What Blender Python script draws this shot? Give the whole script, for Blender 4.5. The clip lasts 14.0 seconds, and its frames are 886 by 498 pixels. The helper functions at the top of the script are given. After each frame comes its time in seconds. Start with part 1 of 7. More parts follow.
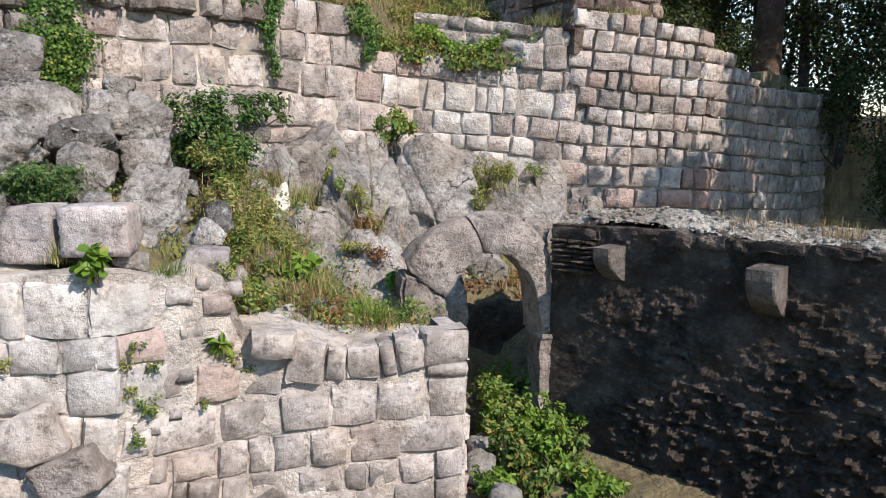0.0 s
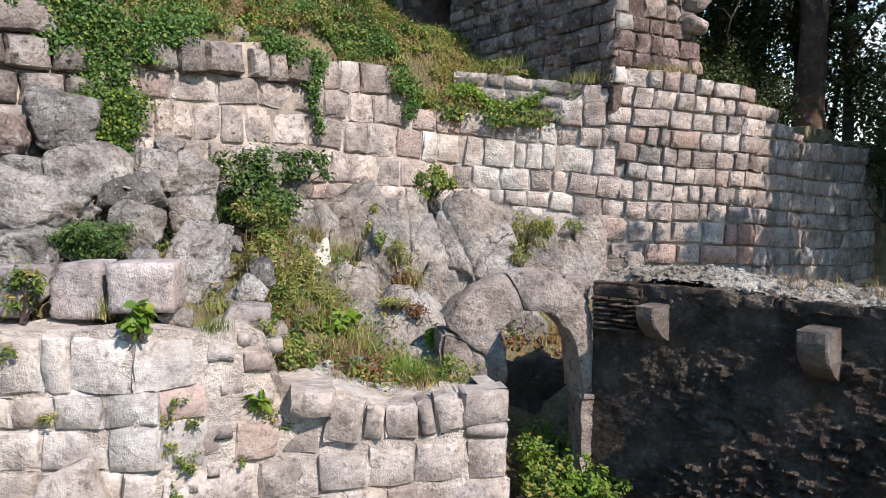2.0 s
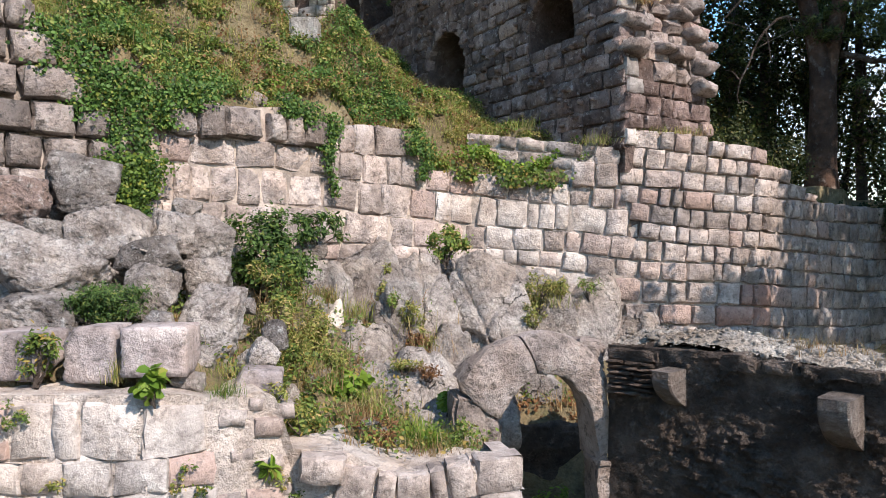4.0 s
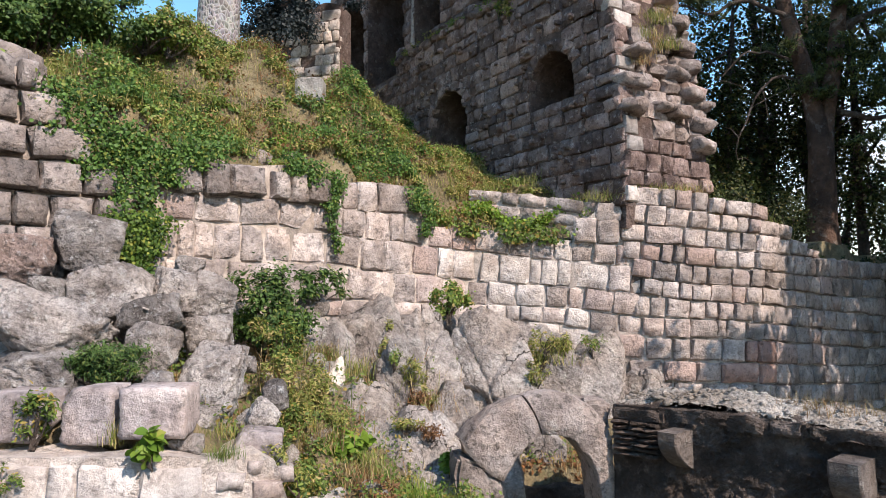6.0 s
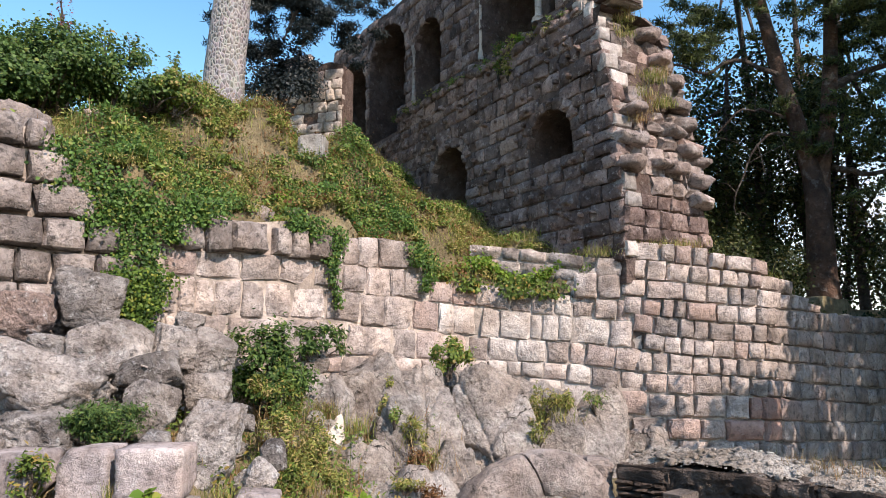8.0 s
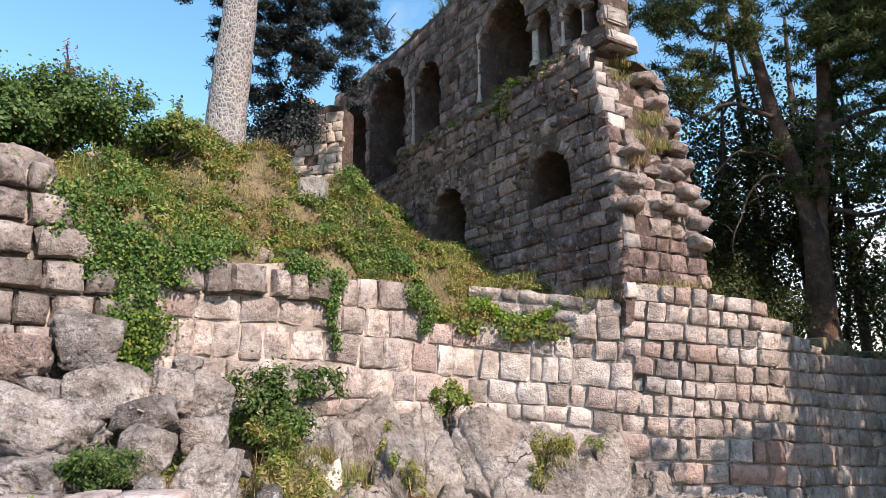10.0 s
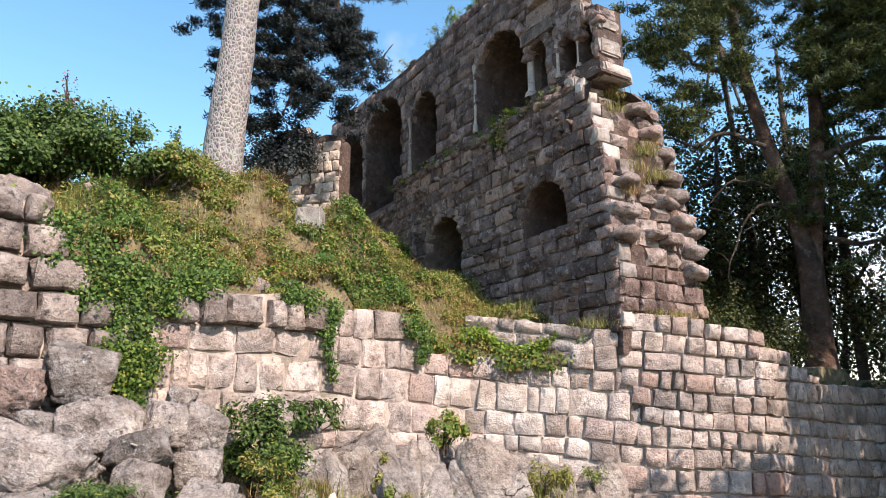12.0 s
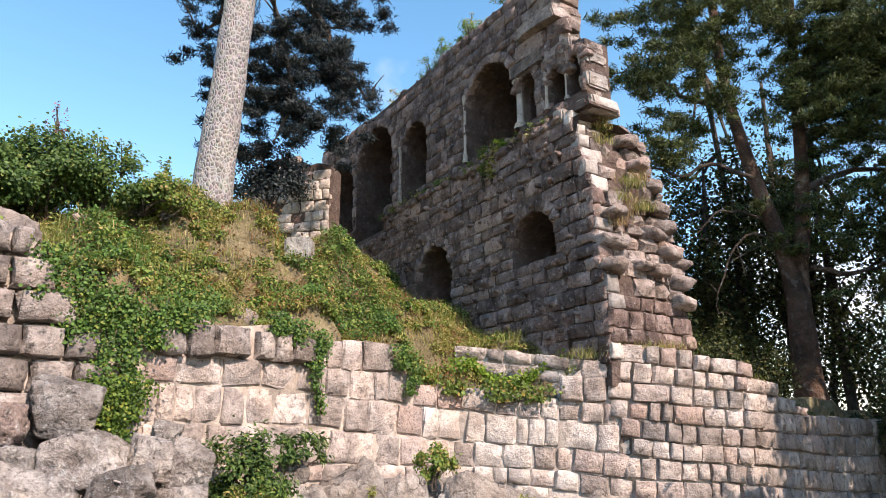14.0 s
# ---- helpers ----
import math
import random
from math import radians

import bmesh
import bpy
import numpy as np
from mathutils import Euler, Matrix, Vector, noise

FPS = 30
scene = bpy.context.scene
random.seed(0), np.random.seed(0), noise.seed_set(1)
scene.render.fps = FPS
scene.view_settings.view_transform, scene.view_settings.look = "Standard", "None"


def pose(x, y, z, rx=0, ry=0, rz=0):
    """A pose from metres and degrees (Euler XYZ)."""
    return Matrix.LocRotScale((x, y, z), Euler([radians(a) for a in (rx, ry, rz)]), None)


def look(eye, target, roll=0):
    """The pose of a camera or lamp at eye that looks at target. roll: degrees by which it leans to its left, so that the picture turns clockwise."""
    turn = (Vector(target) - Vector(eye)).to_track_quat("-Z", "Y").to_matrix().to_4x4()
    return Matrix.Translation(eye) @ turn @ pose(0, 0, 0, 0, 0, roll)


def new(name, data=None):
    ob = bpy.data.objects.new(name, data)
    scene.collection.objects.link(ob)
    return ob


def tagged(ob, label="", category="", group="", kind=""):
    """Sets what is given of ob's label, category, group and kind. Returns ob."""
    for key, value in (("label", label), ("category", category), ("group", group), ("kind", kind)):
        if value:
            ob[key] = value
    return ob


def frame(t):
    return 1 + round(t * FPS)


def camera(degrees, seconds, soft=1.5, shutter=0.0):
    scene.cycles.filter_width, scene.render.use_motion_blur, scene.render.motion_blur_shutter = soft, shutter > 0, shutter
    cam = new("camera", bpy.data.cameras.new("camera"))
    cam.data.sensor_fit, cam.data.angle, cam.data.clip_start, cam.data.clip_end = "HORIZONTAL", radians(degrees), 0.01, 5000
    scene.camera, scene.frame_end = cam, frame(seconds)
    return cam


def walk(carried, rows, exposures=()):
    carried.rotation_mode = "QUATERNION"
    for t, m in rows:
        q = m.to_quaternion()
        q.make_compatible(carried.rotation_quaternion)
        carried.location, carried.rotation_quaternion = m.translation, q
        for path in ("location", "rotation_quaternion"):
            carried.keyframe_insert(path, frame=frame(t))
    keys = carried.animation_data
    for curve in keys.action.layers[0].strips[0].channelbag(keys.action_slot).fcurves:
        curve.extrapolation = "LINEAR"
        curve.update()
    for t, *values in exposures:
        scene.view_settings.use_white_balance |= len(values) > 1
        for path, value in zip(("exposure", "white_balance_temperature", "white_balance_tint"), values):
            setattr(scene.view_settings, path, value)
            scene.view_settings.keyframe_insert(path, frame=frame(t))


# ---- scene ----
cam = camera(64.55, 14.0, soft=0.85)
ROWS = [
    (0.0, 0.000, 0.000, 3.200, 81.06, 0.00, 0.00),
    (0.5, -0.008, -0.001, 3.208, 82.36, 0.00, 0.88),
    (1.0, -0.015, 0.006, 3.218, 83.37, -0.01, 1.65),
    (1.5, -0.019, 0.015, 3.230, 84.32, -0.01, 2.41),
    (2.0, -0.023, 0.018, 3.245, 85.27, 0.01, 3.05),
    (2.5, -0.022, 0.011, 3.265, 86.32, 0.00, 3.52),
    (3.0, -0.024, 0.012, 3.280, 87.61, -0.01, 3.81),
    (5.5, -0.013, 0.016, 3.339, 92.93, -0.06, 4.34),
    (6.0, -0.018, 0.009, 3.352, 94.13, -0.05, 4.35),
    (6.5, -0.016, -0.003, 3.366, 95.19, -0.06, 4.38),
    (7.0, -0.015, -0.008, 3.379, 96.26, -0.07, 4.39),
    (7.5, -0.015, -0.014, 3.384, 97.31, -0.06, 4.39),
    (8.0, -0.023, -0.011, 3.387, 98.43, -0.04, 4.36),
    (8.5, -0.026, -0.007, 3.388, 99.36, -0.02, 4.36),
    (11.0, -0.021, -0.033, 3.436, 102.84, 0.02, 4.20),
    (11.5, -0.025, -0.032, 3.444, 103.34, 0.04, 4.09),
    (12.0, -0.026, -0.038, 3.455, 103.83, 0.06, 4.00),
    (12.5, -0.017, -0.046, 3.481, 104.25, 0.06, 3.83),
    (13.0, -0.009, -0.056, 3.502, 104.70, 0.06, 3.65),
    (13.5, -0.007, -0.071, 3.517, 105.30, 0.07, 3.43),
    (14.0, -0.004, -0.078, 3.527, 105.89, 0.09, 3.21),
]
walk(cam, [(t, pose(x, y, z, rx, ry, rz)) for t, x, y, z, rx, ry, rz in ROWS],
     exposures=[(0.0, 0.45, 6650, 12), (3.0, 0.52, 6800, 16), (8.0, 0.55, 7100, 20), (11.0, 0.7, 7350, 22), (14.0, 0.76, 7450, 22)])

# ---- light ----
SUN_AZ, SUN_EL = -46.5, 41.0        # degrees from +x towards +y, and above the horizon
world = bpy.data.worlds.new("sky")
scene.world = world
world.use_nodes = True
wn, wl = world.node_tree.nodes, world.node_tree.links
wn.clear()
w_out = wn.new("ShaderNodeOutputWorld")
w_bg = wn.new("ShaderNodeBackground")
sky = wn.new("ShaderNodeTexSky")
sky.sky_type = "NISHITA"
sky.sun_disc = False
sky.sun_elevation = radians(SUN_EL)
sky.sun_rotation = radians(90 - SUN_AZ)
sky.altitude = 600
sky.air_density = 1.25
sky.dust_density = 0.15
sky.ozone_density = 2.0
# thin cloud veils drifting in the sky, thicker on the side of the wood
w_tc = wn.new("ShaderNodeTexCoord")
w_noise = wn.new("ShaderNodeTexNoise")
w_noise.inputs["Scale"].default_value = 3.1
w_noise.inputs["Detail"].default_value = 5.0
w_ramp = wn.new("ShaderNodeValToRGB")
w_ramp.color_ramp.elements[0].position = 0.61
w_ramp.color_ramp.elements[1].position = 0.9
w_mix = wn.new("ShaderNodeMixRGB")
w_mix.inputs["Color2"].default_value = (6.5, 6.9, 7.4, 1)
wl.new(w_tc.outputs["Generated"], w_noise.inputs["Vector"])
w_sep = wn.new("ShaderNodeSeparateXYZ")
w_side = wn.new("ShaderNodeMapRange")
w_side.inputs["From Min"].default_value, w_side.inputs["From Max"].default_value = 0.14, 0.4
w_side.inputs["To Max"].default_value = 0.17
w_sum = wn.new("ShaderNodeMath")
wl.new(w_tc.outputs["Generated"], w_sep.inputs[0])
wl.new(w_sep.outputs["X"], w_side.inputs["Value"])
wl.new(w_side.outputs["Result"], w_sum.inputs[0])
wl.new(w_noise.outputs["Fac"], w_sum.inputs[1])
wl.new(w_sum.outputs[0], w_ramp.inputs["Fac"])
wl.new(w_ramp.outputs["Color"], w_mix.inputs["Fac"])
w_hsv = wn.new("ShaderNodeHueSaturation")
w_hsv.inputs["Saturation"].default_value = 1.25
w_hsv.inputs["Value"].default_value = 1.3
w_hsv.inputs["Hue"].default_value = 0.488
wl.new(sky.outputs["Color"], w_hsv.inputs["Color"])
wl.new(w_hsv.outputs["Color"], w_mix.inputs["Color1"])
wl.new(w_mix.outputs["Color"], w_bg.inputs["Color"])
wl.new(w_bg.outputs["Background"], w_out.inputs["Surface"])
w_bg.inputs["Strength"].default_value = 0.15

sun = new("sun", bpy.data.lights.new("sun", "SUN"))
sun.data.energy = 5.0
sun.data.angle = radians(0.55)
sun.data.color = (1.0, 0.93, 0.83)
_az, _el = radians(SUN_AZ), radians(SUN_EL)
SUN_DIR = Vector((math.cos(_el) * math.cos(_az), math.cos(_el) * math.sin(_az), math.sin(_el)))
sun.matrix_world = look(SUN_DIR * 60, (0, 0, 0))


# ---- materials ----
def stone_mat(name, dark, mid, light, lichen=(0.5, 0.5, 0.46), lichen_amount=0.35, scale=1.0, vary=0.35, bump=0.5, rough=0.92,
              stain=(0.06, 0.055, 0.05), stain_amount=0.4, pink=0.0, island=False, cracks=0.0, speckle=0.16):
    """Weathered stone: grain, broad stains, pale lichen blotches, and a tone of its own for each block."""
    m = bpy.data.materials.new(name)
    m.use_nodes = True
    n, l = m.node_tree.nodes, m.node_tree.links
    b = n["Principled BSDF"]
    b.inputs["Roughness"].default_value = rough
    b.inputs["Specular IOR Level"].default_value = 0.2
    geo = n.new("ShaderNodeNewGeometry")
    info = n.new("ShaderNodeObjectInfo")

    def noise_tex(sc, detail, offset=0.0, rgh=0.6):
        t = n.new("ShaderNodeTexNoise")
        t.inputs["Scale"].default_value = sc * scale
        t.inputs["Detail"].default_value = detail
        t.inputs["Roughness"].default_value = rgh
        mp = n.new("ShaderNodeVectorMath")
        mp.operation = "ADD"
        mp.inputs[1].default_value = (offset, offset * 1.7, -offset)
        l.new(geo.outputs["Position"], mp.inputs[0])
        l.new(mp.outputs[0], t.inputs["Vector"])
        return t

    def ramp(src, a, c):
        r = n.new("ShaderNodeMapRange")
        r.inputs["From Min"].default_value, r.inputs["From Max"].default_value = a, c
        l.new(src, r.inputs["Value"])
        return r.outputs["Result"]

    def mix(fac, c1, c2, mode="MIX"):
        x = n.new("ShaderNodeMixRGB")
        x.blend_type = mode
        for sock, val in (("Fac", fac), ("Color1", c1), ("Color2", c2)):
            if isinstance(val, (int, float)):
                x.inputs[sock].default_value = val
            elif isinstance(val, tuple):
                x.inputs[sock].default_value = (*val, 1)
            else:
                l.new(val, x.inputs[sock])
        return x.outputs["Color"]

    grain = noise_tex(34, 4, 3.0, 0.75)
    broad = noise_tex(3.2, 5, 7.0)
    blotch = noise_tex(9.0, 6, 12.0, 0.7)
    spots = noise_tex(12.0, 5, 20.0, 0.7)
    tone = n.new("ShaderNodeValToRGB")
    e = tone.color_ramp.elements
    e[0].position, e[0].color = 0.3, (*dark, 1)
    e[1].position, e[1].color = 0.72, (*light, 1)
    k = e.new(0.5)
    k.color = (*mid, 1)
    l.new(broad.outputs["Fac"], tone.inputs["Fac"])
    col = tone.outputs["Color"]
    rnd = geo.outputs["Random Per Island"] if island else info.outputs["Random"]
    val = n.new("ShaderNodeMapRange")
    val.inputs["To Min"].default_value, val.inputs["To Max"].default_value = 1 - vary, 1 + vary
    l.new(rnd, val.inputs["Value"])
    hsv = n.new("ShaderNodeHueSaturation")
    l.new(val.outputs["Result"], hsv.inputs["Value"])
    l.new(col, hsv.inputs["Color"])
    col = hsv.outputs["Color"]
    if pink:
        wn_ = n.new("ShaderNodeTexWhiteNoise")
        wn_.noise_dimensions = "1D"
        l.new(rnd, wn_.inputs["W"])
        col = mix(ramp(wn_.outputs["Value"], 1 - pink, 1.0), col, (0.43, 0.318, 0.28))
    col = mix(ramp(blotch.outputs["Fac"], 0.58, 0.72), col, lichen) if lichen_amount >= 1 else \
        mix(_scaled(n, l, ramp(blotch.outputs["Fac"], 0.56, 0.72), lichen_amount), col, lichen)
    col = mix(_scaled(n, l, ramp(spots.outputs["Fac"], 0.53, 0.66), stain_amount), col, stain)
    col = mix(speckle * 0.6, col, mix(1.0, col, ramp(grain.outputs["Fac"], 0.34, 0.58), "MULTIPLY"))
    tint = noise_tex(1.5, 3, 52.0)
    col = mix(1.0, col, mix(ramp(tint.outputs["Fac"], 0.36, 0.64), (1.03, 0.985, 0.95), (0.96, 0.99, 1.03)), "MULTIPLY")
    pits = noise_tex(10.0, 6, 31.0, 0.72)
    col = mix(0.36, col, mix(1.0, col, ramp(pits.outputs["Fac"], 0.3, 0.5), "MULTIPLY"))
    crack = None
    if cracks:
        warp = noise_tex(2.5, 4, 44.0)
        wv = n.new("ShaderNodeMixRGB")
        wv.blend_type = "ADD"
        wv.inputs["Fac"].default_value = 0.45
        l.new(geo.outputs["Position"], wv.inputs["Color1"])
        l.new(warp.outputs["Color"], wv.inputs["Color2"])
        vor = n.new("ShaderNodeTexVoronoi")
        vor.feature = "DISTANCE_TO_EDGE"
        vor.inputs["Scale"].default_value = cracks
        cells = n.new("ShaderNodeMapping")
        cells.inputs["Scale"].default_value = (1.0, 1.0, 0.5)
        cells.inputs["Rotation"].default_value = (0.0, 0.35, 0.0)
        l.new(wv.outputs["Color"], cells.inputs["Vector"])
        l.new(cells.outputs["Vector"], vor.inputs["Vector"])
        crack = ramp(vor.outputs["Distance"], 0.001, 0.009)
        gate = n.new("ShaderNodeMath")
        gate.operation = "MAXIMUM"
        l.new(crack, gate.inputs[0])
        l.new(ramp(noise_tex(1.3, 2, 61.0).outputs["Fac"], 0.55, 0.45), gate.inputs[1])
        crack = gate.outputs[0]
        col = mix(0.5, col, mix(1.0, col, crack, "MULTIPLY"))
    l.new(col, b.inputs["Base Color"])
    add = n.new("ShaderNodeMath")
    add.operation = "MULTIPLY_ADD"
    add.inputs[1].default_value = 2.2
    l.new(blotch.outputs["Fac"], add.inputs[0])
    deep = n.new("ShaderNodeMath")
    deep.operation = "MULTIPLY_ADD"
    deep.inputs[1].default_value = 1.6
    l.new(pits.outputs["Fac"], deep.inputs[0])
    fine = n.new("ShaderNodeMath")
    fine.operation = "MULTIPLY"
    fine.inputs[1].default_value = 0.35
    l.new(grain.outputs["Fac"], fine.inputs[0])
    l.new(fine.outputs[0], deep.inputs[2])
    l.new(deep.outputs[0], add.inputs[2])
    bp = n.new("ShaderNodeBump")
    bp.inputs["Strength"].default_value = bump
    bp.inputs["Distance"].default_value = 0.03
    height = add.outputs[0]
    if crack:
        sumn = n.new("ShaderNodeMath")
        sumn.operation = "MULTIPLY_ADD"
        sumn.inputs[1].default_value = 2.0
        l.new(crack, sumn.inputs[0])
        l.new(height, sumn.inputs[2])
        height = sumn.outputs[0]
    l.new(height, bp.inputs["Height"])
    l.new(bp.outputs["Normal"], b.inputs["Normal"])
    return m


def _scaled(n, l, src, k):
    x = n.new("ShaderNodeMath")
    x.operation = "MULTIPLY"
    x.inputs[1].default_value = k
    l.new(src, x.inputs[0])
    return x.outputs[0]


def leaf_mat(name, dark, light, dry=None, dry_amount=0.0, trans=0.35, rough=0.55):
    """Leaves: every leaf a tone of its own, some of them dry, and light shining through."""
    m = bpy.data.materials.new(name)
    m.use_nodes = True
    n, l = m.node_tree.nodes, m.node_tree.links
    b = n["Principled BSDF"]
    b.inputs["Roughness"].default_value = rough
    b.inputs["Specular IOR Level"].default_value = 0.3
    geo = n.new("ShaderNodeNewGeometry")
    r = n.new("ShaderNodeValToRGB")
    e = r.color_ramp.elements
    e[0].color, e[1].color = (*dark, 1), (*light, 1)
    if dry:
        e[1].position = max(0.05, 1 - dry_amount - 0.05)
        d = e.new(1 - dry_amount)
        d.color = (*dry, 1)
        e[-1].color = (*dry, 1)
        e[1].color = (*light, 1)
    l.new(geo.outputs["Random Per Island"], r.inputs["Fac"])
    l.new(r.outputs["Color"], b.inputs["Base Color"])
    tr = n.new("ShaderNodeBsdfTranslucent")
    l.new(r.outputs["Color"], tr.inputs["Color"])
    mx = n.new("ShaderNodeMixShader")
    mx.inputs["Fac"].default_value = trans
    l.new(b.outputs["BSDF"], mx.inputs[1])
    l.new(tr.outputs["BSDF"], mx.inputs[2])
    l.new(mx.outputs["Shader"], n["Material Output"].inputs["Surface"])
    return m


M_WALL = stone_mat("wall_stone", (0.21, 0.175, 0.158), (0.425, 0.36, 0.328), (0.645, 0.56, 0.517), pink=0.25, vary=0.3, stain=(0.13, 0.108, 0.1), stain_amount=0.75, bump=0.9, speckle=0.3, lichen=(0.62, 0.56, 0.515))
M_SMEAR = stone_mat("mortar_smeared_stone", (0.335, 0.285, 0.257), (0.555, 0.49, 0.447), (0.735, 0.665, 0.615), pink=0.15, vary=0.2, stain=(0.24, 0.2, 0.18), stain_amount=0.6, bump=0.8, speckle=0.22, lichen=(0.74, 0.68, 0.63), lichen_amount=0.6)
M_NEAR = stone_mat("near_stone", (0.19, 0.163, 0.15), (0.355, 0.307, 0.283), (0.54, 0.482, 0.45), lichen=(0.64, 0.6, 0.56), lichen_amount=0.6, pink=0.2, vary=0.25, stain=(0.12, 0.103, 0.098), stain_amount=0.75, bump=0.5, speckle=0.28)
M_PALE = stone_mat("pale_near_stone", (0.3, 0.26, 0.237), (0.48, 0.43, 0.397), (0.63, 0.58, 0.547), lichen=(0.67, 0.64, 0.6), lichen_amount=0.6, pink=0.1, vary=0.16, stain=(0.19, 0.165, 0.155), stain_amount=0.7, bump=0.5, speckle=0.24)
M_MORTAR = stone_mat("mortar", (0.38, 0.322, 0.283), (0.56, 0.485, 0.435), (0.7, 0.628, 0.572), lichen_amount=0.3, vary=0.0, stain=(0.24, 0.197, 0.17), stain_amount=0.45, bump=1.0)
M_JOINT = stone_mat("weathered_mortar", (0.17, 0.145, 0.13), (0.4, 0.343, 0.3), (0.66, 0.58, 0.52), lichen_amount=0.2, vary=0.0, stain_amount=0.5, bump=0.8, scale=0.45)
M_ROCK = stone_mat("rock", (0.2, 0.185, 0.165), (0.29, 0.265, 0.24), (0.38, 0.36, 0.33), lichen=(0.45, 0.46, 0.42), lichen_amount=0.6, vary=0.1, bump=0.9)
M_BOULDER = stone_mat("boulder_stone", (0.165, 0.144, 0.133), (0.385, 0.347, 0.325), (0.65, 0.61, 0.582), lichen=(0.8, 0.8, 0.79), lichen_amount=0.85, vary=0.3, bump=1.5, stain=(0.1, 0.088, 0.082), stain_amount=0.8, speckle=0.55, pink=0.1)
# Front masonry: shade darkens this colour, extra red offsets the blue skylight.
M_PALACE = stone_mat("palace_shade_stone", (0.095, 0.065, 0.058), (0.215, 0.153, 0.137), (0.43, 0.33, 0.3), vary=0.42, pink=0.2, lichen=(0.64, 0.565, 0.53), lichen_amount=0.8, stain=(0.08, 0.055, 0.05), stain_amount=0.7, bump=1.2, speckle=0.3)
M_PALACE_FAR = stone_mat("palace_upper_shade_stone", (0.095, 0.065, 0.058), (0.215, 0.153, 0.137), (0.43, 0.33, 0.3), vary=0.42, pink=0.2, lichen=(0.64, 0.565, 0.53), lichen_amount=0.8, stain=(0.08, 0.055, 0.05), stain_amount=0.7, bump=1.2, speckle=0.3, island=True)
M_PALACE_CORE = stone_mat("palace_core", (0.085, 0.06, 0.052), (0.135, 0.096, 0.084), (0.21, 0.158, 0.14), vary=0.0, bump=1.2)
# Kept very dark: the wall's shade is put into its stone colour.
M_DARK = stone_mat("shade_dark_stone", (0.075, 0.055, 0.045), (0.15, 0.115, 0.096), (0.33, 0.265, 0.225), lichen=(0.4, 0.335, 0.285), lichen_amount=0.4, vary=0.4, bump=1.7)
M_RUBBLE = stone_mat("rubble", (0.26, 0.23, 0.2), (0.36, 0.33, 0.29), (0.5, 0.46, 0.42), vary=0.3, bump=1.2)
M_SOIL = stone_mat("soil", (0.13, 0.1, 0.06), (0.22, 0.175, 0.1), (0.33, 0.27, 0.16), lichen=(0.1, 0.11, 0.04), lichen_amount=0.7, vary=0.0, bump=1.5, scale=0.7)
M_BARK = stone_mat("bark", (0.05, 0.038, 0.032), (0.09, 0.07, 0.058), (0.15, 0.12, 0.1), vary=0.1, bump=1.5, scale=0.6)
M_SLAB = stone_mat("slab_rock", (0.21, 0.178, 0.16), (0.385, 0.338, 0.306), (0.57, 0.518, 0.475), lichen=(0.6, 0.585, 0.52), lichen_amount=0.6, vary=0.2, bump=1.3, scale=0.9, stain=(0.11, 0.098, 0.088), stain_amount=0.65, speckle=0.6, cracks=2.4)
M_IVY = leaf_mat("ivy_leaf", (0.022, 0.06, 0.014), (0.12, 0.23, 0.05), (0.2, 0.24, 0.05), 0.08)
M_BUSH = leaf_mat("bush_leaf", (0.022, 0.055, 0.014), (0.105, 0.185, 0.045), (0.17, 0.2, 0.05), 0.05)
M_SHRUB = leaf_mat("shrub_leaf", (0.05, 0.09, 0.02), (0.17, 0.24, 0.05), (0.3, 0.22, 0.06), 0.12)
M_BRIGHT = leaf_mat("bright_leaf", (0.08, 0.16, 0.02), (0.2, 0.3, 0.04), (0.28, 0.26, 0.06), 0.04)
M_GRASS = leaf_mat("grass_blade", (0.1, 0.14, 0.03), (0.3, 0.32, 0.08), (0.42, 0.34, 0.15), 0.3)
M_DRY = leaf_mat("dry_grass", (0.23, 0.165, 0.075), (0.44, 0.34, 0.18), (0.28, 0.15, 0.065), 0.25)
# Needles with the crown's shade put into a blue-black colour.
M_PINE = leaf_mat("shaded_pine_needle", (0.008, 0.014, 0.017), (0.032, 0.044, 0.045), None, 0, trans=0.1)
M_REDBARK = stone_mat("red_pine_bark", (0.055, 0.036, 0.029), (0.115, 0.072, 0.054), (0.22, 0.135, 0.096), vary=0.1, bump=1.5, scale=0.6)
# Lighter needle copy: sunlight on the clumps is put into its green.
M_PINE_LIT = leaf_mat("sunlit_pine_needle", (0.012, 0.022, 0.012), (0.12, 0.155, 0.045), None, 0, trans=0.25)
M_TREE = leaf_mat("tree_leaf", (0.014, 0.024, 0.01), (0.075, 0.1, 0.03), (0.15, 0.13, 0.045), 0.08, trans=0.35)


# ---- building helpers ----
def link_mesh(name, bm, material, parent=None, label="", smooth=False):
    me = bpy.data.meshes.new(name)
    bm.to_mesh(me)
    bm.free()
    if smooth:
        me.polygons.foreach_set("use_smooth", [True] * len(me.polygons))
    me.materials.append(material)
    ob = new(name, me)
    ob.parent = parent
    if label:
        ob["label"] = label
    return ob


def part(name, bm, material, parent, label="", smooth=False):
    return link_mesh(name, bm, material, parent, label, smooth)


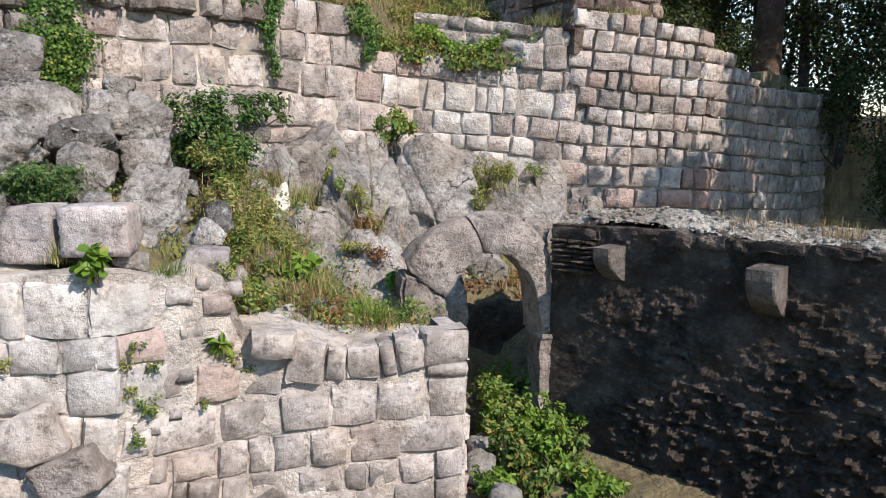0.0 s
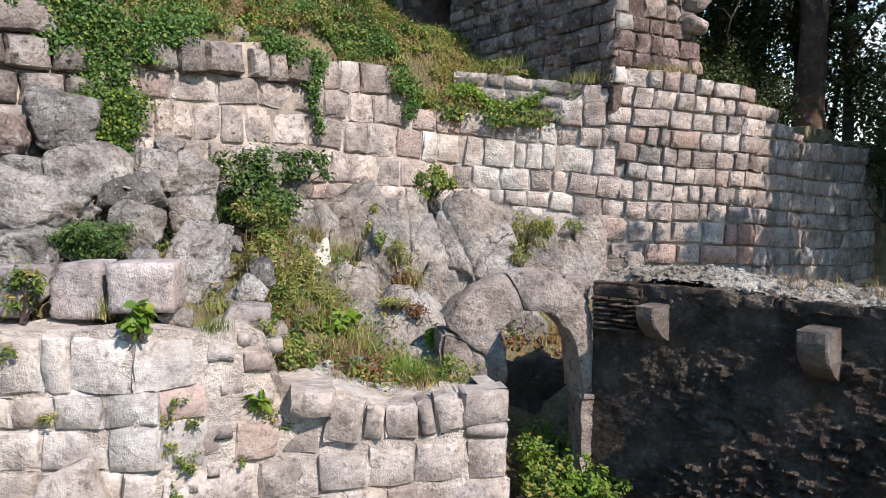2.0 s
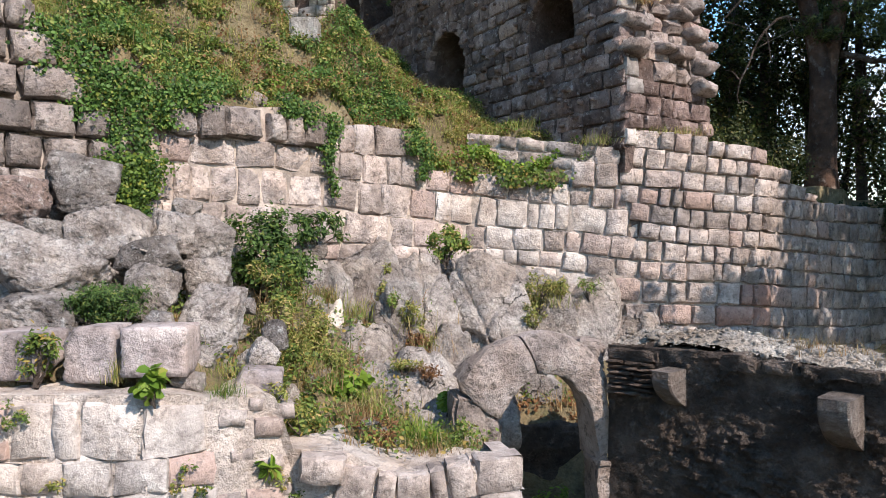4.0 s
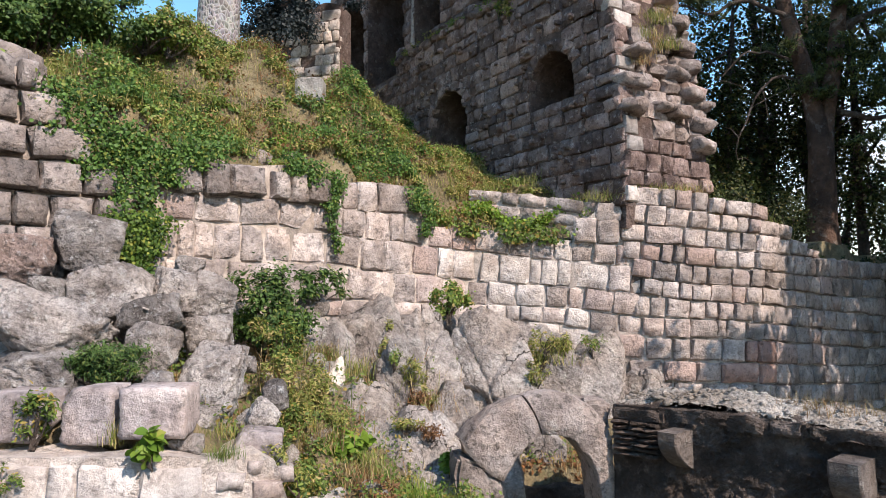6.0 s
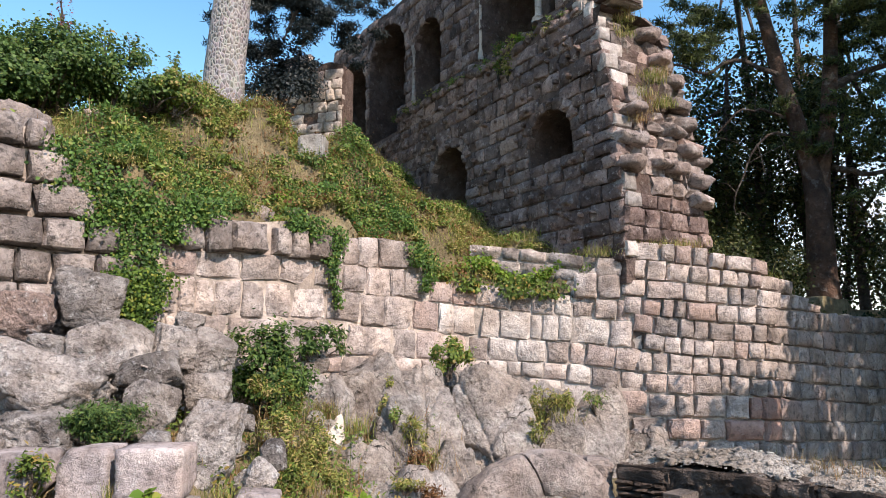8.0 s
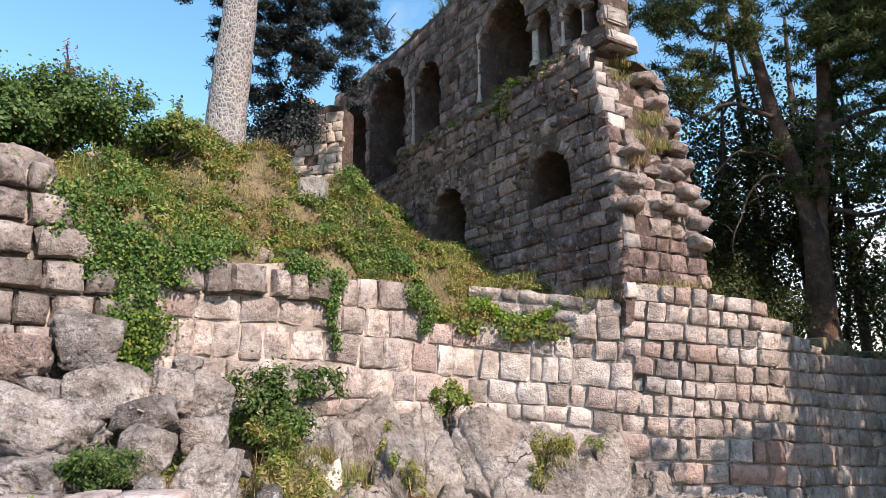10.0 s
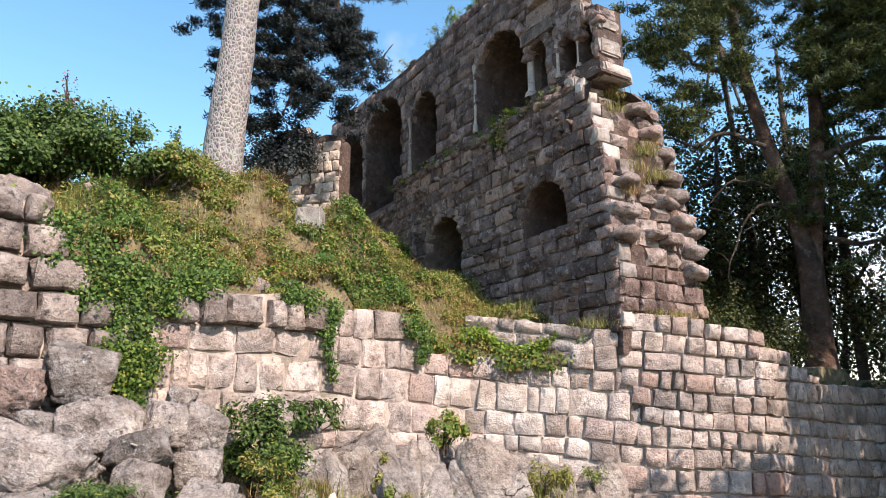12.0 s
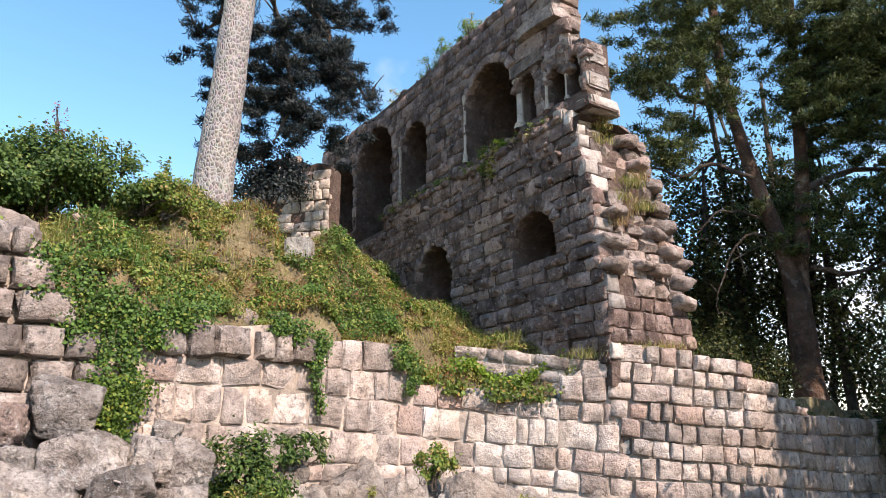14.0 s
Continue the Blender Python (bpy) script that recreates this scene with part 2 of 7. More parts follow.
def from_arrays(name, verts, faces, material, parent=None, smooth=False):
    """A mesh from numpy arrays; faces are all of one size."""
    me = bpy.data.meshes.new(name)
    verts, faces = np.asarray(verts, np.float32), np.asarray(faces, np.int32)
    me.vertices.add(len(verts))
    me.vertices.foreach_set("co", verts.ravel())
    k = faces.shape[1]
    me.loops.add(faces.size)
    me.loops.foreach_set("vertex_index", faces.ravel())
    me.polygons.add(len(faces))
    me.polygons.foreach_set("loop_start", np.arange(0, faces.size, k, dtype=np.int32))
    me.update(calc_edges=True)
    if smooth:
        me.polygons.foreach_set("use_smooth", [True] * len(faces))
    me.materials.append(material)
    ob = new(name, me)
    ob.parent = parent
    return ob


class Plan:
    """A polyline in plan, along which walls run."""

    def __init__(self, pts):
        self.p = [Vector((x, y)) for x, y in pts]
        self.s = [0.0]
        for a, b in zip(self.p, self.p[1:]):
            self.s.append(self.s[-1] + (b - a).length)

    def at(self, s):
        """Point, direction and outward normal (to the camera's side)."""
        i = 0
        while i < len(self.p) - 2 and s > self.s[i + 1]:
            i += 1
        a, b = self.p[i], self.p[i + 1]
        d = (b - a).normalized()
        return a + d * (s - self.s[i]), d, Vector((d.y, -d.x))


def lerp_profile(prof, s):
    xs, ys = [p[0] for p in prof], [p[1] for p in prof]
    return float(np.interp(s, xs, ys))


def core_wall(name, plan, s0, s1, low, top, thick, material, step=0.12, rough=0.02, back_low=None, label="", zrows=14, freq=5.0, relief=None):
    """A wall's core along a plan: front, top, back and ends, in fine slices, its top following a profile."""
    bm = bmesh.new()
    rows = []
    n = max(2, int((s1 - s0) / step))
    zs = zrows
    for i in range(n + 1):
        s = s0 + (s1 - s0) * i / n
        q, d, nn = plan.at(s)
        zt, zb = lerp_profile(top, s), lerp_profile(low, s)
        ring = []
        for j in range(zs + 1):
            z = zb + (zt - zb) * j / zs
            r = rough * noise.fractal(Vector((q.x * freq, q.y * freq, z * freq * 1.6)), 0.9, 2.1, 4)
            if relief:
                r = relief(s, z)
            ring.append(bm.verts.new((q.x + nn.x * r, q.y + nn.y * r, z)))
        for k in (0.33, 0.66, 1.0):
            r = 2 * rough * noise.noise(Vector((q.x * 4 + k * 9, q.y * 4, 3)))
            ring.append(bm.verts.new((q.x - nn.x * thick * k, q.y - nn.y * thick * k, zt + r)))
        ring.append(bm.verts.new((q.x - nn.x * thick, q.y - nn.y * thick, zb)))
        rows.append(ring)
    for a, b in zip(rows, rows[1:]):
        for j in range(len(a) - 1):
            bm.faces.new((a[j], b[j], b[j + 1], a[j + 1]))
    bm.faces.new(rows[0])
    bm.faces.new(list(reversed(rows[-1])))
    bmesh.ops.recalc_face_normals(bm, faces=bm.faces)
    ob = link_mesh(name, bm, material)
    return tagged(ob, label, "wall", kind="structure")


# ---- plan ----
MAIN = Plan([(-5.6, 5.0), (-3.5, 7.2), (-1.35, 9.75), (-0.4, 10.5), (1.2, 10.55), (2.6, 10.45), (3.8, 10.65), (5.0, 11.7), (7.5, 14.0)])
MAIN_TOP = [(0, 5.55), (1.47, 5.58), (1.75, 5.62), (2.06, 5.2), (2.3, 4.8), (3.0, 4.62), (3.65, 4.9), (4.46, 5.05), (5.5, 4.86), (6.43, 4.88), (6.9, 4.46),
            (8.36, 4.26), (9.15, 4.24), (9.25, 4.57), (9.55, 4.8), (10.0, 4.98), (11.0, 4.98), (11.1, 4.68), (12.05, 4.56), (12.75, 4.4), (14.16, 4.0), (17, 3.87)]
NEAR = Plan([(-4.6, 4.2), (-2.3, 4.45), (-1.45, 5.0), (0.18, 5.42)])
NEAR_TOP = [(0, 2.4), (2.5, 2.38), (2.85, 2.3), (3.15, 2.36), (3.3, 1.9), (3.7, 1.85), (4.0, 1.68), (5.04, 1.7)]
DARK = Plan([(1.02, 6.6), (2.7, 5.12), (6.0, 2.1)])

# ---- ground ----
CTRL_TERRACE = np.array([(-5.5, 4.9, 3.2), (-4.2, 5.4, 2.8), (-2.6, 5.2, 2.45), (-1.5, 5.6, 1.75), (-0.3, 5.9, 1.55), (-3.2, 6.5, 2.7), (-2.0, 6.5, 2.1),
                         (-2.2, 7.8, 2.7), (-1.0, 9.0, 2.6), (0.0, 9.8, 2.4), (0.5, 8.1, 1.5), (-0.1, 8.0, 1.5), (1.1, 8.2, 1.45), (0.5, 7.3, 0.4), (0.65, 6.6, 0.3), (1.5, 9.5, 1.8),
                         (3.0, 9.6, 1.6), (5.0, 10.4, 1.5), (3.0, 7.5, 1.5), (5.5, 6.5, 1.5), (8.0, 10.0, 1.2), (9.0, 4.0, 1.2)])
CTRL_HILL = np.array([(-5.6, 6.2, 5.6), (-4.75, 7.0, 5.7), (-4.3, 7.0, 5.3), (-3.5, 7.8, 5.0), (-2.7, 8.7, 5.0), (-1.8, 9.8, 4.9), (-0.7, 10.8, 4.5), (0.4, 11.0, 4.3), (1.4, 11.0, 4.6),
                      (2.4, 11.0, 4.85), (3.6, 11.2, 4.6), (5.2, 12.4, 4.2), (7.0, 14.2, 3.9), (-4.7, 7.6, 6.1), (-2.6, 9.4, 5.45), (-2.74, 10.0, 6.2), (-4.6, 9.6, 7.2),
                      (-3.5, 10.0, 7.0), (-2.4, 10.6, 6.75), (-1.5, 11.6, 6.0), (-1.0, 13.6, 6.15), (0.5, 12.0, 5.35), (-3.0, 15.0, 7.6), (-6.0, 11.0, 7.3),
                      (-6.3, 8.2, 6.6), (-8.0, 9.0, 6.9), (-9.0, 14.0, 7.0), (-5.0, 19.0, 7.8), (3.6, 12.6, 4.8), (6.1, 13.4, 4.4), (6.9, 14.5, 4.3), (7.6, 15.2, 4.25), (8.6, 16.0, 4.0), (7.0, 16.2, 4.2), (10.0, 16.0, 3.0), (6.0, 20.0, 3.4),
                      (-12.0, 8.0, 6.5), (-7.5, 5.0, 6.0)])


def shepard(ctrl, x, y):
    d2 = (ctrl[:, 0] - x) ** 2 + (ctrl[:, 1] - y) ** 2 + 0.02
    w = d2 ** -1.6
    return float((w * ctrl[:, 2]).sum() / w.sum())


def behind(plan, x, y, ext=60.0):
    """How far a place lies behind a plan's line (negative in front), ends drawn out straight."""
    best = None
    q = Vector((x, y))
    for i, (a, b) in enumerate(zip(plan.p, plan.p[1:])):
        d = (b - a)
        l = d.length
        d = d / l
        k = (q - a).dot(d)
        lo, hi = (-ext if i == 0 else 0.0), (l + ext if i == len(plan.p) - 2 else l)
        k = min(max(k, lo), hi)
        f = a + d * k
        r = (q - f)
        side = -r.dot(Vector((d.y, -d.x)))
        if best is None or r.length < best[0]:
            best = (r.length, math.copysign(r.length, side))
    return best[1]


FRONT = Plan([(-4.6, 4.2), (-2.3, 4.45), (-1.45, 5.0), (0.18, 5.42), (0.3, 6.35), (1.02, 6.6), (2.7, 5.12), (6.0, 2.1)])


def smooth01(x):
    x = min(max(x, 0.0), 1.0)
    return x * x * (3 - 2 * x)


def ground_z(x, y):
    n1 = noise.noise(Vector((x * 0.9, y * 0.9, 0.3)))
    n2 = noise.noise(Vector((x * 3.1, y * 3.1, 4.3)))
    far = math.hypot(x, y - 6)
    if behind(MAIN, x, y) > 0.32:
        z = shepard(CTRL_HILL, x, y) + 0.1 * n1 + 0.05 * n2
    elif behind(FRONT, x, y) > 0.3:
        z = shepard(CTRL_TERRACE, x, y) + 0.08 * n1 + 0.04 * n2
    else:
        z = 0.25 * smooth01((y - 3.0) / 3.0) + 1.55 * (1 - smooth01((y - 1.2) / 1.6)) + 0.05 * n1 + 0.02 * n2
    return z * (1 - smooth01((far - 16) / 30)) - 9 * smooth01((far - 18) / 60) + 0.3 * n1 * smooth01((far - 15) / 20)


def axis(lo, hi, step, far):
    fine = list(np.arange(lo, hi + 1e-6, step))
    out, k = [], step
    v = hi
    while v < far:
        k *= 1.35
        v += k
        out.append(v)
    inn, k = [], step
    v = lo
    while v > -far:
        k *= 1.35
        v -= k
        inn.append(v)
    return np.array(inn[::-1] + fine + out)


gx, gy = axis(-8.0, 9.0, 0.16, 2500), axis(0.0, 18.0, 0.16, 2500)
gv = np.array([(x, y, ground_z(x, y)) for y in gy for x in gx])
nx = len(gx)
ii, jj = np.meshgrid(np.arange(len(gy) - 1), np.arange(nx - 1), indexing="ij")
a = (ii * nx + jj).ravel()
ground = from_arrays("ground", gv, np.stack([a, a + 1, a + nx + 1, a + nx], 1), M_SOIL, smooth=True)
tagged(ground, "brown earth slope with dry grass and weeds", "ground", kind="structure")

# ---- wall cores ----
wall_main = core_wall("wall_main", MAIN, 0.0, 17.0, [(0, 0.5), (17, 0.5)], [(s, z - 0.06) for s, z in MAIN_TOP], 0.75, M_JOINT,
                      label="long curtain wall of weathered pinkish sandstone blocks with pale mortar")
wall_near = core_wall("wall_near", NEAR, 0.0, NEAR.s[-1], [(0, -0.3), (9, -0.3)], [(s, z - 0.05) for s, z in NEAR_TOP], 0.55, M_MORTAR, rough=0.03,
                      label="low sunlit wall of grey sandstone blocks with sandy mortar")
def rough_facing(s, z):
    """Depth of the dark wall's decayed facing: smooth patches, and patches fallen to rough stubs."""
    low = smooth01((1.9 - z) / 0.9) * smooth01((s - 0.4) / 1.2)
    patch = smooth01((noise.noise(Vector((s * 1.5, z * 2.2, 8.0))) + 0.15 + 0.45 * low) / 0.5)
    stub = noise.fractal(Vector((s * 6.5, z * 10.0, 2.0)), 0.65, 2.1, 6) + 0.7 * noise.noise(Vector((s * 15.0, z * 24.0, 5.0))) + 0.4 * noise.noise(Vector((s * 3.0, z * 14.0, 6.0)))
    amp = (0.012 + (0.042 + 0.018 * low) * patch) * (0.35 + 0.65 * smooth01((s - 0.2) / 1.0))
    return amp * stub - 0.03 + 0.02 * noise.noise(Vector((s * 1.8, z * 2.0, 0.5)))


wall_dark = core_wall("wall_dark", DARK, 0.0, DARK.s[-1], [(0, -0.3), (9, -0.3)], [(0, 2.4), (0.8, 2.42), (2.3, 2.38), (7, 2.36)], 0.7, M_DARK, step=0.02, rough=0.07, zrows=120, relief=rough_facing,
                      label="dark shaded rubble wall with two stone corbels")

# Added wall, never in view: cuts the skylight on the shaded fronts.
BEHIND = Plan([(0.8, -7.2), (-3.6, -5.0), (-9.0, 2.0)])
core_wall("wall_behind", BEHIND, 0.0, BEHIND.s[-1], [(0, -0.5), (20, -0.5)], [(0, 3.2), (5, 3.8), (9, 4.2), (14, 4.8)], 0.8, M_WALL, step=0.4, rough=0.06, label="plain unseen wall added behind the viewer to block skylight")
PASSAGE = Plan([(-0.5, 7.5), (1.6, 7.75)])
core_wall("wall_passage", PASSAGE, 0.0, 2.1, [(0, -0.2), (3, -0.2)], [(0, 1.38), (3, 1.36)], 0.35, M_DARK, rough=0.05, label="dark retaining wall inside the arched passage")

# ---- palace ----
CORNER = Vector((1.88, 10.35))
F_DIR = Vector((-0.585, 0.811)).normalized()      # along the shaded front, away from the corner
F_OUT = Vector((-F_DIR.y, F_DIR.x))
if F_OUT.y > 0:
    F_OUT = -F_OUT


def face_pt(u, z, depth=0.0):
    q = CORNER + F_DIR * u - F_OUT * depth
    return (q.x, q.y, z)


# openings: from u, to u, sill, spring of the arch (its top is half the width higher, flattened), depth
SETBACK = 0.17      # of the upper storey, behind a ledge
LEDGE = 8.9
PALACE_TOP = [(0, 9.0), (0.27, 9.0), (0.3, 10.3), (0.7, 10.5), (0.93, 10.6), (0.97, 11.9), (1.95, 12.3), (4, 12.25), (8, 12.2), (12, 12.45)]
OPENINGS = [(0.42, 0.78, 9.4, 9.98, 0.5), (0.84, 1.28, 9.42, 9.9, 0.55), (1.62, 2.12, 9.42, 10.15, 0.5), (1.08, 2.2, 6.62, 7.0, 1.1), (4.22, 5.58, 5.6, 7.05, 1.8), (6.9, 7.7, 6.3, 7.3, 1.4),
            (2.34, 3.88, 9.2, 10.5, 2.0), (5.5, 6.68, 9.15, 10.58, 2.8), (7.2, 9.22, 8.7, 10.9, 3.2), (9.42, 11.6, 8.9, 10.55, 3.2), (2.1, 2.36, 9.25, 10.3, 0.29)]


def end_u(z):
    """How far the broken end has fallen back along the front, higher up the more."""
    return float(np.interp(z, [5.9, 6.5, 7.3, 7.75, 8.3, 8.8, 9.1], [0.0, 0.1, 0.16, 0.25, 0.4, 0.54, 0.6]))


def opening_at(u, z):
    for o in OPENINGS:
        if o[0] < u < o[1] and z > o[2]:
            if z < o[3]:
                return o
            r = (o[1] - o[0]) / 2
            if ((u - (o[0] + o[1]) / 2) / r) ** 2 + ((z - o[3]) / (r * 0.9)) ** 2 < 1:
                return o
    return None


def palace_shell():
    """The front in a fine grid; the upper storey stands back behind a ledge; openings are recesses with real reveals."""
    st = 0.05
    bm = bmesh.new()
    nu, nz = 236, 162
    z0 = 4.5
    top = PALACE_TOP
    depth = np.full((nu, nz), np.nan)
    for i in range(nu):
        for j in range(nz):
            u, z = (i + 0.5) * st, z0 + (j + 0.5) * st
            if z > lerp_profile(top, u) + 0.12 * noise.noise(Vector((u * 2, 0, 5))):
                continue
            if z < 9.0 and u < end_u(z) + 0.03:
                continue
            d = SETBACK * smooth01((z - LEDGE - 0.06 * noise.noise(Vector((u * 2, 3, 1)))) / 0.4)
            d = round(d * 25) / 25 if d < SETBACK * 0.95 else SETBACK
            o = opening_at(u, z)
            depth[i, j] = d + (o[4] if o else 0)
    def back_at(u, z):
        return 0.72 if u < 2.3 and z > 8.95 else 1.8 if u > 0.97 else 0.66 if z > 8.95 else min(1.8, float(np.interp(z, [4.9, 5.6, 6.5, 7.3, 8.2, 8.65, 8.95], [1.8, 1.75, 1.7, 1.4, 1.15, 0.9, 0.6])))

    cache = {}

    def on_arch(u, z):
        """Draw the steps of the grid onto the true curve of an opening."""
        for o in OPENINGS:
            m, r = (o[0] + o[1]) / 2, (o[1] - o[0]) / 2
            if z >= o[3]:
                e = math.hypot((u - m) / r, (z - o[3]) / (r * 0.9))
                if abs(e - 1) * r < 0.045:
                    return m + (u - m) / e, o[3] + (z - o[3]) / e
            elif z > o[2] - 0.03:
                for k in o[:2]:
                    if abs(u - k) < 0.03:
                        return k, z
        return u, z

    def v(i, j, d):
        key = (i, j, round(d, 3))
        if key not in cache:
            cache[key] = bm.verts.new(face_pt(*on_arch(i * st, z0 + j * st), d))
        return cache[key]

    for i in range(nu):
        for j in range(nz):
            d = depth[i, j]
            if np.isnan(d):
                continue
            back = max(back_at((i + 0.5) * st, z0 + (j + 0.5) * st), d + 0.05)
            bm.faces.new((v(i, j, d), v(i + 1, j, d), v(i + 1, j + 1, d), v(i, j + 1, d)))
            bm.faces.new((v(i, j, back), v(i, j + 1, back), v(i + 1, j + 1, back), v(i + 1, j, back)))
            for di, dj, e in ((1, 0, ((i + 1, j), (i + 1, j + 1))), (-1, 0, ((i, j), (i, j + 1))), (0, 1, ((i, j + 1), (i + 1, j + 1))), (0, -1, ((i, j), (i + 1, j)))):
                a, b = i + di, j + dj
                nd = depth[a, b] if 0 <= a < nu and 0 <= b < nz else np.nan
                far = back if np.isnan(nd) else nd
                if far > d + 1e-4:
                    (p, q), (r, s) = e
                    try:
                        bm.faces.new((v(p, q, d), v(r, s, d), v(r, s, far), v(p, q, far)))
                    except ValueError:
                        pass
    bmesh.ops.recalc_face_normals(bm, faces=bm.faces)
    return bm


palace = tagged(new("palace_ruin"), "roofless ruined stone palace with arched windows and a broken corner", "ruin")
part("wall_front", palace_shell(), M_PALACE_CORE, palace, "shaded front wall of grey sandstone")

# ---- rocks and blocks ----
def polytope_verts(dirs, rnd, cuts=14, sharp=64.0):
    """Radii of a rounded polytope in the given directions: a boulder with facets."""
    n = rnd.normal(size=(cuts, 3))
    n /= np.linalg.norm(n, axis=1, keepdims=True)
    n = np.vstack([n, np.eye(3), -np.eye(3)])
    h = np.r_[rnd.uniform(0.75, 1.04, cuts), rnd.uniform(0.82, 0.98, 6)]
    d = np.clip(dirs @ n.T, 1e-3, None) / h
    p = sharp
    return (d ** p).sum(1) ** (-1 / p)


_ico = {}


def ico(sub):
    if sub not in _ico:
        bm = bmesh.new()
        bmesh.ops.create_icosphere(bm, subdivisions=sub, radius=1.0)
        v = np.array([x.co[:] for x in bm.verts])
        f = np.array([[x.index for x in q.verts] for q in bm.faces])
        bm.free()
        _ico[sub] = (v / np.linalg.norm(v, axis=1, keepdims=True), f)
    return _ico[sub]


def rock_mesh(name, size, seed, material, sub=4, rough=0.05, parent=None, cuts=14):
    rnd = np.random.RandomState(seed)
    v, f = ico(sub)
    r = polytope_verts(v, rnd, cuts=cuts)
    p = v * r[:, None]
    off = rnd.uniform(-50, 50, 3)
    disp = np.array([noise.fractal(Vector(q * 2.0 + off), 0.75, 2.2, 7) for q in p])
    crack = np.array([noise.noise(Vector(q * 2.3 + off * 2)) for q in p])
    ridge = np.array([noise.noise(Vector(q * 5.5 + off * 3)) for q in p])
    disp = disp * rough * 1.3 + ridge * rough * 0.45 - 0.1 * np.exp(-(crack / 0.045) ** 2) * (rough > 0.03)
    p = p * (1 + disp)[:, None] * (np.array(size) / 2)
    ob = from_arrays(name, p, f, material, parent, smooth=True)
    return ob


def boulder(x, y, z, w, d, h, seed, rx=0, ry=0, rz=0, material=None, name="boulder", label="", sub=4, rough=0.06, cuts=9, group="tumbled boulders"):
    ob = rock_mesh(name, (w, d, h), seed, material or M_BOULDER, sub, rough, cuts=cuts)
    ob.matrix_basis = pose(x, y, z, rx, ry, rz)
    return tagged(ob, label or "weathered grey granite boulder with pale lichen", "boulder", group)


def block_variant(name, seed, material, jitter, dome, inset):
    """A hewn block seen from the front: x along the wall, y into it, z up; unit size, front near y = 0."""
    rnd = np.random.RandomState(seed)
    g = [0.0, 0.055, 0.5, 0.945, 1.0]
    verts, idx = [], {}
    for j, b in enumerate(g):
        for i, a in enumerate(g):
            edge = (i in (0, 4)) + (j in (0, 4))
            x, z = a - 0.5, b - 0.5
            y = rnd.uniform(0.05, 0.2) if edge else -dome * (1 - (2 * x) ** 2 * 0.5) * (1 - (2 * z) ** 2 * 0.5)
            if edge == 2:
                x, z, y = x * (1 - inset * rnd.uniform(0.3, 2.6)), z * (1 - inset * rnd.uniform(0.3, 2.6)), rnd.uniform(0.1, 0.35)
            x += rnd.uniform(-jitter, jitter)
            z += rnd.uniform(-jitter, jitter)
            y += rnd.uniform(-0.14, 0.14)
            idx[i, j] = len(verts)
            verts.append((x, y, z))
    faces = [(idx[i, j], idx[i + 1, j], idx[i + 1, j + 1], idx[i, j + 1]) for j in range(4) for i in range(4)]
    flat = jitter > 0.072
    rim = [(i, 0) for i in range(5)] + [(4, j) for j in range(1, 5)] + [(i, 4) for i in (3, 2, 1, 0)] + [(0, j) for j in (3, 2, 1)]
    base = len(verts)
    for k in rim:
        x, _, z = verts[idx[k]]
        verts.append((x * 0.98, 1.0, z * 0.98))
    n = len(rim)
    faces += [(idx[rim[k]], base + k, base + (k + 1) % n, idx[rim[(k + 1) % n]]) for k in range(n)]
    me = bpy.data.meshes.new(name)
    me.from_pydata(verts, [], faces)
    inner = {(i, j) for i in (1, 2) for j in (1, 2)}
    me.polygons.foreach_set("use_smooth", [not flat and (k % 4, k // 4) in inner and k < 16 for k in range(len(faces))])
    me.materials.append(material)
    return me


def block_set(material, count, jitter, dome, inset, seed):
    return [block_variant("block", seed + i, material, jitter, dome, inset) for i in range(count)]


def lay(plan_pt, parent, meshes, s0, s1, zb0, zb1, zt0, zt1, proud, gap, rnd, name="block", depth=0.16, tilt=1.2, sink=None):
    """One block between two joints and two bed lines; plan_pt gives point, direction and outward normal."""
    w, sm = s1 - s0 - gap, (s0 + s1) / 2
    h = (zt0 + zt1 - zb0 - zb1) / 2 - gap
    if w < 0.03 or h < 0.03:
        return None
    q, d, n = plan_pt(sm)
    slope = math.atan2((zb1 + zt1 - zb0 - zt0) / 2, max(s1 - s0, 0.01))
    zc = (zb0 + zb1 + zt0 + zt1) / 4
    me = meshes[rnd.randint(len(meshes))]
    pr = proud + min(proud, 0.03) * rnd.uniform(-0.8, 0.5)
    h *= rnd.uniform(0.91, 1.03)
    w *= rnd.uniform(0.93, 1.01)
    rot = Matrix(((d.x, -n.x, 0), (d.y, -n.y, 0), (0, 0, 1))).to_4x4()
    m = Matrix.Translation((q.x + n.x * pr, q.y + n.y * pr, zc)) @ rot @ Matrix.Rotation(-slope + radians(rnd.uniform(-tilt, tilt)), 4, "Y") \
        @ Matrix.Rotation(radians(rnd.uniform(-3, 3)), 4, "Z") @ Matrix.Rotation(radians(rnd.uniform(-4, 4)), 4, "X")
    flip = -1 if rnd.rand() < 0.5 else 1
    m = m @ (Matrix.Identity(4) if flip > 0 else Matrix.Rotation(math.pi, 4, "Y")) @ Matrix.Diagonal((w, depth, h, 1))
    if sink is not None:
        sink.append((me, m))
        return None
    ob = new(name, me)
    ob.matrix_basis = m
    ob.parent = parent
    return ob


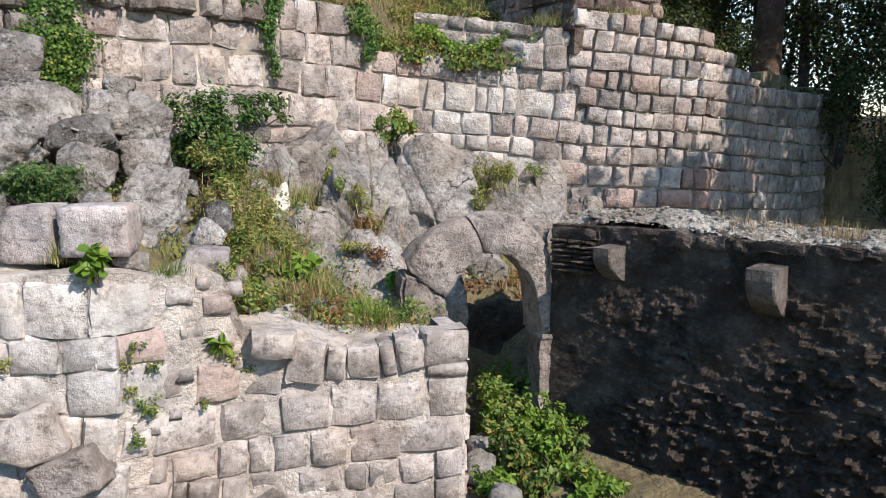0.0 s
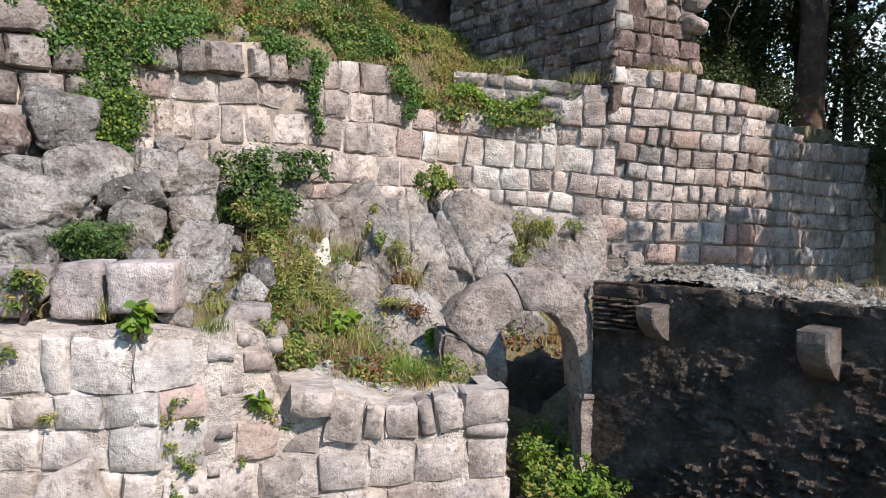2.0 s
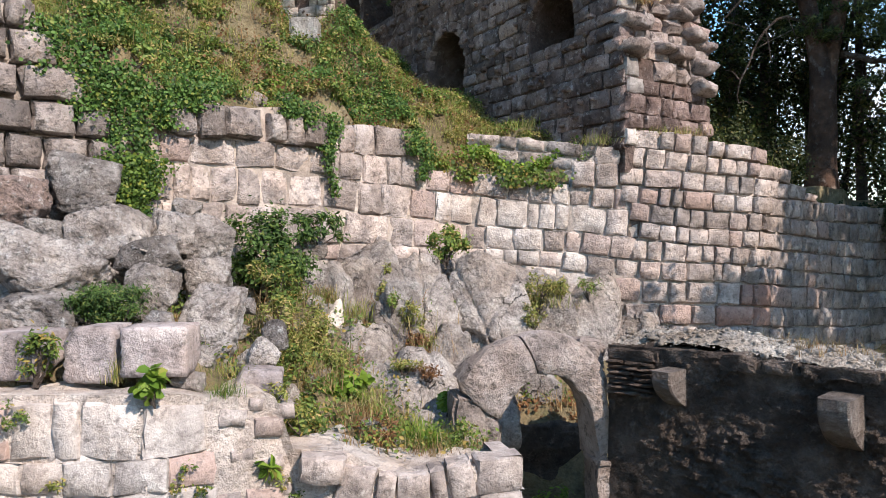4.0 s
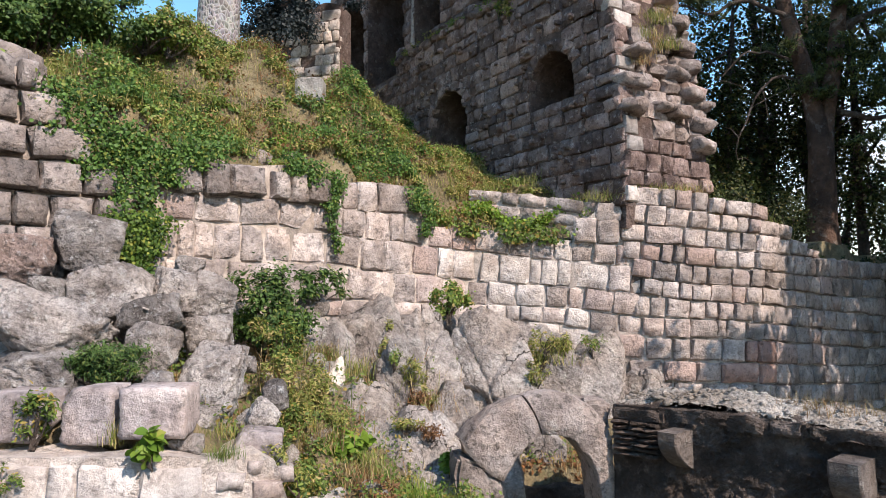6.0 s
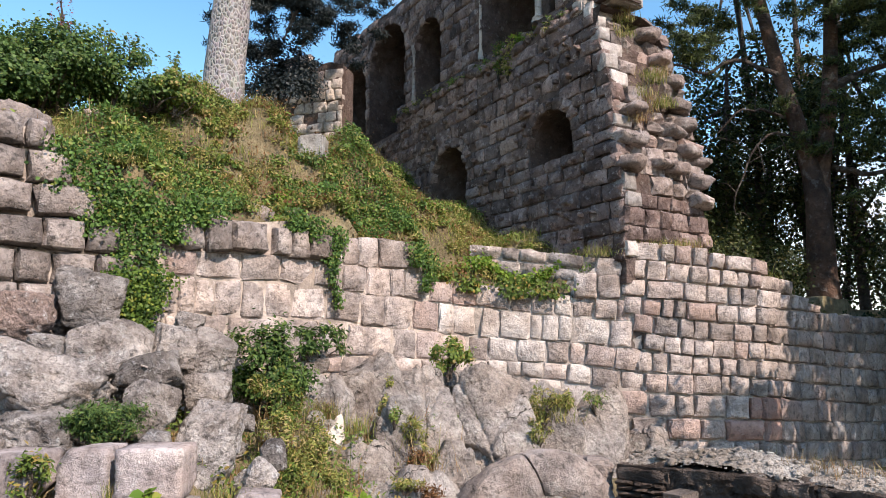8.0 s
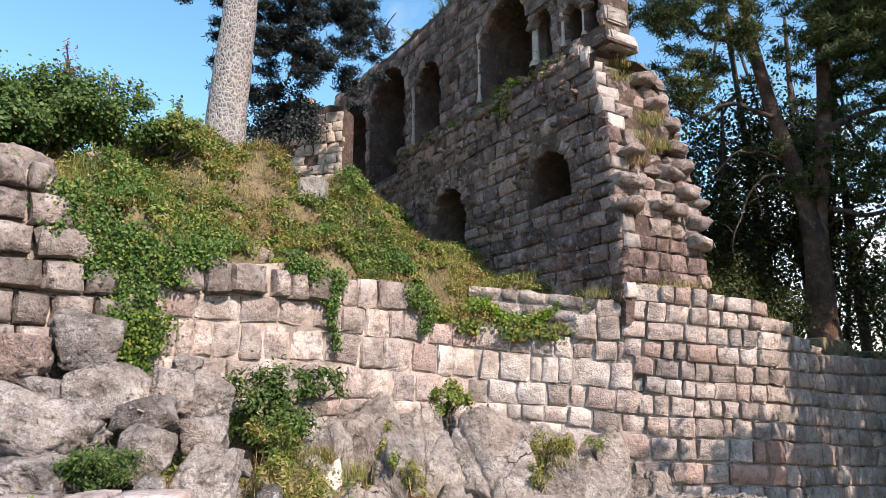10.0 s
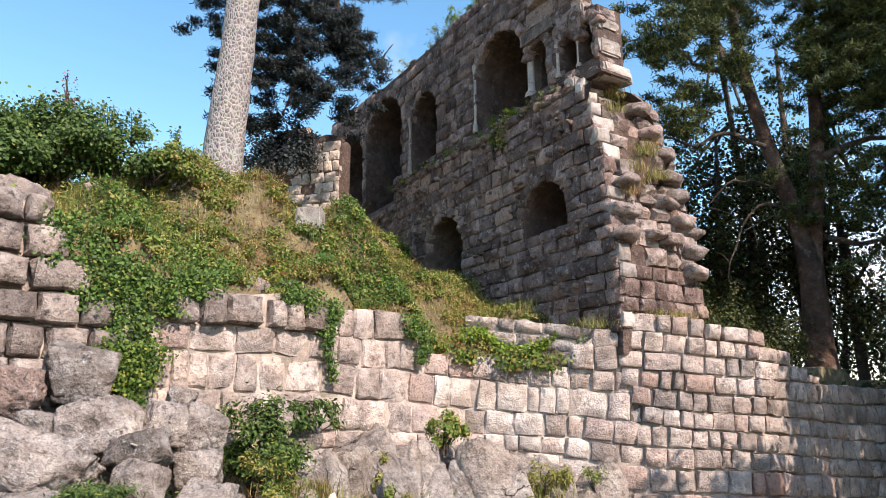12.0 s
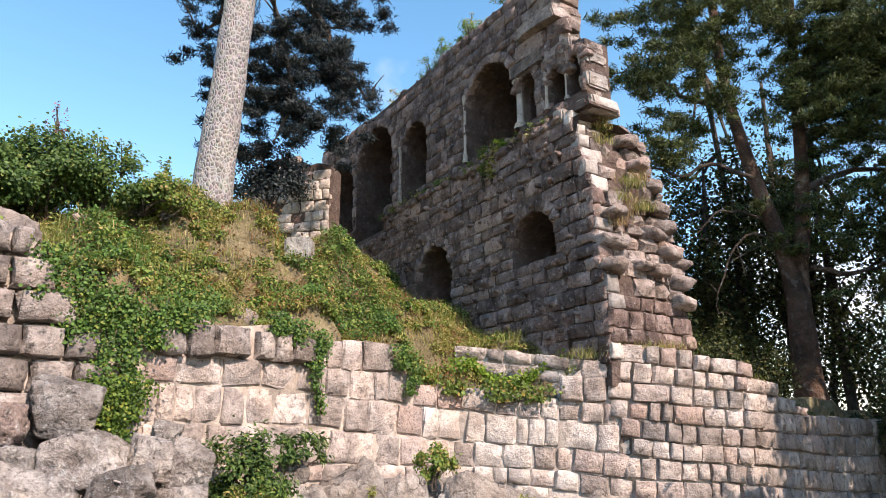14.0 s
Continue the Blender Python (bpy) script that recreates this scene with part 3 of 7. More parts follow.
def course(plan, parent, meshes, top, bottom, joints, proud, gap, rnd, skip=0.0, **kw):
    for s0, s1 in zip(joints, joints[1:]):
        if rnd.rand() < skip:
            continue
        lay(plan.at, parent, meshes, s0, s1, lerp_profile(bottom, s0), lerp_profile(bottom, s1), lerp_profile(top, s0), lerp_profile(top, s1), proud, gap, rnd, **kw)


def joined(name, pieces, material, parent, smooth=True):
    """Many blocks in one mesh."""
    vs, fs, base = [], [], 0
    for me, m in pieces:
        v = np.array([x.co[:] for x in me.vertices])
        mm = np.array(m)
        vs.append(v @ mm[:3, :3].T + mm[:3, 3])
        fs.append(np.array([p.vertices[:] for p in me.polygons]) + base)
        base += len(v)
    ob = from_arrays(name, np.vstack(vs), np.vstack(fs), material, parent, smooth=smooth)
    return tagged(ob, kind="stuff")


def random_joints(a, b, lo, hi, rnd):
    out = [a]
    while out[-1] < b - lo * 0.6:
        out.append(min(out[-1] + rnd.uniform(lo, hi), b))
    out[-1] = b
    return out


# ---- the curtain wall's blocks ----
B_MAIN = block_set(M_WALL, 24, 0.042, 0.1, 0.04, 100)
M_OLD = stone_mat("old_wall_stone", (0.18, 0.148, 0.134), (0.34, 0.288, 0.263), (0.53, 0.466, 0.43), vary=0.3, lichen=(0.55, 0.52, 0.48), lichen_amount=0.5, stain_amount=0.85, bump=1.1, speckle=0.35)
B_WORN = block_set(M_OLD, 14, 0.07, 0.75, 0.1, 140)
rs = np.random.RandomState(5)
BED_0 = [(2.91, 4.78), (3.69, 4.9), (5.12, 4.9), (6.44, 4.96)]
BED_A = [(2.7, 4.52), (3.34, 4.5), (4.26, 4.55), (5.32, 4.52), (6.45, 4.56), (6.83, 4.42), (7.67, 4.41), (8.17, 4.35), (9.0, 4.24), (9.9, 4.16)]
BED_B = [(2.7, 4.21), (3.36, 4.2), (4.48, 4.24), (5.7, 4.18), (6.74, 4.13), (7.66, 4.08), (8.16, 4.0), (9.07, 3.93), (9.88, 3.85)]
BED_C = [(2.8, 3.79), (4.95, 3.79), (5.91, 3.74), (7.07, 3.67), (8.65, 3.57), (9.54, 3.5), (9.94, 3.45)]
BED_D = [(3.3, 3.38), (4.93, 3.36), (6.12, 3.32), (7.82, 3.28), (8.97, 3.24), (10.07, 3.11)]
BED_E = [(5.37, 3.14), (7.82, 3.08), (8.96, 2.99), (9.27, 2.91), (10.37, 2.82)]
BED_F = [(5.4, 2.8), (7.81, 2.71), (8.94, 2.56), (10.19, 2.5)]
R_0 = [(9.87, 5.03), (11.02, 4.93)]
R_1 = [(9.4, 4.82), (10.22, 4.74), (11.0, 4.64), (12.05, 4.52), (12.8, 4.5)]
R_2 = [(9.39, 4.53), (10.2, 4.45), (11.06, 4.37), (12.75, 4.28)]
R_3 = [(9.81, 4.23), (10.7, 4.13), (11.46, 4.07), (12.7, 4.04)]
R_4 = [(9.81, 3.97), (11.19, 3.82), (12.64, 3.76), (13.42, 3.73)]
R_5 = [(9.91, 3.71), (10.78, 3.58), (11.67, 3.55), (14.56, 3.4)]
R_6 = [(9.9, 3.45), (10.97, 3.33), (11.82, 3.29), (15.85, 3.08)]
R_7 = [(10.07, 3.11), (11.28, 3.07), (13.22, 2.91), (15.75, 2.77)]
R_8 = [(10.06, 2.82), (11.26, 2.8), (13.16, 2.67), (15.65, 2.49)]
R_9 = [(10.04, 2.49), (11.56, 2.45), (15.55, 2.18)]


def main_row(top, bottom, joints, meshes=B_MAIN, proud=None, gap=0.006):
    if proud is None:       # deep joints, but for the repointed middle
        if joints[-1] > 12.9:
            joints = [j for j in joints if j < 12.75] + random_joints(12.8, 16.9, 0.27, 0.52, rs)
        right = joints[0] > 9.0
        proud = 0.066 if right else 0.028 if 5.0 < joints[0] < 8.5 or 5.0 < joints[-1] < 10.2 and joints[0] < 9 else 0.048
    course(MAIN, wall_main, meshes, top, bottom, joints, proud, gap + 0.008 * (joints[0] > 9.0), rs, tilt=2.6 if joints[0] > 9.0 else 1.2)


main_row(BED_0, BED_A, [3.04, 3.36, 3.71, 4.15], B_WORN, 0.08)
main_row(BED_0, BED_A, [4.25, 4.49, 4.74, 5.1], B_WORN, 0.07)
main_row(BED_0, BED_A, [5.32, 5.56, 5.9, 6.47], proud=0.05)
main_row(BED_A, BED_B, [2.4, 2.74, 2.97, 3.33, 3.85, 4.39, 4.87, 5.32, 5.7, 6.15, 6.39, 6.76])
main_row(BED_A, BED_B, [6.83, 7.23, 7.65, 8.17, 8.5, 8.83, 9.08, 9.41, 9.73, 9.91])
main_row(BED_B, BED_C, [2.5, 2.83, 3.13, 3.32, 3.56, 3.88, 4.2, 4.57, 5.07, 5.64, 6.04, 6.55, 6.98, 7.24, 7.73, 8.01, 8.45, 8.63, 8.87, 9.08, 9.6, 9.95])
main_row(BED_C, BED_D, [2.6, 3.0, 3.32, 3.71, 4.41, 4.96, 5.39, 6.19, 6.6, 7.03, 7.52, 7.84, 8.25, 8.69, 9.02, 9.26, 9.68, 10.06])
main_row(BED_D, BED_E, [5.0, 5.35, 5.74, 6.22, 6.7, 7.07, 7.47, 7.82, 8.11, 8.32, 8.64, 8.98, 9.33, 9.75, 10.07])
main_row(BED_E, BED_F, [7.6, 7.98, 8.38, 8.87, 9.42, 10.12])
main_row([(9.1, 4.58), (9.8, 4.54)], [(9.09, 4.2), (9.82, 4.16)], [9.11, 9.46, 9.8])
main_row(R_0, R_1, [9.93, 10.38, 10.58, 10.84, 11.08])
main_row([(11.02, 4.87), (12.1, 4.75)], R_1, [11.1, 11.33, 11.74, 12.07])
main_row(R_1, R_2, [9.42, 10.19, 10.45, 10.78, 11.05, 11.25, 11.5, 11.68, 11.87, 12.39, 12.79])
main_row(R_2, R_3, [9.81, 10.15, 10.68, 11.02, 11.36, 11.56, 11.78, 12.39, 12.74])
main_row(R_3, R_4, [9.82, 10.09, 10.37, 10.54, 10.7, 11.16, 11.5, 11.76, 12.17, 12.67, 13.28, 13.9, 14.6, 15.3, 16.1, 16.8])
main_row(R_4, R_5, [9.94, 10.24, 10.59, 10.8, 11.02, 11.4, 11.69, 11.92, 12.46, 13.03, 13.58, 14.4, 15.1, 15.9, 16.6])
main_row(R_5, R_6, [9.93, 10.1, 10.38, 10.62, 10.79, 11.08, 11.4, 11.61, 11.86, 12.44, 12.97, 13.51, 14.52, 15.4, 16.2, 16.9])
main_row(R_6, R_7, [9.99, 10.2, 10.43, 10.75, 11.0, 11.17, 11.42, 11.71, 12.18, 12.74, 13.26, 13.93, 14.66, 15.56, 16.3, 16.9])
main_row(R_7, R_8, [10.08, 10.4, 10.77, 11.15, 11.31, 11.6, 11.89, 12.36, 12.85, 13.37, 14.05, 14.79, 15.7, 16.4, 16.9])
main_row(R_8, R_9, [10.12, 10.51, 10.75, 11.24, 11.57, 11.76, 12.14, 12.92, 13.48, 14.07, 14.92, 15.74, 16.4, 16.9])
main_row([(12.7, 4.36), (14.2, 3.98)], R_3, [12.76, 13.06, 13.4, 13.66, 13.98])
for k in range(4):      # the foot of the wall, lower courses
    a = [(s, z - 0.3 * k) for s, z in R_9]
    b = [(s, z - 0.3 * (k + 1)) for s, z in R_9]
    main_row(a, b, random_joints(9.3, 16.9, 0.28, 0.6, rs))
# the older, rounder blocks of the far left
for z0, z1, end in ((5.3, 5.6, 1.75), (4.98, 5.3, 2.0), (4.66, 4.98, 2.25), (4.34, 4.66, 2.5), (4.02, 4.34, 2.55), (3.7, 4.02, 2.6), (3.38, 3.7, 2.7), (3.06, 3.38, 3.0)):
    main_row([(0, z1), (3, z1 + 0.02)], [(0, z0), (3, z0 + 0.02)], random_joints(0.3, end, 0.24, 0.46, rs), B_WORN, 0.1, 0.02)

# a patch of reddened blocks, and one hollow block coloured dark for its recess's shade
M_RED = stone_mat("reddened_stone", (0.24, 0.14, 0.115), (0.36, 0.22, 0.18), (0.46, 0.31, 0.26), vary=0.2, stain_amount=0.5)
B_RED = block_set(M_RED, 4, 0.03, 0.12, 0.035, 170)
M_HOLLOW = stone_mat("hollow_shade_stone", (0.06, 0.05, 0.045), (0.1, 0.08, 0.07), (0.16, 0.13, 0.11), vary=0.1)
B_HOLLOW = block_set(M_HOLLOW, 1, 0.03, -0.6, 0.05, 190)
B_SMEAR = block_set(M_SMEAR, 14, 0.042, 0.1, 0.04, 120)
for ob in list(wall_main.children):
    p = ob.matrix_basis.translation
    if 3.45 < p.x < 4.1 and 2.0 < p.z < 2.62:
        ob.data = B_RED[int(p.x * 50) % 4]
    elif abs(p.x - 2.02) < 0.14 and abs(p.z - 3.6) < 0.14:
        ob.data = B_HOLLOW[0]
    elif -1.25 < p.x < 1.95 and p.z < 4.12 and rs.rand() < 0.7 - 0.35 * (p.x > 1.4 or p.x < -0.6):
        ob.data = B_SMEAR[rs.randint(14)]

# ---- the near wall's blocks ----
B_NEAR = block_set(M_NEAR, 22, 0.034, 0.1, 0.028, 200)
B_PALE = block_set(M_PALE, 16, 0.03, 0.08, 0.02, 230)
N_0 = [(1.2, 2.3), (1.92, 2.3), (2.71, 2.24)]
N_1 = [(1.2, 1.9), (2.2, 1.91), (2.69, 1.92)]
N_2 = [(1.2, 1.69), (2.14, 1.67), (2.43, 1.7), (2.75, 1.67)]
N_3 = [(1.2, 1.37), (1.91, 1.4), (2.23, 1.38), (2.76, 1.33), (3.24, 1.29)]
N_4 = [(1.2, 1.03), (2.02, 1.07), (2.74, 0.97), (3.06, 0.97)]
Q_0 = [(3.27, 1.92), (3.59, 1.77), (4.0, 1.64), (4.3, 1.64), (4.65, 1.73), (5.05, 1.71)]
Q_1 = [(3.25, 1.58), (3.6, 1.37), (4.04, 1.36), (4.64, 1.39), (4.67, 1.46), (5.05, 1.43)]
Q_2 = [(2.47, 1.31), (3.26, 1.29), (3.91, 1.31), (5.03, 1.32)]
Q_3 = [(2.42, 1.04), (2.74, 0.97), (3.56, 0.98), (5.02, 0.99)]
Q_4 = [(2.4, 0.84), (3.26, 0.69), (4.07, 0.67), (4.97, 0.73)]
Q_5 = [(2.35, 0.57), (3.25, 0.47), (3.71, 0.44), (4.97, 0.46)]
Q_6 = [(2.3, 0.28), (3.25, 0.2), (4.97, 0.2)]


def near_row(top, bottom, joints, proud=0.014, gap=0.006, meshes=None, **kw):
    course(NEAR, wall_near, meshes or B_NEAR, top, bottom, joints, proud, gap, rs, **kw)


near_row(N_0, N_1, [1.1, 1.46, 1.73, 1.89, 2.28, 2.71], meshes=B_PALE, gap=0.0)
near_row(N_1, N_2, [1.15, 1.53, 1.79, 2.12, 2.45, 2.77], meshes=B_PALE, gap=0.0)
near_row(N_2, N_3, [1.1, 1.43, 1.69, 2.13, 2.47, 2.77], meshes=B_PALE, gap=0.0)
near_row(N_3, N_4, [1.0, 1.3, 1.68, 2.03, 2.2, 2.43], meshes=B_PALE, gap=0.0)
near_row(Q_0, Q_1, [3.6, 3.9, 4.05, 4.31, 4.44, 4.65, 5.05], 0.04)
near_row([(3.27, 1.86), (3.7, 1.81)], [(3.26, 1.62), (3.66, 1.58)], [3.34, 3.69], 0.14, depth=0.25)
near_row([(2.78, 1.63), (3.27, 1.6), (3.6, 1.56)], Q_2, [2.95, 3.27, 3.58])
near_row(Q_1, Q_2, [4.68, 5.03])
near_row(Q_2, Q_3, [2.44, 2.64, 3.1, 3.55, 3.93, 4.29, 4.68, 5.03])
near_row(Q_3, Q_4, [2.61, 2.74, 3.07, 3.3, 3.48, 3.75, 4.06, 4.47, 4.99])
near_row(Q_4, Q_5, [2.43, 2.73, 2.84, 3.08, 3.29, 3.65, 4.01, 4.2, 4.45, 4.76, 4.99])
near_row(Q_5, Q_6, [2.3, 2.7, 3.0, 3.35, 3.7, 4.1, 4.4, 4.75, 4.97])
near_row(N_4, [(s, z - 0.33) for s, z in N_4], [1.1, 1.4, 1.8, 2.1, 2.45], meshes=B_PALE, gap=0.0)
near_row([(s, z - 0.33) for s, z in N_4], [(s, z - 0.63) for s, z in N_4], [1.1, 1.5, 1.8, 2.2, 2.45])
for s0, z0, w0, h0 in ((2.78, 2.06, 0.2, 0.12), (2.86, 1.78, 0.16, 0.12), (3.02, 1.95, 0.22, 0.15), (2.8, 1.5, 0.14, 0.1), (3.08, 1.7, 0.16, 0.11), (2.5, 1.72, 0.2, 0.16), (2.62, 1.4, 0.24, 0.2), (2.5, 1.15, 0.2, 0.12), (2.9, 1.15, 0.18, 0.1), (2.98, 2.14, 0.12, 0.1), (2.8, 0.86, 0.2, 0.1), (3.2, 1.5, 0.12, 0.1), (2.75, 1.24, 0.1, 0.08), (3.2, 2.06, 0.12, 0.12)):
    lay(NEAR.at, wall_near, B_NEAR, s0, s0 + w0, z0, z0, z0 + h0, z0 + h0, 0.004, 0.0, rs, tilt=8)
# large tilted stones low in its face
for x, y, zc, w0, h0, ry, mat, sd in ((-2.72, 4.4, 1.26, 0.46, 0.4, -18, M_NEAR, 1010), (-2.46, 4.42, 1.0, 0.54, 0.36, -22, M_WALL, 1011)):
    ob = rock_mesh("block", (w0, 0.34, h0), sd, mat, 4, 0.03, wall_near, cuts=5)
    ob.matrix_basis = pose(x, y, zc, 0, ry, 6)
# its end, towards the doorway
END = Plan([(0.18, 5.42), (0.02, 5.95)])
for k, (z0, z1) in enumerate(((1.43, 1.71), (1.32, 1.43), (0.99, 1.32), (0.73, 0.99), (0.46, 0.73), (0.2, 0.46))):
    course(END, wall_near, B_NEAR, [(0, z1), (1, z1)], [(0, z0), (1, z0)], [0.0, 0.3, 0.55] if k % 2 else [0.0, 0.55], 0.025, 0.03, rs)

# ---- loose blocks on the near wall ----
M_HEWN = stone_mat("hewn_stone", (0.19, 0.158, 0.152), (0.33, 0.283, 0.273), (0.5, 0.445, 0.43), vary=0.25, bump=0.6, lichen=(0.6, 0.57, 0.56), lichen_amount=0.6, stain_amount=0.6, speckle=0.3)
for x, y, zc, w, d, h, rz in ((-2.8, 4.76, 2.565, 0.38, 0.36, 0.38, 3), (-2.36, 4.8, 2.585, 0.47, 0.38, 0.34, 8), (-3.3, 4.74, 2.56, 0.4, 0.38, 0.36, -4)):
    boulder(x, y, zc, w * 1.03, d * 1.05, h * 1.06, int(1000 + x * 10), 0, 0, rz, M_HEWN, "hewn_block", "weathered square sandstone block lying on the low wall", 4, 0.022, 1, "loose hewn blocks")

# ---- bedrock outcrop below the curtain wall ----
outcrop = tagged(new("rock_outcrop"), "cracked grey bedrock slabs leaning under the curtain wall", "rock")


def slab(x, y, z, w, d, h, seed, lean=20, ry=0, rz=0, taper=0.2, sub=5, creases=3, material=None):
    """A slab of bedrock leaning back: flat rounded faces, a few hewn-off corners, and creases running up it."""
    rnd = np.random.RandomState(seed)
    v, f = ico(sub)
    base = np.array([(0, -1, 0), (0, -1, 0), (0, -1, 0), (0, 1, 0), (1, 0, 0), (1, 0, 0), (-1, 0, 0), (-1, 0, 0), (0, 0, 1), (0, 0, 1), (0, 0, -1), (0.7, -0.6, 0.6), (-0.7, -0.6, 0.6), (0.8, 0, 0.8), (-0.8, 0, 0.8)], float)
    n = unit_rows(base + rnd.normal(size=base.shape) * [0.2, 0.12, 0.2])
    reach = rnd.uniform(0.86, 1.04, len(n))
    reach[11:] *= 1.18
    r = ((np.clip(v @ n.T, 1e-3, None) / reach) ** 60).sum(1) ** (-1 / 60)
    p = v * r[:, None]
    p[:, 0] *= 1 - taper * (p[:, 2] + 1) / 2
    off = rnd.uniform(-50, 50, 3)
    q = p * np.array([w, d, h]) / 2
    disp = 0.04 * np.array([noise.fractal(Vector(a * 2.6 + off), 0.6, 2.2, 7) for a in q])
    wave = np.array([noise.noise(Vector(a * 1.6 + off * 1.3)) for a in q])
    for k in range(creases):
        a = rnd.uniform(-0.6, 0.6) if k < 2 else rnd.uniform(0.9, 1.4)
        line = q[:, 0] * math.cos(a) + q[:, 2] * math.sin(a) - rnd.uniform(-0.3, 0.3) * w + 0.16 * wave
        disp -= rnd.uniform(0.03, 0.07) * np.exp(-(line / 0.022) ** 2) * (1 if k < 2 else 0.7)
        disp += 0.025 * np.tanh(line / 0.02) * rnd.choice([-1, 1])
    q = q + unit_rows(q / np.array([w, d, h])) * disp[:, None]
    ob = from_arrays("slab", q, f, material or M_SLAB, outcrop, smooth=True)
    ob.matrix_basis = pose(x, y, z, -lean, ry, rz)
    return ob


def unit_rows(a):
    return a / (np.linalg.norm(a, axis=-1, keepdims=True) + 1e-9)


# the faces that show
slab(-1.98, 8.02, 2.42, 0.86, 0.8, 1.42, 11, 18, -7, 20, 0.18)
slab(-1.55, 8.75, 2.66, 1.12, 0.8, 1.44, 12, 20, 4, 14, 0.28)
slab(-0.92, 8.98, 2.5, 0.86, 0.8, 1.66, 13, 20, 3, 8, 0.25, 6)
slab(-0.08, 9.08, 2.32, 1.26, 0.9, 1.96, 14, 22, -5, 2, 0.3, 6, 4)
slab(0.66, 9.85, 2.42, 0.96, 0.8, 1.3, 15, 24, 8, 0, 0.25)
slab(1.3, 10.1, 2.3, 1.04, 0.7, 1.25, 16, 24, 14, -4, 0.3)
slab(1.95, 10.15, 1.95, 0.9, 0.6, 1.0, 36, 22, 16, -6, 0.3)
slab(-1.42, 7.35, 1.9, 0.86, 0.8, 1.4, 17, 28, 2, 14, 0.2)
slab(-0.74, 7.4, 1.62, 0.92, 0.8, 1.05, 18, 30, -3, 6, 0.15)
slab(-1.2, 8.25, 2.3, 0.66, 0.7, 1.05, 19, 22, 4, 12, 0.15)
slab(-2.2, 8.1, 3.24, 0.46, 0.5, 0.36, 20, 6, 8, 20, 0.2, 4, 1)
slab(-0.2, 7.9, 1.5, 0.9, 0.9, 0.95, 21, 26, 4, 0, 0.15)
slab(0.3, 8.6, 1.6, 1.0, 0.9, 1.1, 22, 24, -8, 0, 0.15)
slab(-0.5, 8.3, 1.85, 0.76, 0.8, 1.0, 23, 26, 6, 4, 0.15)
# bedrock that closes the hollows between them
slab(-1.9, 9.0, 2.2, 1.6, 1.0, 1.7, 31, 18, 0, 30, 0.1, 4)
slab(-0.9, 9.75, 2.3, 1.6, 0.9, 1.9, 32, 12, 0, 20, 0.1, 4)
slab(0.2, 10.0, 2.2, 1.6, 0.8, 1.7, 33, 12, 0, 0, 0.1, 4)
slab(-2.6, 8.0, 2.4, 1.1, 1.0, 1.1, 34, 20, 0, 30, 0.1, 4)
slab(-1.9, 7.4, 1.75, 0.8, 0.8, 0.9, 35, 24, 0, 20, 0.2, 4)
for x, y, z, w, h, sd, ry, rz in ((-1.2, 6.45, 1.62, 0.6, 0.42, 25, 0, 20), (-0.65, 6.75, 1.52, 0.62, 0.42, 26, 6, 0), (-1.75, 6.2, 1.85, 0.46, 0.44, 27, 0, 40), (-0.25, 7.2, 1.45, 0.62, 0.5, 28, -6, 10), (-1.35, 5.85, 1.6, 0.4, 0.36, 29, 8, 20)):
    slab(x, y, z, w, w * 0.85, h, sd, 14, ry, rz, 0.15, 4, 2)
M_LIME = stone_mat("pale_lime_patch", (0.5, 0.43, 0.37), (0.66, 0.58, 0.51), (0.78, 0.71, 0.64), lichen_amount=0.2, vary=0.0, stain_amount=0.3, bump=0.8)
slab(-1.77, 7.5, 2.44, 0.3, 0.3, 0.6, 30, 16, 12, 12, 0.15, 4, 1, M_LIME)

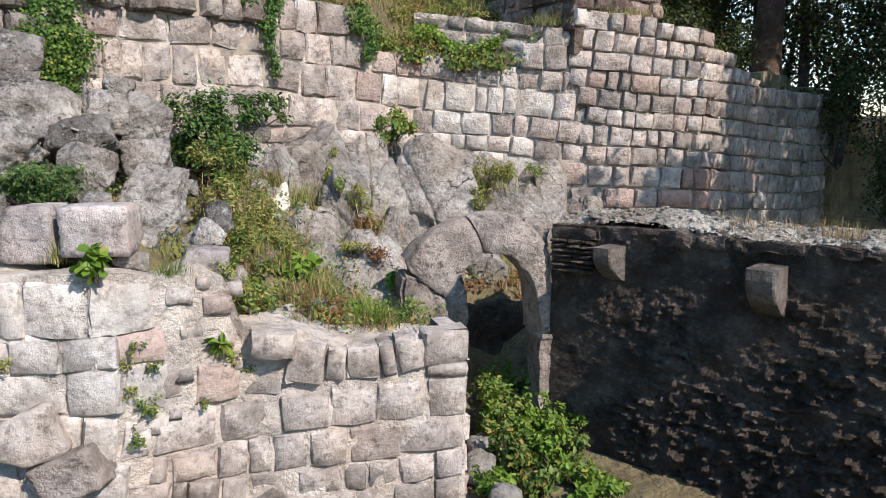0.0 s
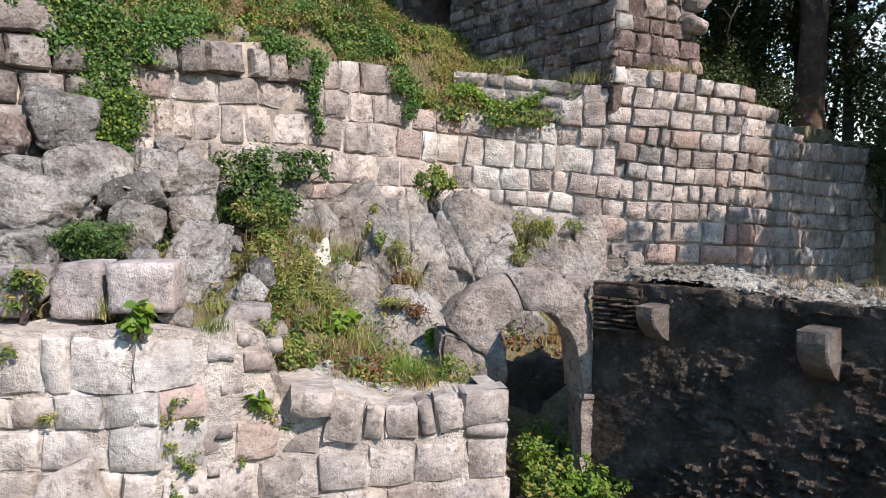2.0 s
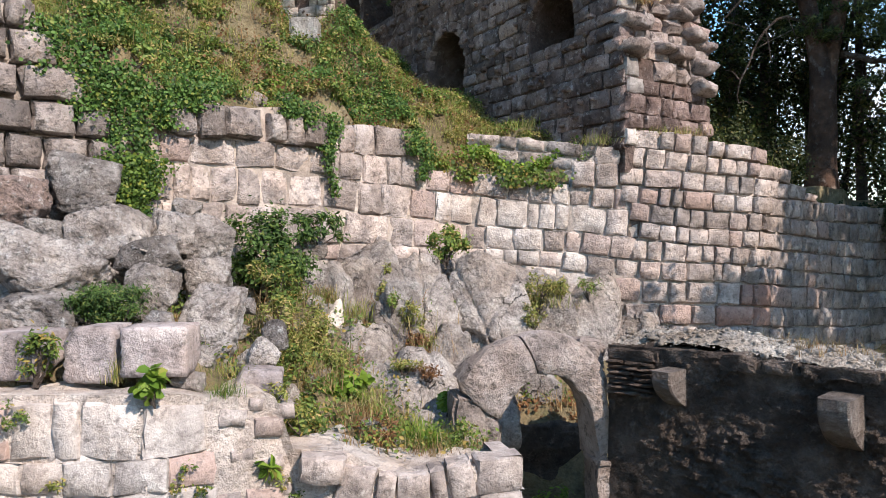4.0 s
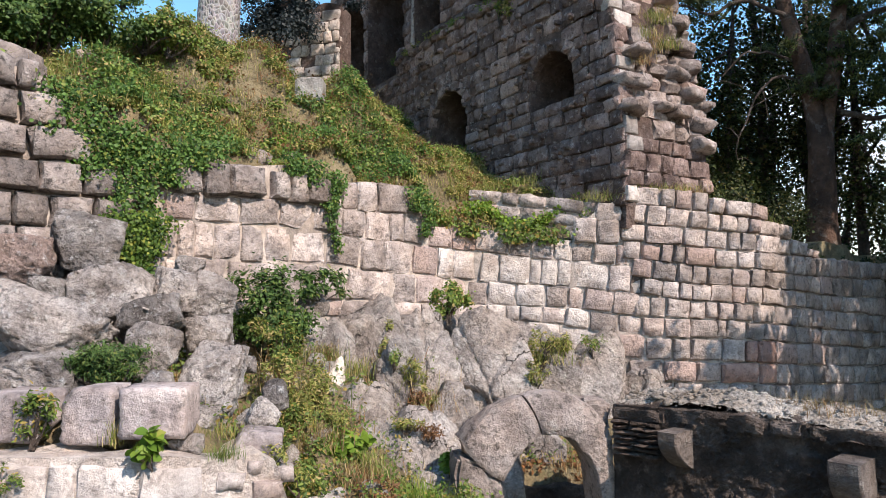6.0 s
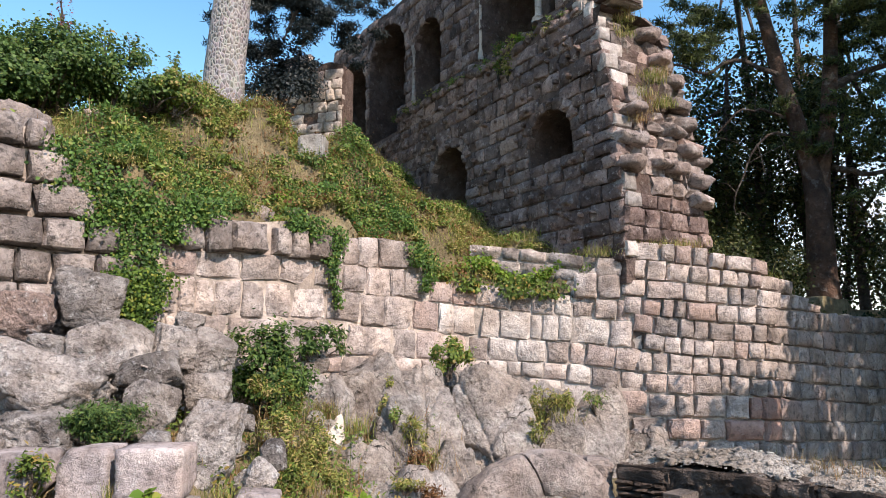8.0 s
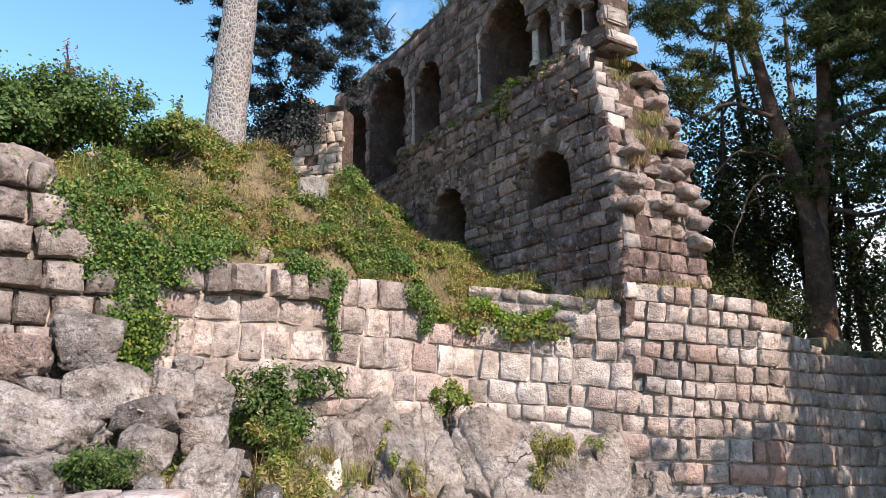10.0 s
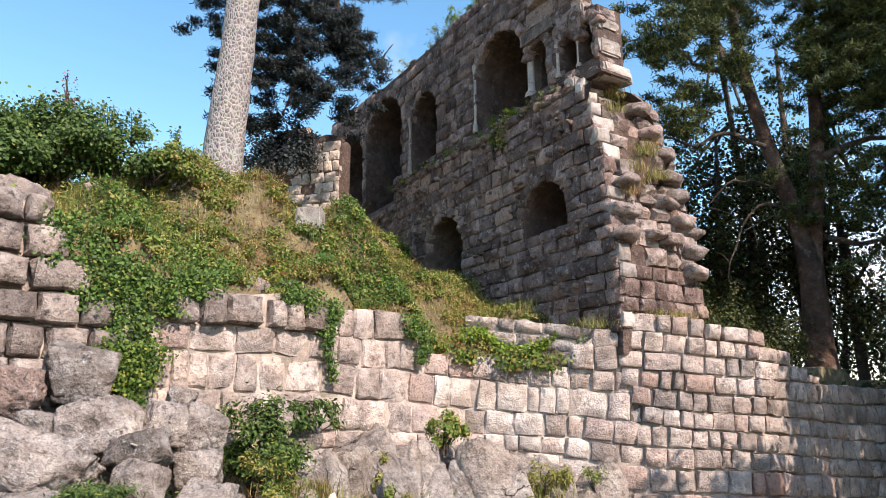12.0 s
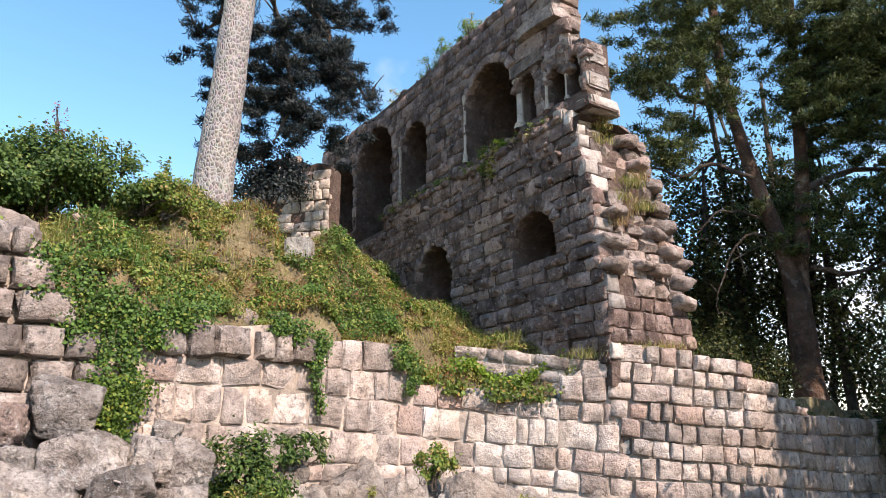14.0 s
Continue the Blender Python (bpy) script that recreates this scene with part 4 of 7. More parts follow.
# ---- tumbled boulders ----
for i, (x, y, zc, w, h, rx, ry, rz) in enumerate((
        (-4.2, 5.75, 3.71, 0.53, 0.48, 4, 5, 20), (-3.92, 6.15, 3.89, 0.7, 0.6, 6, 12, 30), (-3.49, 5.95, 3.4, 0.86, 0.58, -8, -9, 15), (-3.62, 5.15, 3.12, 1.02, 0.56, -10, 16, 8),
        (-3.52, 4.98, 2.8, 0.9, 0.42, 0, 3, 5), (-3.94, 5.75, 3.42, 0.4, 0.28, 0, 8, 10), (-3.05, 5.75, 3.17, 0.62, 0.38, -8, -14, 20), (-3.1, 6.35, 3.44, 0.48, 0.44, 0, 6, 35),
        (-2.93, 6.75, 3.38, 0.6, 0.58, 4, 10, 30), (-3.19, 6.95, 3.7, 0.32, 0.22, 0, 12, 10), (-2.78, 6.45, 2.98, 0.56, 0.48, 0, -6, 25), (-2.86, 5.45, 2.93, 0.52, 0.46, -6, 14, 14),
        (-2.44, 5.7, 2.66, 0.64, 0.68, -16, 10, 18), (-2.32, 6.3, 2.76, 0.24, 0.18, 0, 8, 20), (-1.87, 5.45, 2.44, 0.31, 0.26, 0, 30, 10), (-1.85, 5.7, 2.56, 0.25, 0.28, 0, -12, 30),
        (-2.28, 5.15, 2.44, 0.3, 0.22, 0, 6, 20), (-2.18, 4.75, 2.34, 0.26, 0.16, 0, 0, 10), (-3.97, 6.6, 3.84, 0.44, 0.42, 0, -10, 35), (-4.56, 6.3, 4.05, 0.38, 0.34, 0, 0, 20),
        (-3.38, 5.5, 3.04, 0.26, 0.24, 0, 0, 30), (-2.57, 5.1, 2.72, 0.28, 0.2, 0, 10, 20), (-3.35, 6.75, 3.1, 0.6, 0.5, 0, 0, 40), (-3.7, 6.75, 3.45, 0.6, 0.5, 0, 10, 30),
        (-4.3, 5.5, 3.2, 0.6, 0.6, 0, 0, 10), (-3.25, 5.3, 2.75, 0.46, 0.36, 0, -12, 25), (-2.55, 6.25, 2.6, 0.4, 0.36, 0, 14, 15), (-2.1, 5.9, 2.3, 0.36, 0.32, 0, 0, 40), (-3.75, 4.75, 2.6, 0.5, 0.4, 0, 6, 0))):
    d = 0.8 * w
    boulder(x, y + 0.4 * d, zc, w * 0.93, d, h * 1.04, 430 + i, rx, ry, rz, sub=5 if w > 0.3 else 4, rough=0.06, cuts=13)
boulder(-1.8, 5.17, 2.2, 0.46, 0.36, 0.44, 497, 0, 3, 14, M_HEWN, "hewn_block", "squared grey block at the end of the low wall", 4, 0.03, 2, "loose hewn blocks")
for i, (x, y, zc, w, d, h) in enumerate(((-4.85, 6.55, 5.62, 0.7, 0.6, 0.62), (-4.66, 7.5, 6.12, 0.26, 0.2, 0.14), (-3.05, 8.6, 5.12, 0.42, 0.36, 0.3), (-2.68, 9.05, 5.1, 0.34, 0.32, 0.34), (-3.32, 8.1, 4.82, 0.36, 0.34, 0.36),
                                         (-4.2, 5.25, 2.72, 0.6, 0.5, 0.5), (-4.35, 5.65, 3.05, 0.6, 0.5, 0.46), (-4.0, 4.95, 2.5, 0.5, 0.4, 0.4))):
    boulder(x, y, zc, w, d, h, 460 + i, 6 * i, 4, 25 * i, M_WALL if i < 5 else M_BOULDER, "boulder", "rounded weathered stone resting on the old wall" if i < 5 else "", group="stones along the old wall" if i < 5 else "tumbled boulders")
for i in range(34):
    r_ = np.random.RandomState(600 + i)
    x, y = r_.uniform(-4.5, -2.2), 0
    y = r_.uniform(5.3, 5.2 + 0.9 * (x + 5.0))
    k = r_.uniform(0.16, 0.34)
    boulder(x, y, ground_z(x, y) + k * 0.1, k * 1.3, k * 1.1, k, 600 + i, *r_.uniform(-25, 25, 3), sub=3)
# stones lying about in the slope
for i in range(46):
    r_ = np.random.RandomState(900 + i)
    x = r_.uniform(-2.6, 0.2)
    y = r_.uniform(5.6 if x < -0.6 else 6.0, 8.2)
    k = r_.uniform(0.07, 0.2)
    boulder(x, y, ground_z(x, y) + k * 0.2, k * 1.3, k, k * 0.9, 900 + i, *r_.uniform(-30, 30, 3), material=M_RUBBLE, name="stone", label="small broken sandstone lying on the slope",
            sub=2, rough=0.05, group="loose stones")

# ---- arched doorway ----
A0, A1 = Vector((-0.6, 6.2)), Vector((1.02, 6.6))
A_DIR = (A1 - A0).normalized()
A_OUT = Vector((A_DIR.y, -A_DIR.x))


def arch_pt(s, z, d=0.0):
    q = A0 + A_DIR * s - A_OUT * d
    return (q.x, q.y, z)


def voussoir(name, inner, outer, stilt, seed, depth=0.36, c=(1.06, 1.74), steps=22, back=0.41, drop=0.0):
    """A curved stone of the arch; inner and outer edge each a list of (angle, radius); its foot may run straight down."""
    bm = bmesh.new()
    rings = []
    n_all = steps + (6 if stilt else 0)
    for i in range(n_all + 1):
        k = min(i / steps, 1.0)
        low = max(0, i - steps) / 6 * stilt
        edge = min(i, n_all - i)
        sh = (0.03, 0.008)[edge] if edge < 2 else 0.0
        ai, ao = inner[0][0] + (inner[-1][0] - inner[0][0]) * k, outer[0][0] + (outer[-1][0] - outer[0][0]) * k
        sgn = 1 if inner[-1][0] > inner[0][0] else -1
        fi = float(np.interp(sgn * ai, [sgn * x for x, _ in inner], [r for _, r in inner])) + low * 0.22
        fo = float(np.interp(sgn * ao, [sgn * x for x, _ in outer], [r for _, r in outer])) - low * 0.03
        ring = []
        for w, dd in ((0.0, 0.012), (0.05, -0.004), (0.3, -0.025), (0.6, -0.035), (0.85, -0.01), (0.96, 0.02), (1.0, 0.07), (1.0, depth), (None, depth)):
            thin = min(1.0, (fo - fi) / 0.3)
            dd = dd if dd > 0.05 else dd * thin
            if w is None:
                rad, a = min(fi - 0.01, back + 0.05 * max(0.0, math.cos(radians(ai))) + low * 0.1), radians(ai)
            else:
                rad, a = fi + (fo - fi) * w, radians(ai + (ao - ai) * w)
            n1 = 0.05 * noise.noise(Vector((a * 1.8 + seed, rad * 3, dd * 4))) + 0.018 * noise.noise(Vector((a * 7 + seed, rad * 12, dd * 9)))
            ring.append(bm.verts.new(arch_pt(c[0] + (rad + n1 * 0.6) * math.cos(a), c[1] + (rad + n1 * 0.6) * math.sin(a) - low, dd + sh + n1 * 0.5)))
        rings.append(ring)
    for p, q in zip(rings, rings[1:]):
        for k in range(9):
            bm.faces.new((p[k], q[k], q[(k + 1) % 9], p[(k + 1) % 9]))
    bm.faces.new(rings[0])
    bm.faces.new(list(reversed(rings[-1])))
    bmesh.ops.recalc_face_normals(bm, faces=bm.faces)
    ob = part(name, bm, M_ARCH, doorway, smooth=True)
    ob.data.set_sharp_from_angle(angle=radians(30))
    return ob


def hewn(name, parent, s0, s1, z0, z1, d0, d1, material, seed, bevel=0.025, pt=arch_pt, label="", slope=0.0, worn=0.014):
    """A hewn stone in a wall's own axes, with worn edges."""
    bm = bmesh.new()
    bmesh.ops.create_cube(bm, size=1.0)
    bmesh.ops.bevel(bm, geom=bm.edges[:], offset=bevel / max(s1 - s0, z1 - z0, 0.1), segments=2, affect="EDGES")
    bmesh.ops.subdivide_edges(bm, edges=[e for e in bm.edges if e.calc_length() > 0.4], cuts=3, use_grid_fill=True)
    for v in bm.verts:
        s, d, z_ = s0 + (v.co.x + 0.5) * (s1 - s0), d0 + (v.co.y + 0.5) * (d1 - d0), z0 + (v.co.z + 0.5) * (z1 - z0)
        z_ += slope * (s - s0) * (z_ - z0) / (z1 - z0)
        k = worn * (noise.noise(Vector((s * 6 + seed, d * 6, z_ * 6))) + 0.6 * noise.noise(Vector((s * 15 + seed, d * 15, z_ * 15))))
        v.co = Vector(pt(s + k, z_ + k, d - k))
    bmesh.ops.recalc_face_normals(bm, faces=bm.faces)
    return part(name, bm, material, parent, label, smooth=False)


M_ARCH = stone_mat("arch_stone", (0.2, 0.162, 0.145), (0.36, 0.298, 0.267), (0.52, 0.445, 0.405), vary=0.15, lichen_amount=0.4, stain_amount=0.7, bump=1.0, speckle=0.35)
# Corbel colour lowered to carry the shade on their fronts.
M_CORBEL = stone_mat("shade_dark_corbel", (0.075, 0.06, 0.052), (0.125, 0.102, 0.09), (0.24, 0.205, 0.183), vary=0.1, bump=1.0)
doorway = tagged(new("arched_doorway"), "narrow round-arched stone doorway beside the dark wall", "doorway")
voussoir("voussoir", [(96, 0.4), (128, 0.345), (157, 0.34), (180, 0.39)], [(106, 0.76), (122, 0.79), (140, 0.83), (155, 0.85)], 0.0, 1)
voussoir("voussoir", [(94.5, 0.4), (80, 0.41), (36, 0.42), (0, 0.48)], [(104.5, 0.77), (88, 0.79), (57, 0.775), (41, 0.745), (30, 0.725), (14, 0.66), (0, 0.645)], 0.41, 2)
hewn("springer", doorway, 0.24, 0.66, 1.44, 1.985, 0.02, 0.4, M_ARCH, 3, 0.04, slope=-0.52, worn=0.03)
hewn("jamb", doorway, 0.26, 0.64, 0.3, 1.43, 0.0, 0.4, M_ARCH, 4)
hewn("backing_stone", doorway, 1.44, 1.72, 2.12, 2.42, 0.1, 0.5, M_ARCH, 8, 0.04, worn=0.03)
hewn("capital", doorway, 1.575, 1.72, 1.28, 1.33, -0.025, 0.38, M_ARCH, 5, 0.015, arch_pt)
hewn("jamb", doorway, 1.59, 1.71, 0.72, 1.275, 0.0, 0.36, M_ARCH, 6, 0.015, arch_pt, worn=0.02)
hewn("jamb", doorway, 1.59, 1.71, 0.05, 0.71, 0.0, 0.36, M_ARCH, 7, 0.015, arch_pt, worn=0.02)

# ---- corbels and broken top of the dark wall ----


def dark_pt(s, z, d=0.0):
    q, dd, n = DARK.at(s)
    return (q.x - n.x * d, q.y - n.y * d, z)


def corbel(s0, s1, zt, h, out):
    """A quarter-round corbel: flat top, its underside curving back into the wall."""
    bm = bmesh.new()
    rows = []
    for s in (s0, s0 + 0.015, s1 - 0.015, s1):
        ring = [bm.verts.new(dark_pt(s, zt, 0.1))]
        for i in range(9):
            k = 0.0 if i == 0 else 0.2 + 0.8 * (i - 1) / 7
            reach = out * (1.0 if i == 0 else math.cos(math.pi / 2 * (i - 1) / 7) ** 0.8)
            worn = 0.012 * noise.noise(Vector((s * 9, zt - h * k, 4.0)))
            ring.append(bm.verts.new(dark_pt(s, zt - h * k, -reach + worn + (0.015 if s in (s0, s1) else 0))))
        ring.append(bm.verts.new(dark_pt(s, zt - h, 0.1)))
        rows.append(ring)
    for p, q in zip(rows, rows[1:]):
        for k in range(len(p) - 1):
            bm.faces.new((p[k], q[k], q[k + 1], p[k + 1]))
    bm.faces.new(rows[0])
    bm.faces.new(list(reversed(rows[-1])))
    bmesh.ops.recalc_face_normals(bm, faces=bm.faces)
    return tagged(link_mesh("corbel", bm, M_CORBEL), "worn quarter-round stone corbel in the dark wall", "corbel", "corbels")


corbel(0.6, 0.77, 2.27, 0.32, 0.27)
corbel(1.9, 2.11, 2.25, 0.4, 0.32)

rr = np.random.RandomState(77)
M_DEBRIS = stone_mat("crumbled_mortar", (0.28, 0.24, 0.2), (0.44, 0.39, 0.34), (0.62, 0.57, 0.51), vary=0.3, bump=1.2, stain=(0.15, 0.12, 0.09), stain_amount=0.85, speckle=0.5, island=True)


def bed_z(s, d):
    heap = 0.13 * math.exp(-((s - 0.9) / 0.5) ** 2) * math.sin(math.pi * min(max(d / 0.7, 0), 1))
    return 2.395 + 0.1 * d / 0.7 + heap + 0.035 * noise.fractal(Vector((s * 6, d * 6, 1.0)), 0.9, 2.1, 4)


ns, nd = 200, 30
bv = [dark_pt(4.4 * i / ns, bed_z(4.4 * i / ns, 0.11 + 0.57 * j / nd), 0.11 + 0.57 * j / nd) for i in range(ns + 1) for j in range(nd + 1)]
bf = [(i * (nd + 1) + j, (i + 1) * (nd + 1) + j, (i + 1) * (nd + 1) + j + 1, i * (nd + 1) + j + 1) for i in range(ns) for j in range(nd)]
tagged(from_arrays("debris", bv, bf, M_DEBRIS), "pale crumbled mortar and earth along the dark wall's top", "debris", kind="stuff")
vs, fs, base = [], [], 0
for i in range(5200):
    v, f = ico(1)
    k = rr.uniform(0.003, 0.009) if rr.rand() < 0.96 else rr.uniform(0.012, 0.034)
    s, d = rr.uniform(0.0, 4.4), rr.uniform(0.08, 0.68)
    p = v * polytope_verts(v, rr, cuts=4)[:, None] * k * rr.uniform(0.5, 1.6, 3) * [1, 1, 0.7]
    a = rr.uniform(0, 6.28)
    p = p @ np.array([[math.cos(a), -math.sin(a), 0], [math.sin(a), math.cos(a), 0], [0, 0, 1]])
    vs.append(p + np.array(dark_pt(s, bed_z(s, d) + k * 0.25, d)))
    fs.append(f + base)
    base += len(v)
rub = from_arrays("rubble", np.vstack(vs), np.vstack(fs), M_DEBRIS)
tagged(rub, "loose pale rubble and chippings on the dark wall's top", "rubble", kind="stuff")
for i in range(9):
    s, d, k = rr.uniform(0.3, 1.8), rr.uniform(0.2, 0.6), rr.uniform(0.08, 0.17)
    x, y, zc = dark_pt(s, 2.46 + k * 0.2, d)
    boulder(x, y, zc, k * 1.5, k, k * 0.4, 1300 + i, *rr.uniform(-20, 20, 3), material=M_RUBBLE, name="stone", label="pale broken stone lying on the dark wall", sub=2, group="loose stones on the wall")
# coping stones along the dark wall's edge
s = 0.0
while s < 4.3:
    w = rr.uniform(0.18, 0.6)
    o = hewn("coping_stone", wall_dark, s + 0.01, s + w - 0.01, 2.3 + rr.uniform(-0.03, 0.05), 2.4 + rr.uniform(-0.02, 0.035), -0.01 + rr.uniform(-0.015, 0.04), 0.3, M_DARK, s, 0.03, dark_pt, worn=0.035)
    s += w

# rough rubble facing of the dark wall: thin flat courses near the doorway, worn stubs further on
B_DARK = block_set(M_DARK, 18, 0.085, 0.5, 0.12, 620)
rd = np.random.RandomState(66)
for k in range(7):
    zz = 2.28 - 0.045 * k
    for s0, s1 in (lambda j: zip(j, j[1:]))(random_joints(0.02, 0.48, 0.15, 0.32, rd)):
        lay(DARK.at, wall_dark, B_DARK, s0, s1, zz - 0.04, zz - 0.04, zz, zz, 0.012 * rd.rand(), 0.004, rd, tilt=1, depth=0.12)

# low parapet before the palace's foot
PARAPET = Plan([(-0.45, 11.4), (0.6, 11.05), (1.55, 10.72)])
wall_parapet = core_wall("wall_parapet", PARAPET, 0.0, PARAPET.s[-1], [(0, 4.0), (3, 4.0)], [(0, 5.14), (1.1, 4.98), (2.2, 4.78)], 0.3, M_JOINT, rough=0.04, label="low weathered parapet at the foot of the ruined palace")
for lift in (0.0, -0.22):
    course(PARAPET, wall_parapet, B_MAIN, [(0, 5.17 + lift), (1.1, 5.0 + lift), (2.2, 4.8 + lift)], [(0, 4.96 + lift), (1.1, 4.79 + lift), (2.2, 4.59 + lift)], random_joints(0.0, PARAPET.s[-1], 0.25, 0.6, rd), 0.02, 0.008, rd, depth=0.2)

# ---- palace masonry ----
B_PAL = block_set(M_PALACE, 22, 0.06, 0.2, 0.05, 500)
# Paler copy of the front's stone, for the end that stands in sun.
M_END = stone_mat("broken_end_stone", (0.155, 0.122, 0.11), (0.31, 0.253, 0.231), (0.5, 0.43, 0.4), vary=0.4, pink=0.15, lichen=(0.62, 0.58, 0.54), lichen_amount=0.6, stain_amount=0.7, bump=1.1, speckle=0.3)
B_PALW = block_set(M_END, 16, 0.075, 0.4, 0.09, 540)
pr_ = np.random.RandomState(21)


def face_plan(depth):
    def at(s):
        q = CORNER - F_DIR * s - F_OUT * depth
        return q, -F_DIR, F_OUT
    return at


def blocked(z):
    """Stretches of the front taken up by openings and their arch stones, at height z."""
    out = []
    for o in OPENINGS:
        m, r = (o[0] + o[1]) / 2, (o[1] - o[0]) / 2
        if o[2] < z <= o[3]:
            out.append((o[0], o[1]))
        elif o[3] < z < o[3] + r * 0.9 + 0.2:
            k = 1 - ((z - o[3]) / (r * 0.9 + 0.22)) ** 2
            out.append((m - (r + 0.22) * math.sqrt(max(k, 0)), m + (r + 0.22) * math.sqrt(max(k, 0))))
    return out


wall_front = palace.children[0]
far_blocks = []
z = 4.72
while z < 12.5:
    h = pr_.uniform(0.19, 0.32)
    if z < LEDGE < z + h + 0.1:
        h = LEDGE - z
    upper = z >= LEDGE - 0.01
    if upper and z < 9.3:
        z = 9.36
    j = random_joints(end_u(z + h / 2) - 0.02 if not upper else 0.3, 11.8, 0.2, 0.6, pr_)
    for u0, u1 in zip(j, j[1:]):
        zm = z + h / 2
        if zm > lerp_profile(PALACE_TOP, (u0 + u1) / 2) - 0.05:
            continue
        spans = [(u0, u1)]
        for b0, b1 in blocked(zm):
            nxt = []
            for p, q in spans:
                if b1 <= p or b0 >= q:
                    nxt.append((p, q))
                else:
                    if p < b0 - 0.06:
                        nxt.append((p, b0))
                    if q > b1 + 0.06:
                        nxt.append((b1, q))
            spans = nxt
        for p, q in spans:
            dz = pr_.uniform(-0.025, 0.025)
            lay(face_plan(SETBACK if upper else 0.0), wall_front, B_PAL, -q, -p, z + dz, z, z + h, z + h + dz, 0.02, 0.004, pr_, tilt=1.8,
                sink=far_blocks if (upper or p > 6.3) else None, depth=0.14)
    z += h
# stubs of fallen facing that stand proud, and the weathered ledge below the upper storey
for i in range(230):
    u0, z0 = pr_.uniform(0.4, 8.0), pr_.uniform(5.2, 8.75)
    w0, h0 = pr_.uniform(0.05, 0.13), pr_.uniform(0.04, 0.09)
    if opening_at(u0, z0) or opening_at(u0 + w0, z0 + h0) or u0 < end_u(z0) + 0.1:
        continue
    lay(face_plan(0.0), wall_front, B_PALW, -u0 - w0, -u0, z0, z0, z0 + h0, z0 + h0, 0.075, 0.0, pr_, tilt=14, sink=far_blocks, depth=0.14)
for i in range(150):
    u0, k = pr_.uniform(0.75, 9.0), pr_.uniform(0, 1)
    w0, h0 = pr_.uniform(0.12, 0.34), pr_.uniform(0.08, 0.18)
    z0 = LEDGE - 0.06 + 0.36 * k
    if opening_at(u0, z0 + h0):
        continue
    lay(face_plan(SETBACK * k), wall_front, B_PALW, -u0 - w0, -u0, z0, z0, z0 + h0, z0 + h0, 0.05, 0.0, pr_, tilt=12, sink=far_blocks, depth=0.2)
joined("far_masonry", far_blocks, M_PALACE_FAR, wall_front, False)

# arch stones round the openings
for o in OPENINGS:
    m, r = (o[0] + o[1]) / 2, (o[1] - o[0]) / 2
    if o[4] < 0.3:
        continue
    n = 9 if r > 0.5 else 7
    dep = SETBACK if o[2] > 8.5 else 0.0
    for i in range(n):
        a = math.pi * (i + 0.5) / n
        q = CORNER + F_DIR * (m + (r + 0.1) * math.cos(a)) - F_OUT * (dep - 0.025)
        ob = new("arch_stone", B_PAL[i % 6])
        rot = Matrix(((-F_DIR.x, -F_OUT.x, 0), (-F_DIR.y, -F_OUT.y, 0), (0, 0, 1))).to_4x4()
        tang = math.atan2(math.cos(a) * 0.9, math.sin(a))
        ob.matrix_basis = Matrix.Translation((q.x, q.y, o[3] + (r * 0.9 + 0.1) * math.sin(a))) @ rot @ Matrix.Rotation(-tang, 4, "Y") \
            @ Matrix.Diagonal((math.pi * (r + 0.1) / n * 0.98, 0.14, 0.21, 1))
        ob.parent = wall_front

UP_END = Plan([face_pt(0.95, 0, SETBACK)[:2], face_pt(0.95, 0, 0.72)[:2]])
z = 10.6
while z < 11.9:
    h = pr_.uniform(0.2, 0.32)
    course(UP_END, wall_front, B_PALW, [(0, z + h), (2, z + h)], [(0, z), (2, z)], random_joints(0.0, 0.55, 0.25, 0.6, pr_), 0.03, 0.016, pr_, skip=0.1, depth=0.25, tilt=5, name="end_stone")
    z += h
M_QUOIN = stone_mat("quoin_stone", (0.22, 0.195, 0.18), (0.4, 0.36, 0.335), (0.6, 0.555, 0.525), vary=0.3, lichen=(0.72, 0.7, 0.66), lichen_amount=0.5, stain_amount=0.3, bump=0.7)
B_QUOIN = block_set(M_QUOIN, 6, 0.04, 0.12, 0.03, 580)
# the broken end: a ragged section through the thick wall
R_DIR = Vector((0.811, 0.585))
R_OUT = Vector((0.585, -0.811))
END_TOP = [(-0.3, 9.0), (0.9, 9.0), (1.2, 8.92), (1.45, 8.5), (1.6, 7.9), (1.66, 7.0), (1.74, 6.4), (1.78, 5.6), (1.9, 5.0)]
END_PLAN = Plan([tuple(CORNER), tuple(CORNER + R_DIR * 2.0)])
end_core = core_wall("wall_end", END_PLAN, 0.0, 1.88, [(0, 4.4), (3, 4.4)], [(v, z - 0.12) for v, z in END_TOP], 1.0, M_PALACE_CORE, relief=lambda s, z: 0.06 * noise.fractal(Vector((s * 5, z * 6, 1.0)), 0.9, 2.1, 4) - end_u(z) - 0.22 * math.exp(-((s - 0.75) / 0.3) ** 2) * smooth01((z - 6.2) / 1.0))
end_core.parent = palace
for key in ("kind", "category"):
    del end_core[key]
end_core["label"] = "broken rubble end of the thick wall"
z = 4.78
row = 0
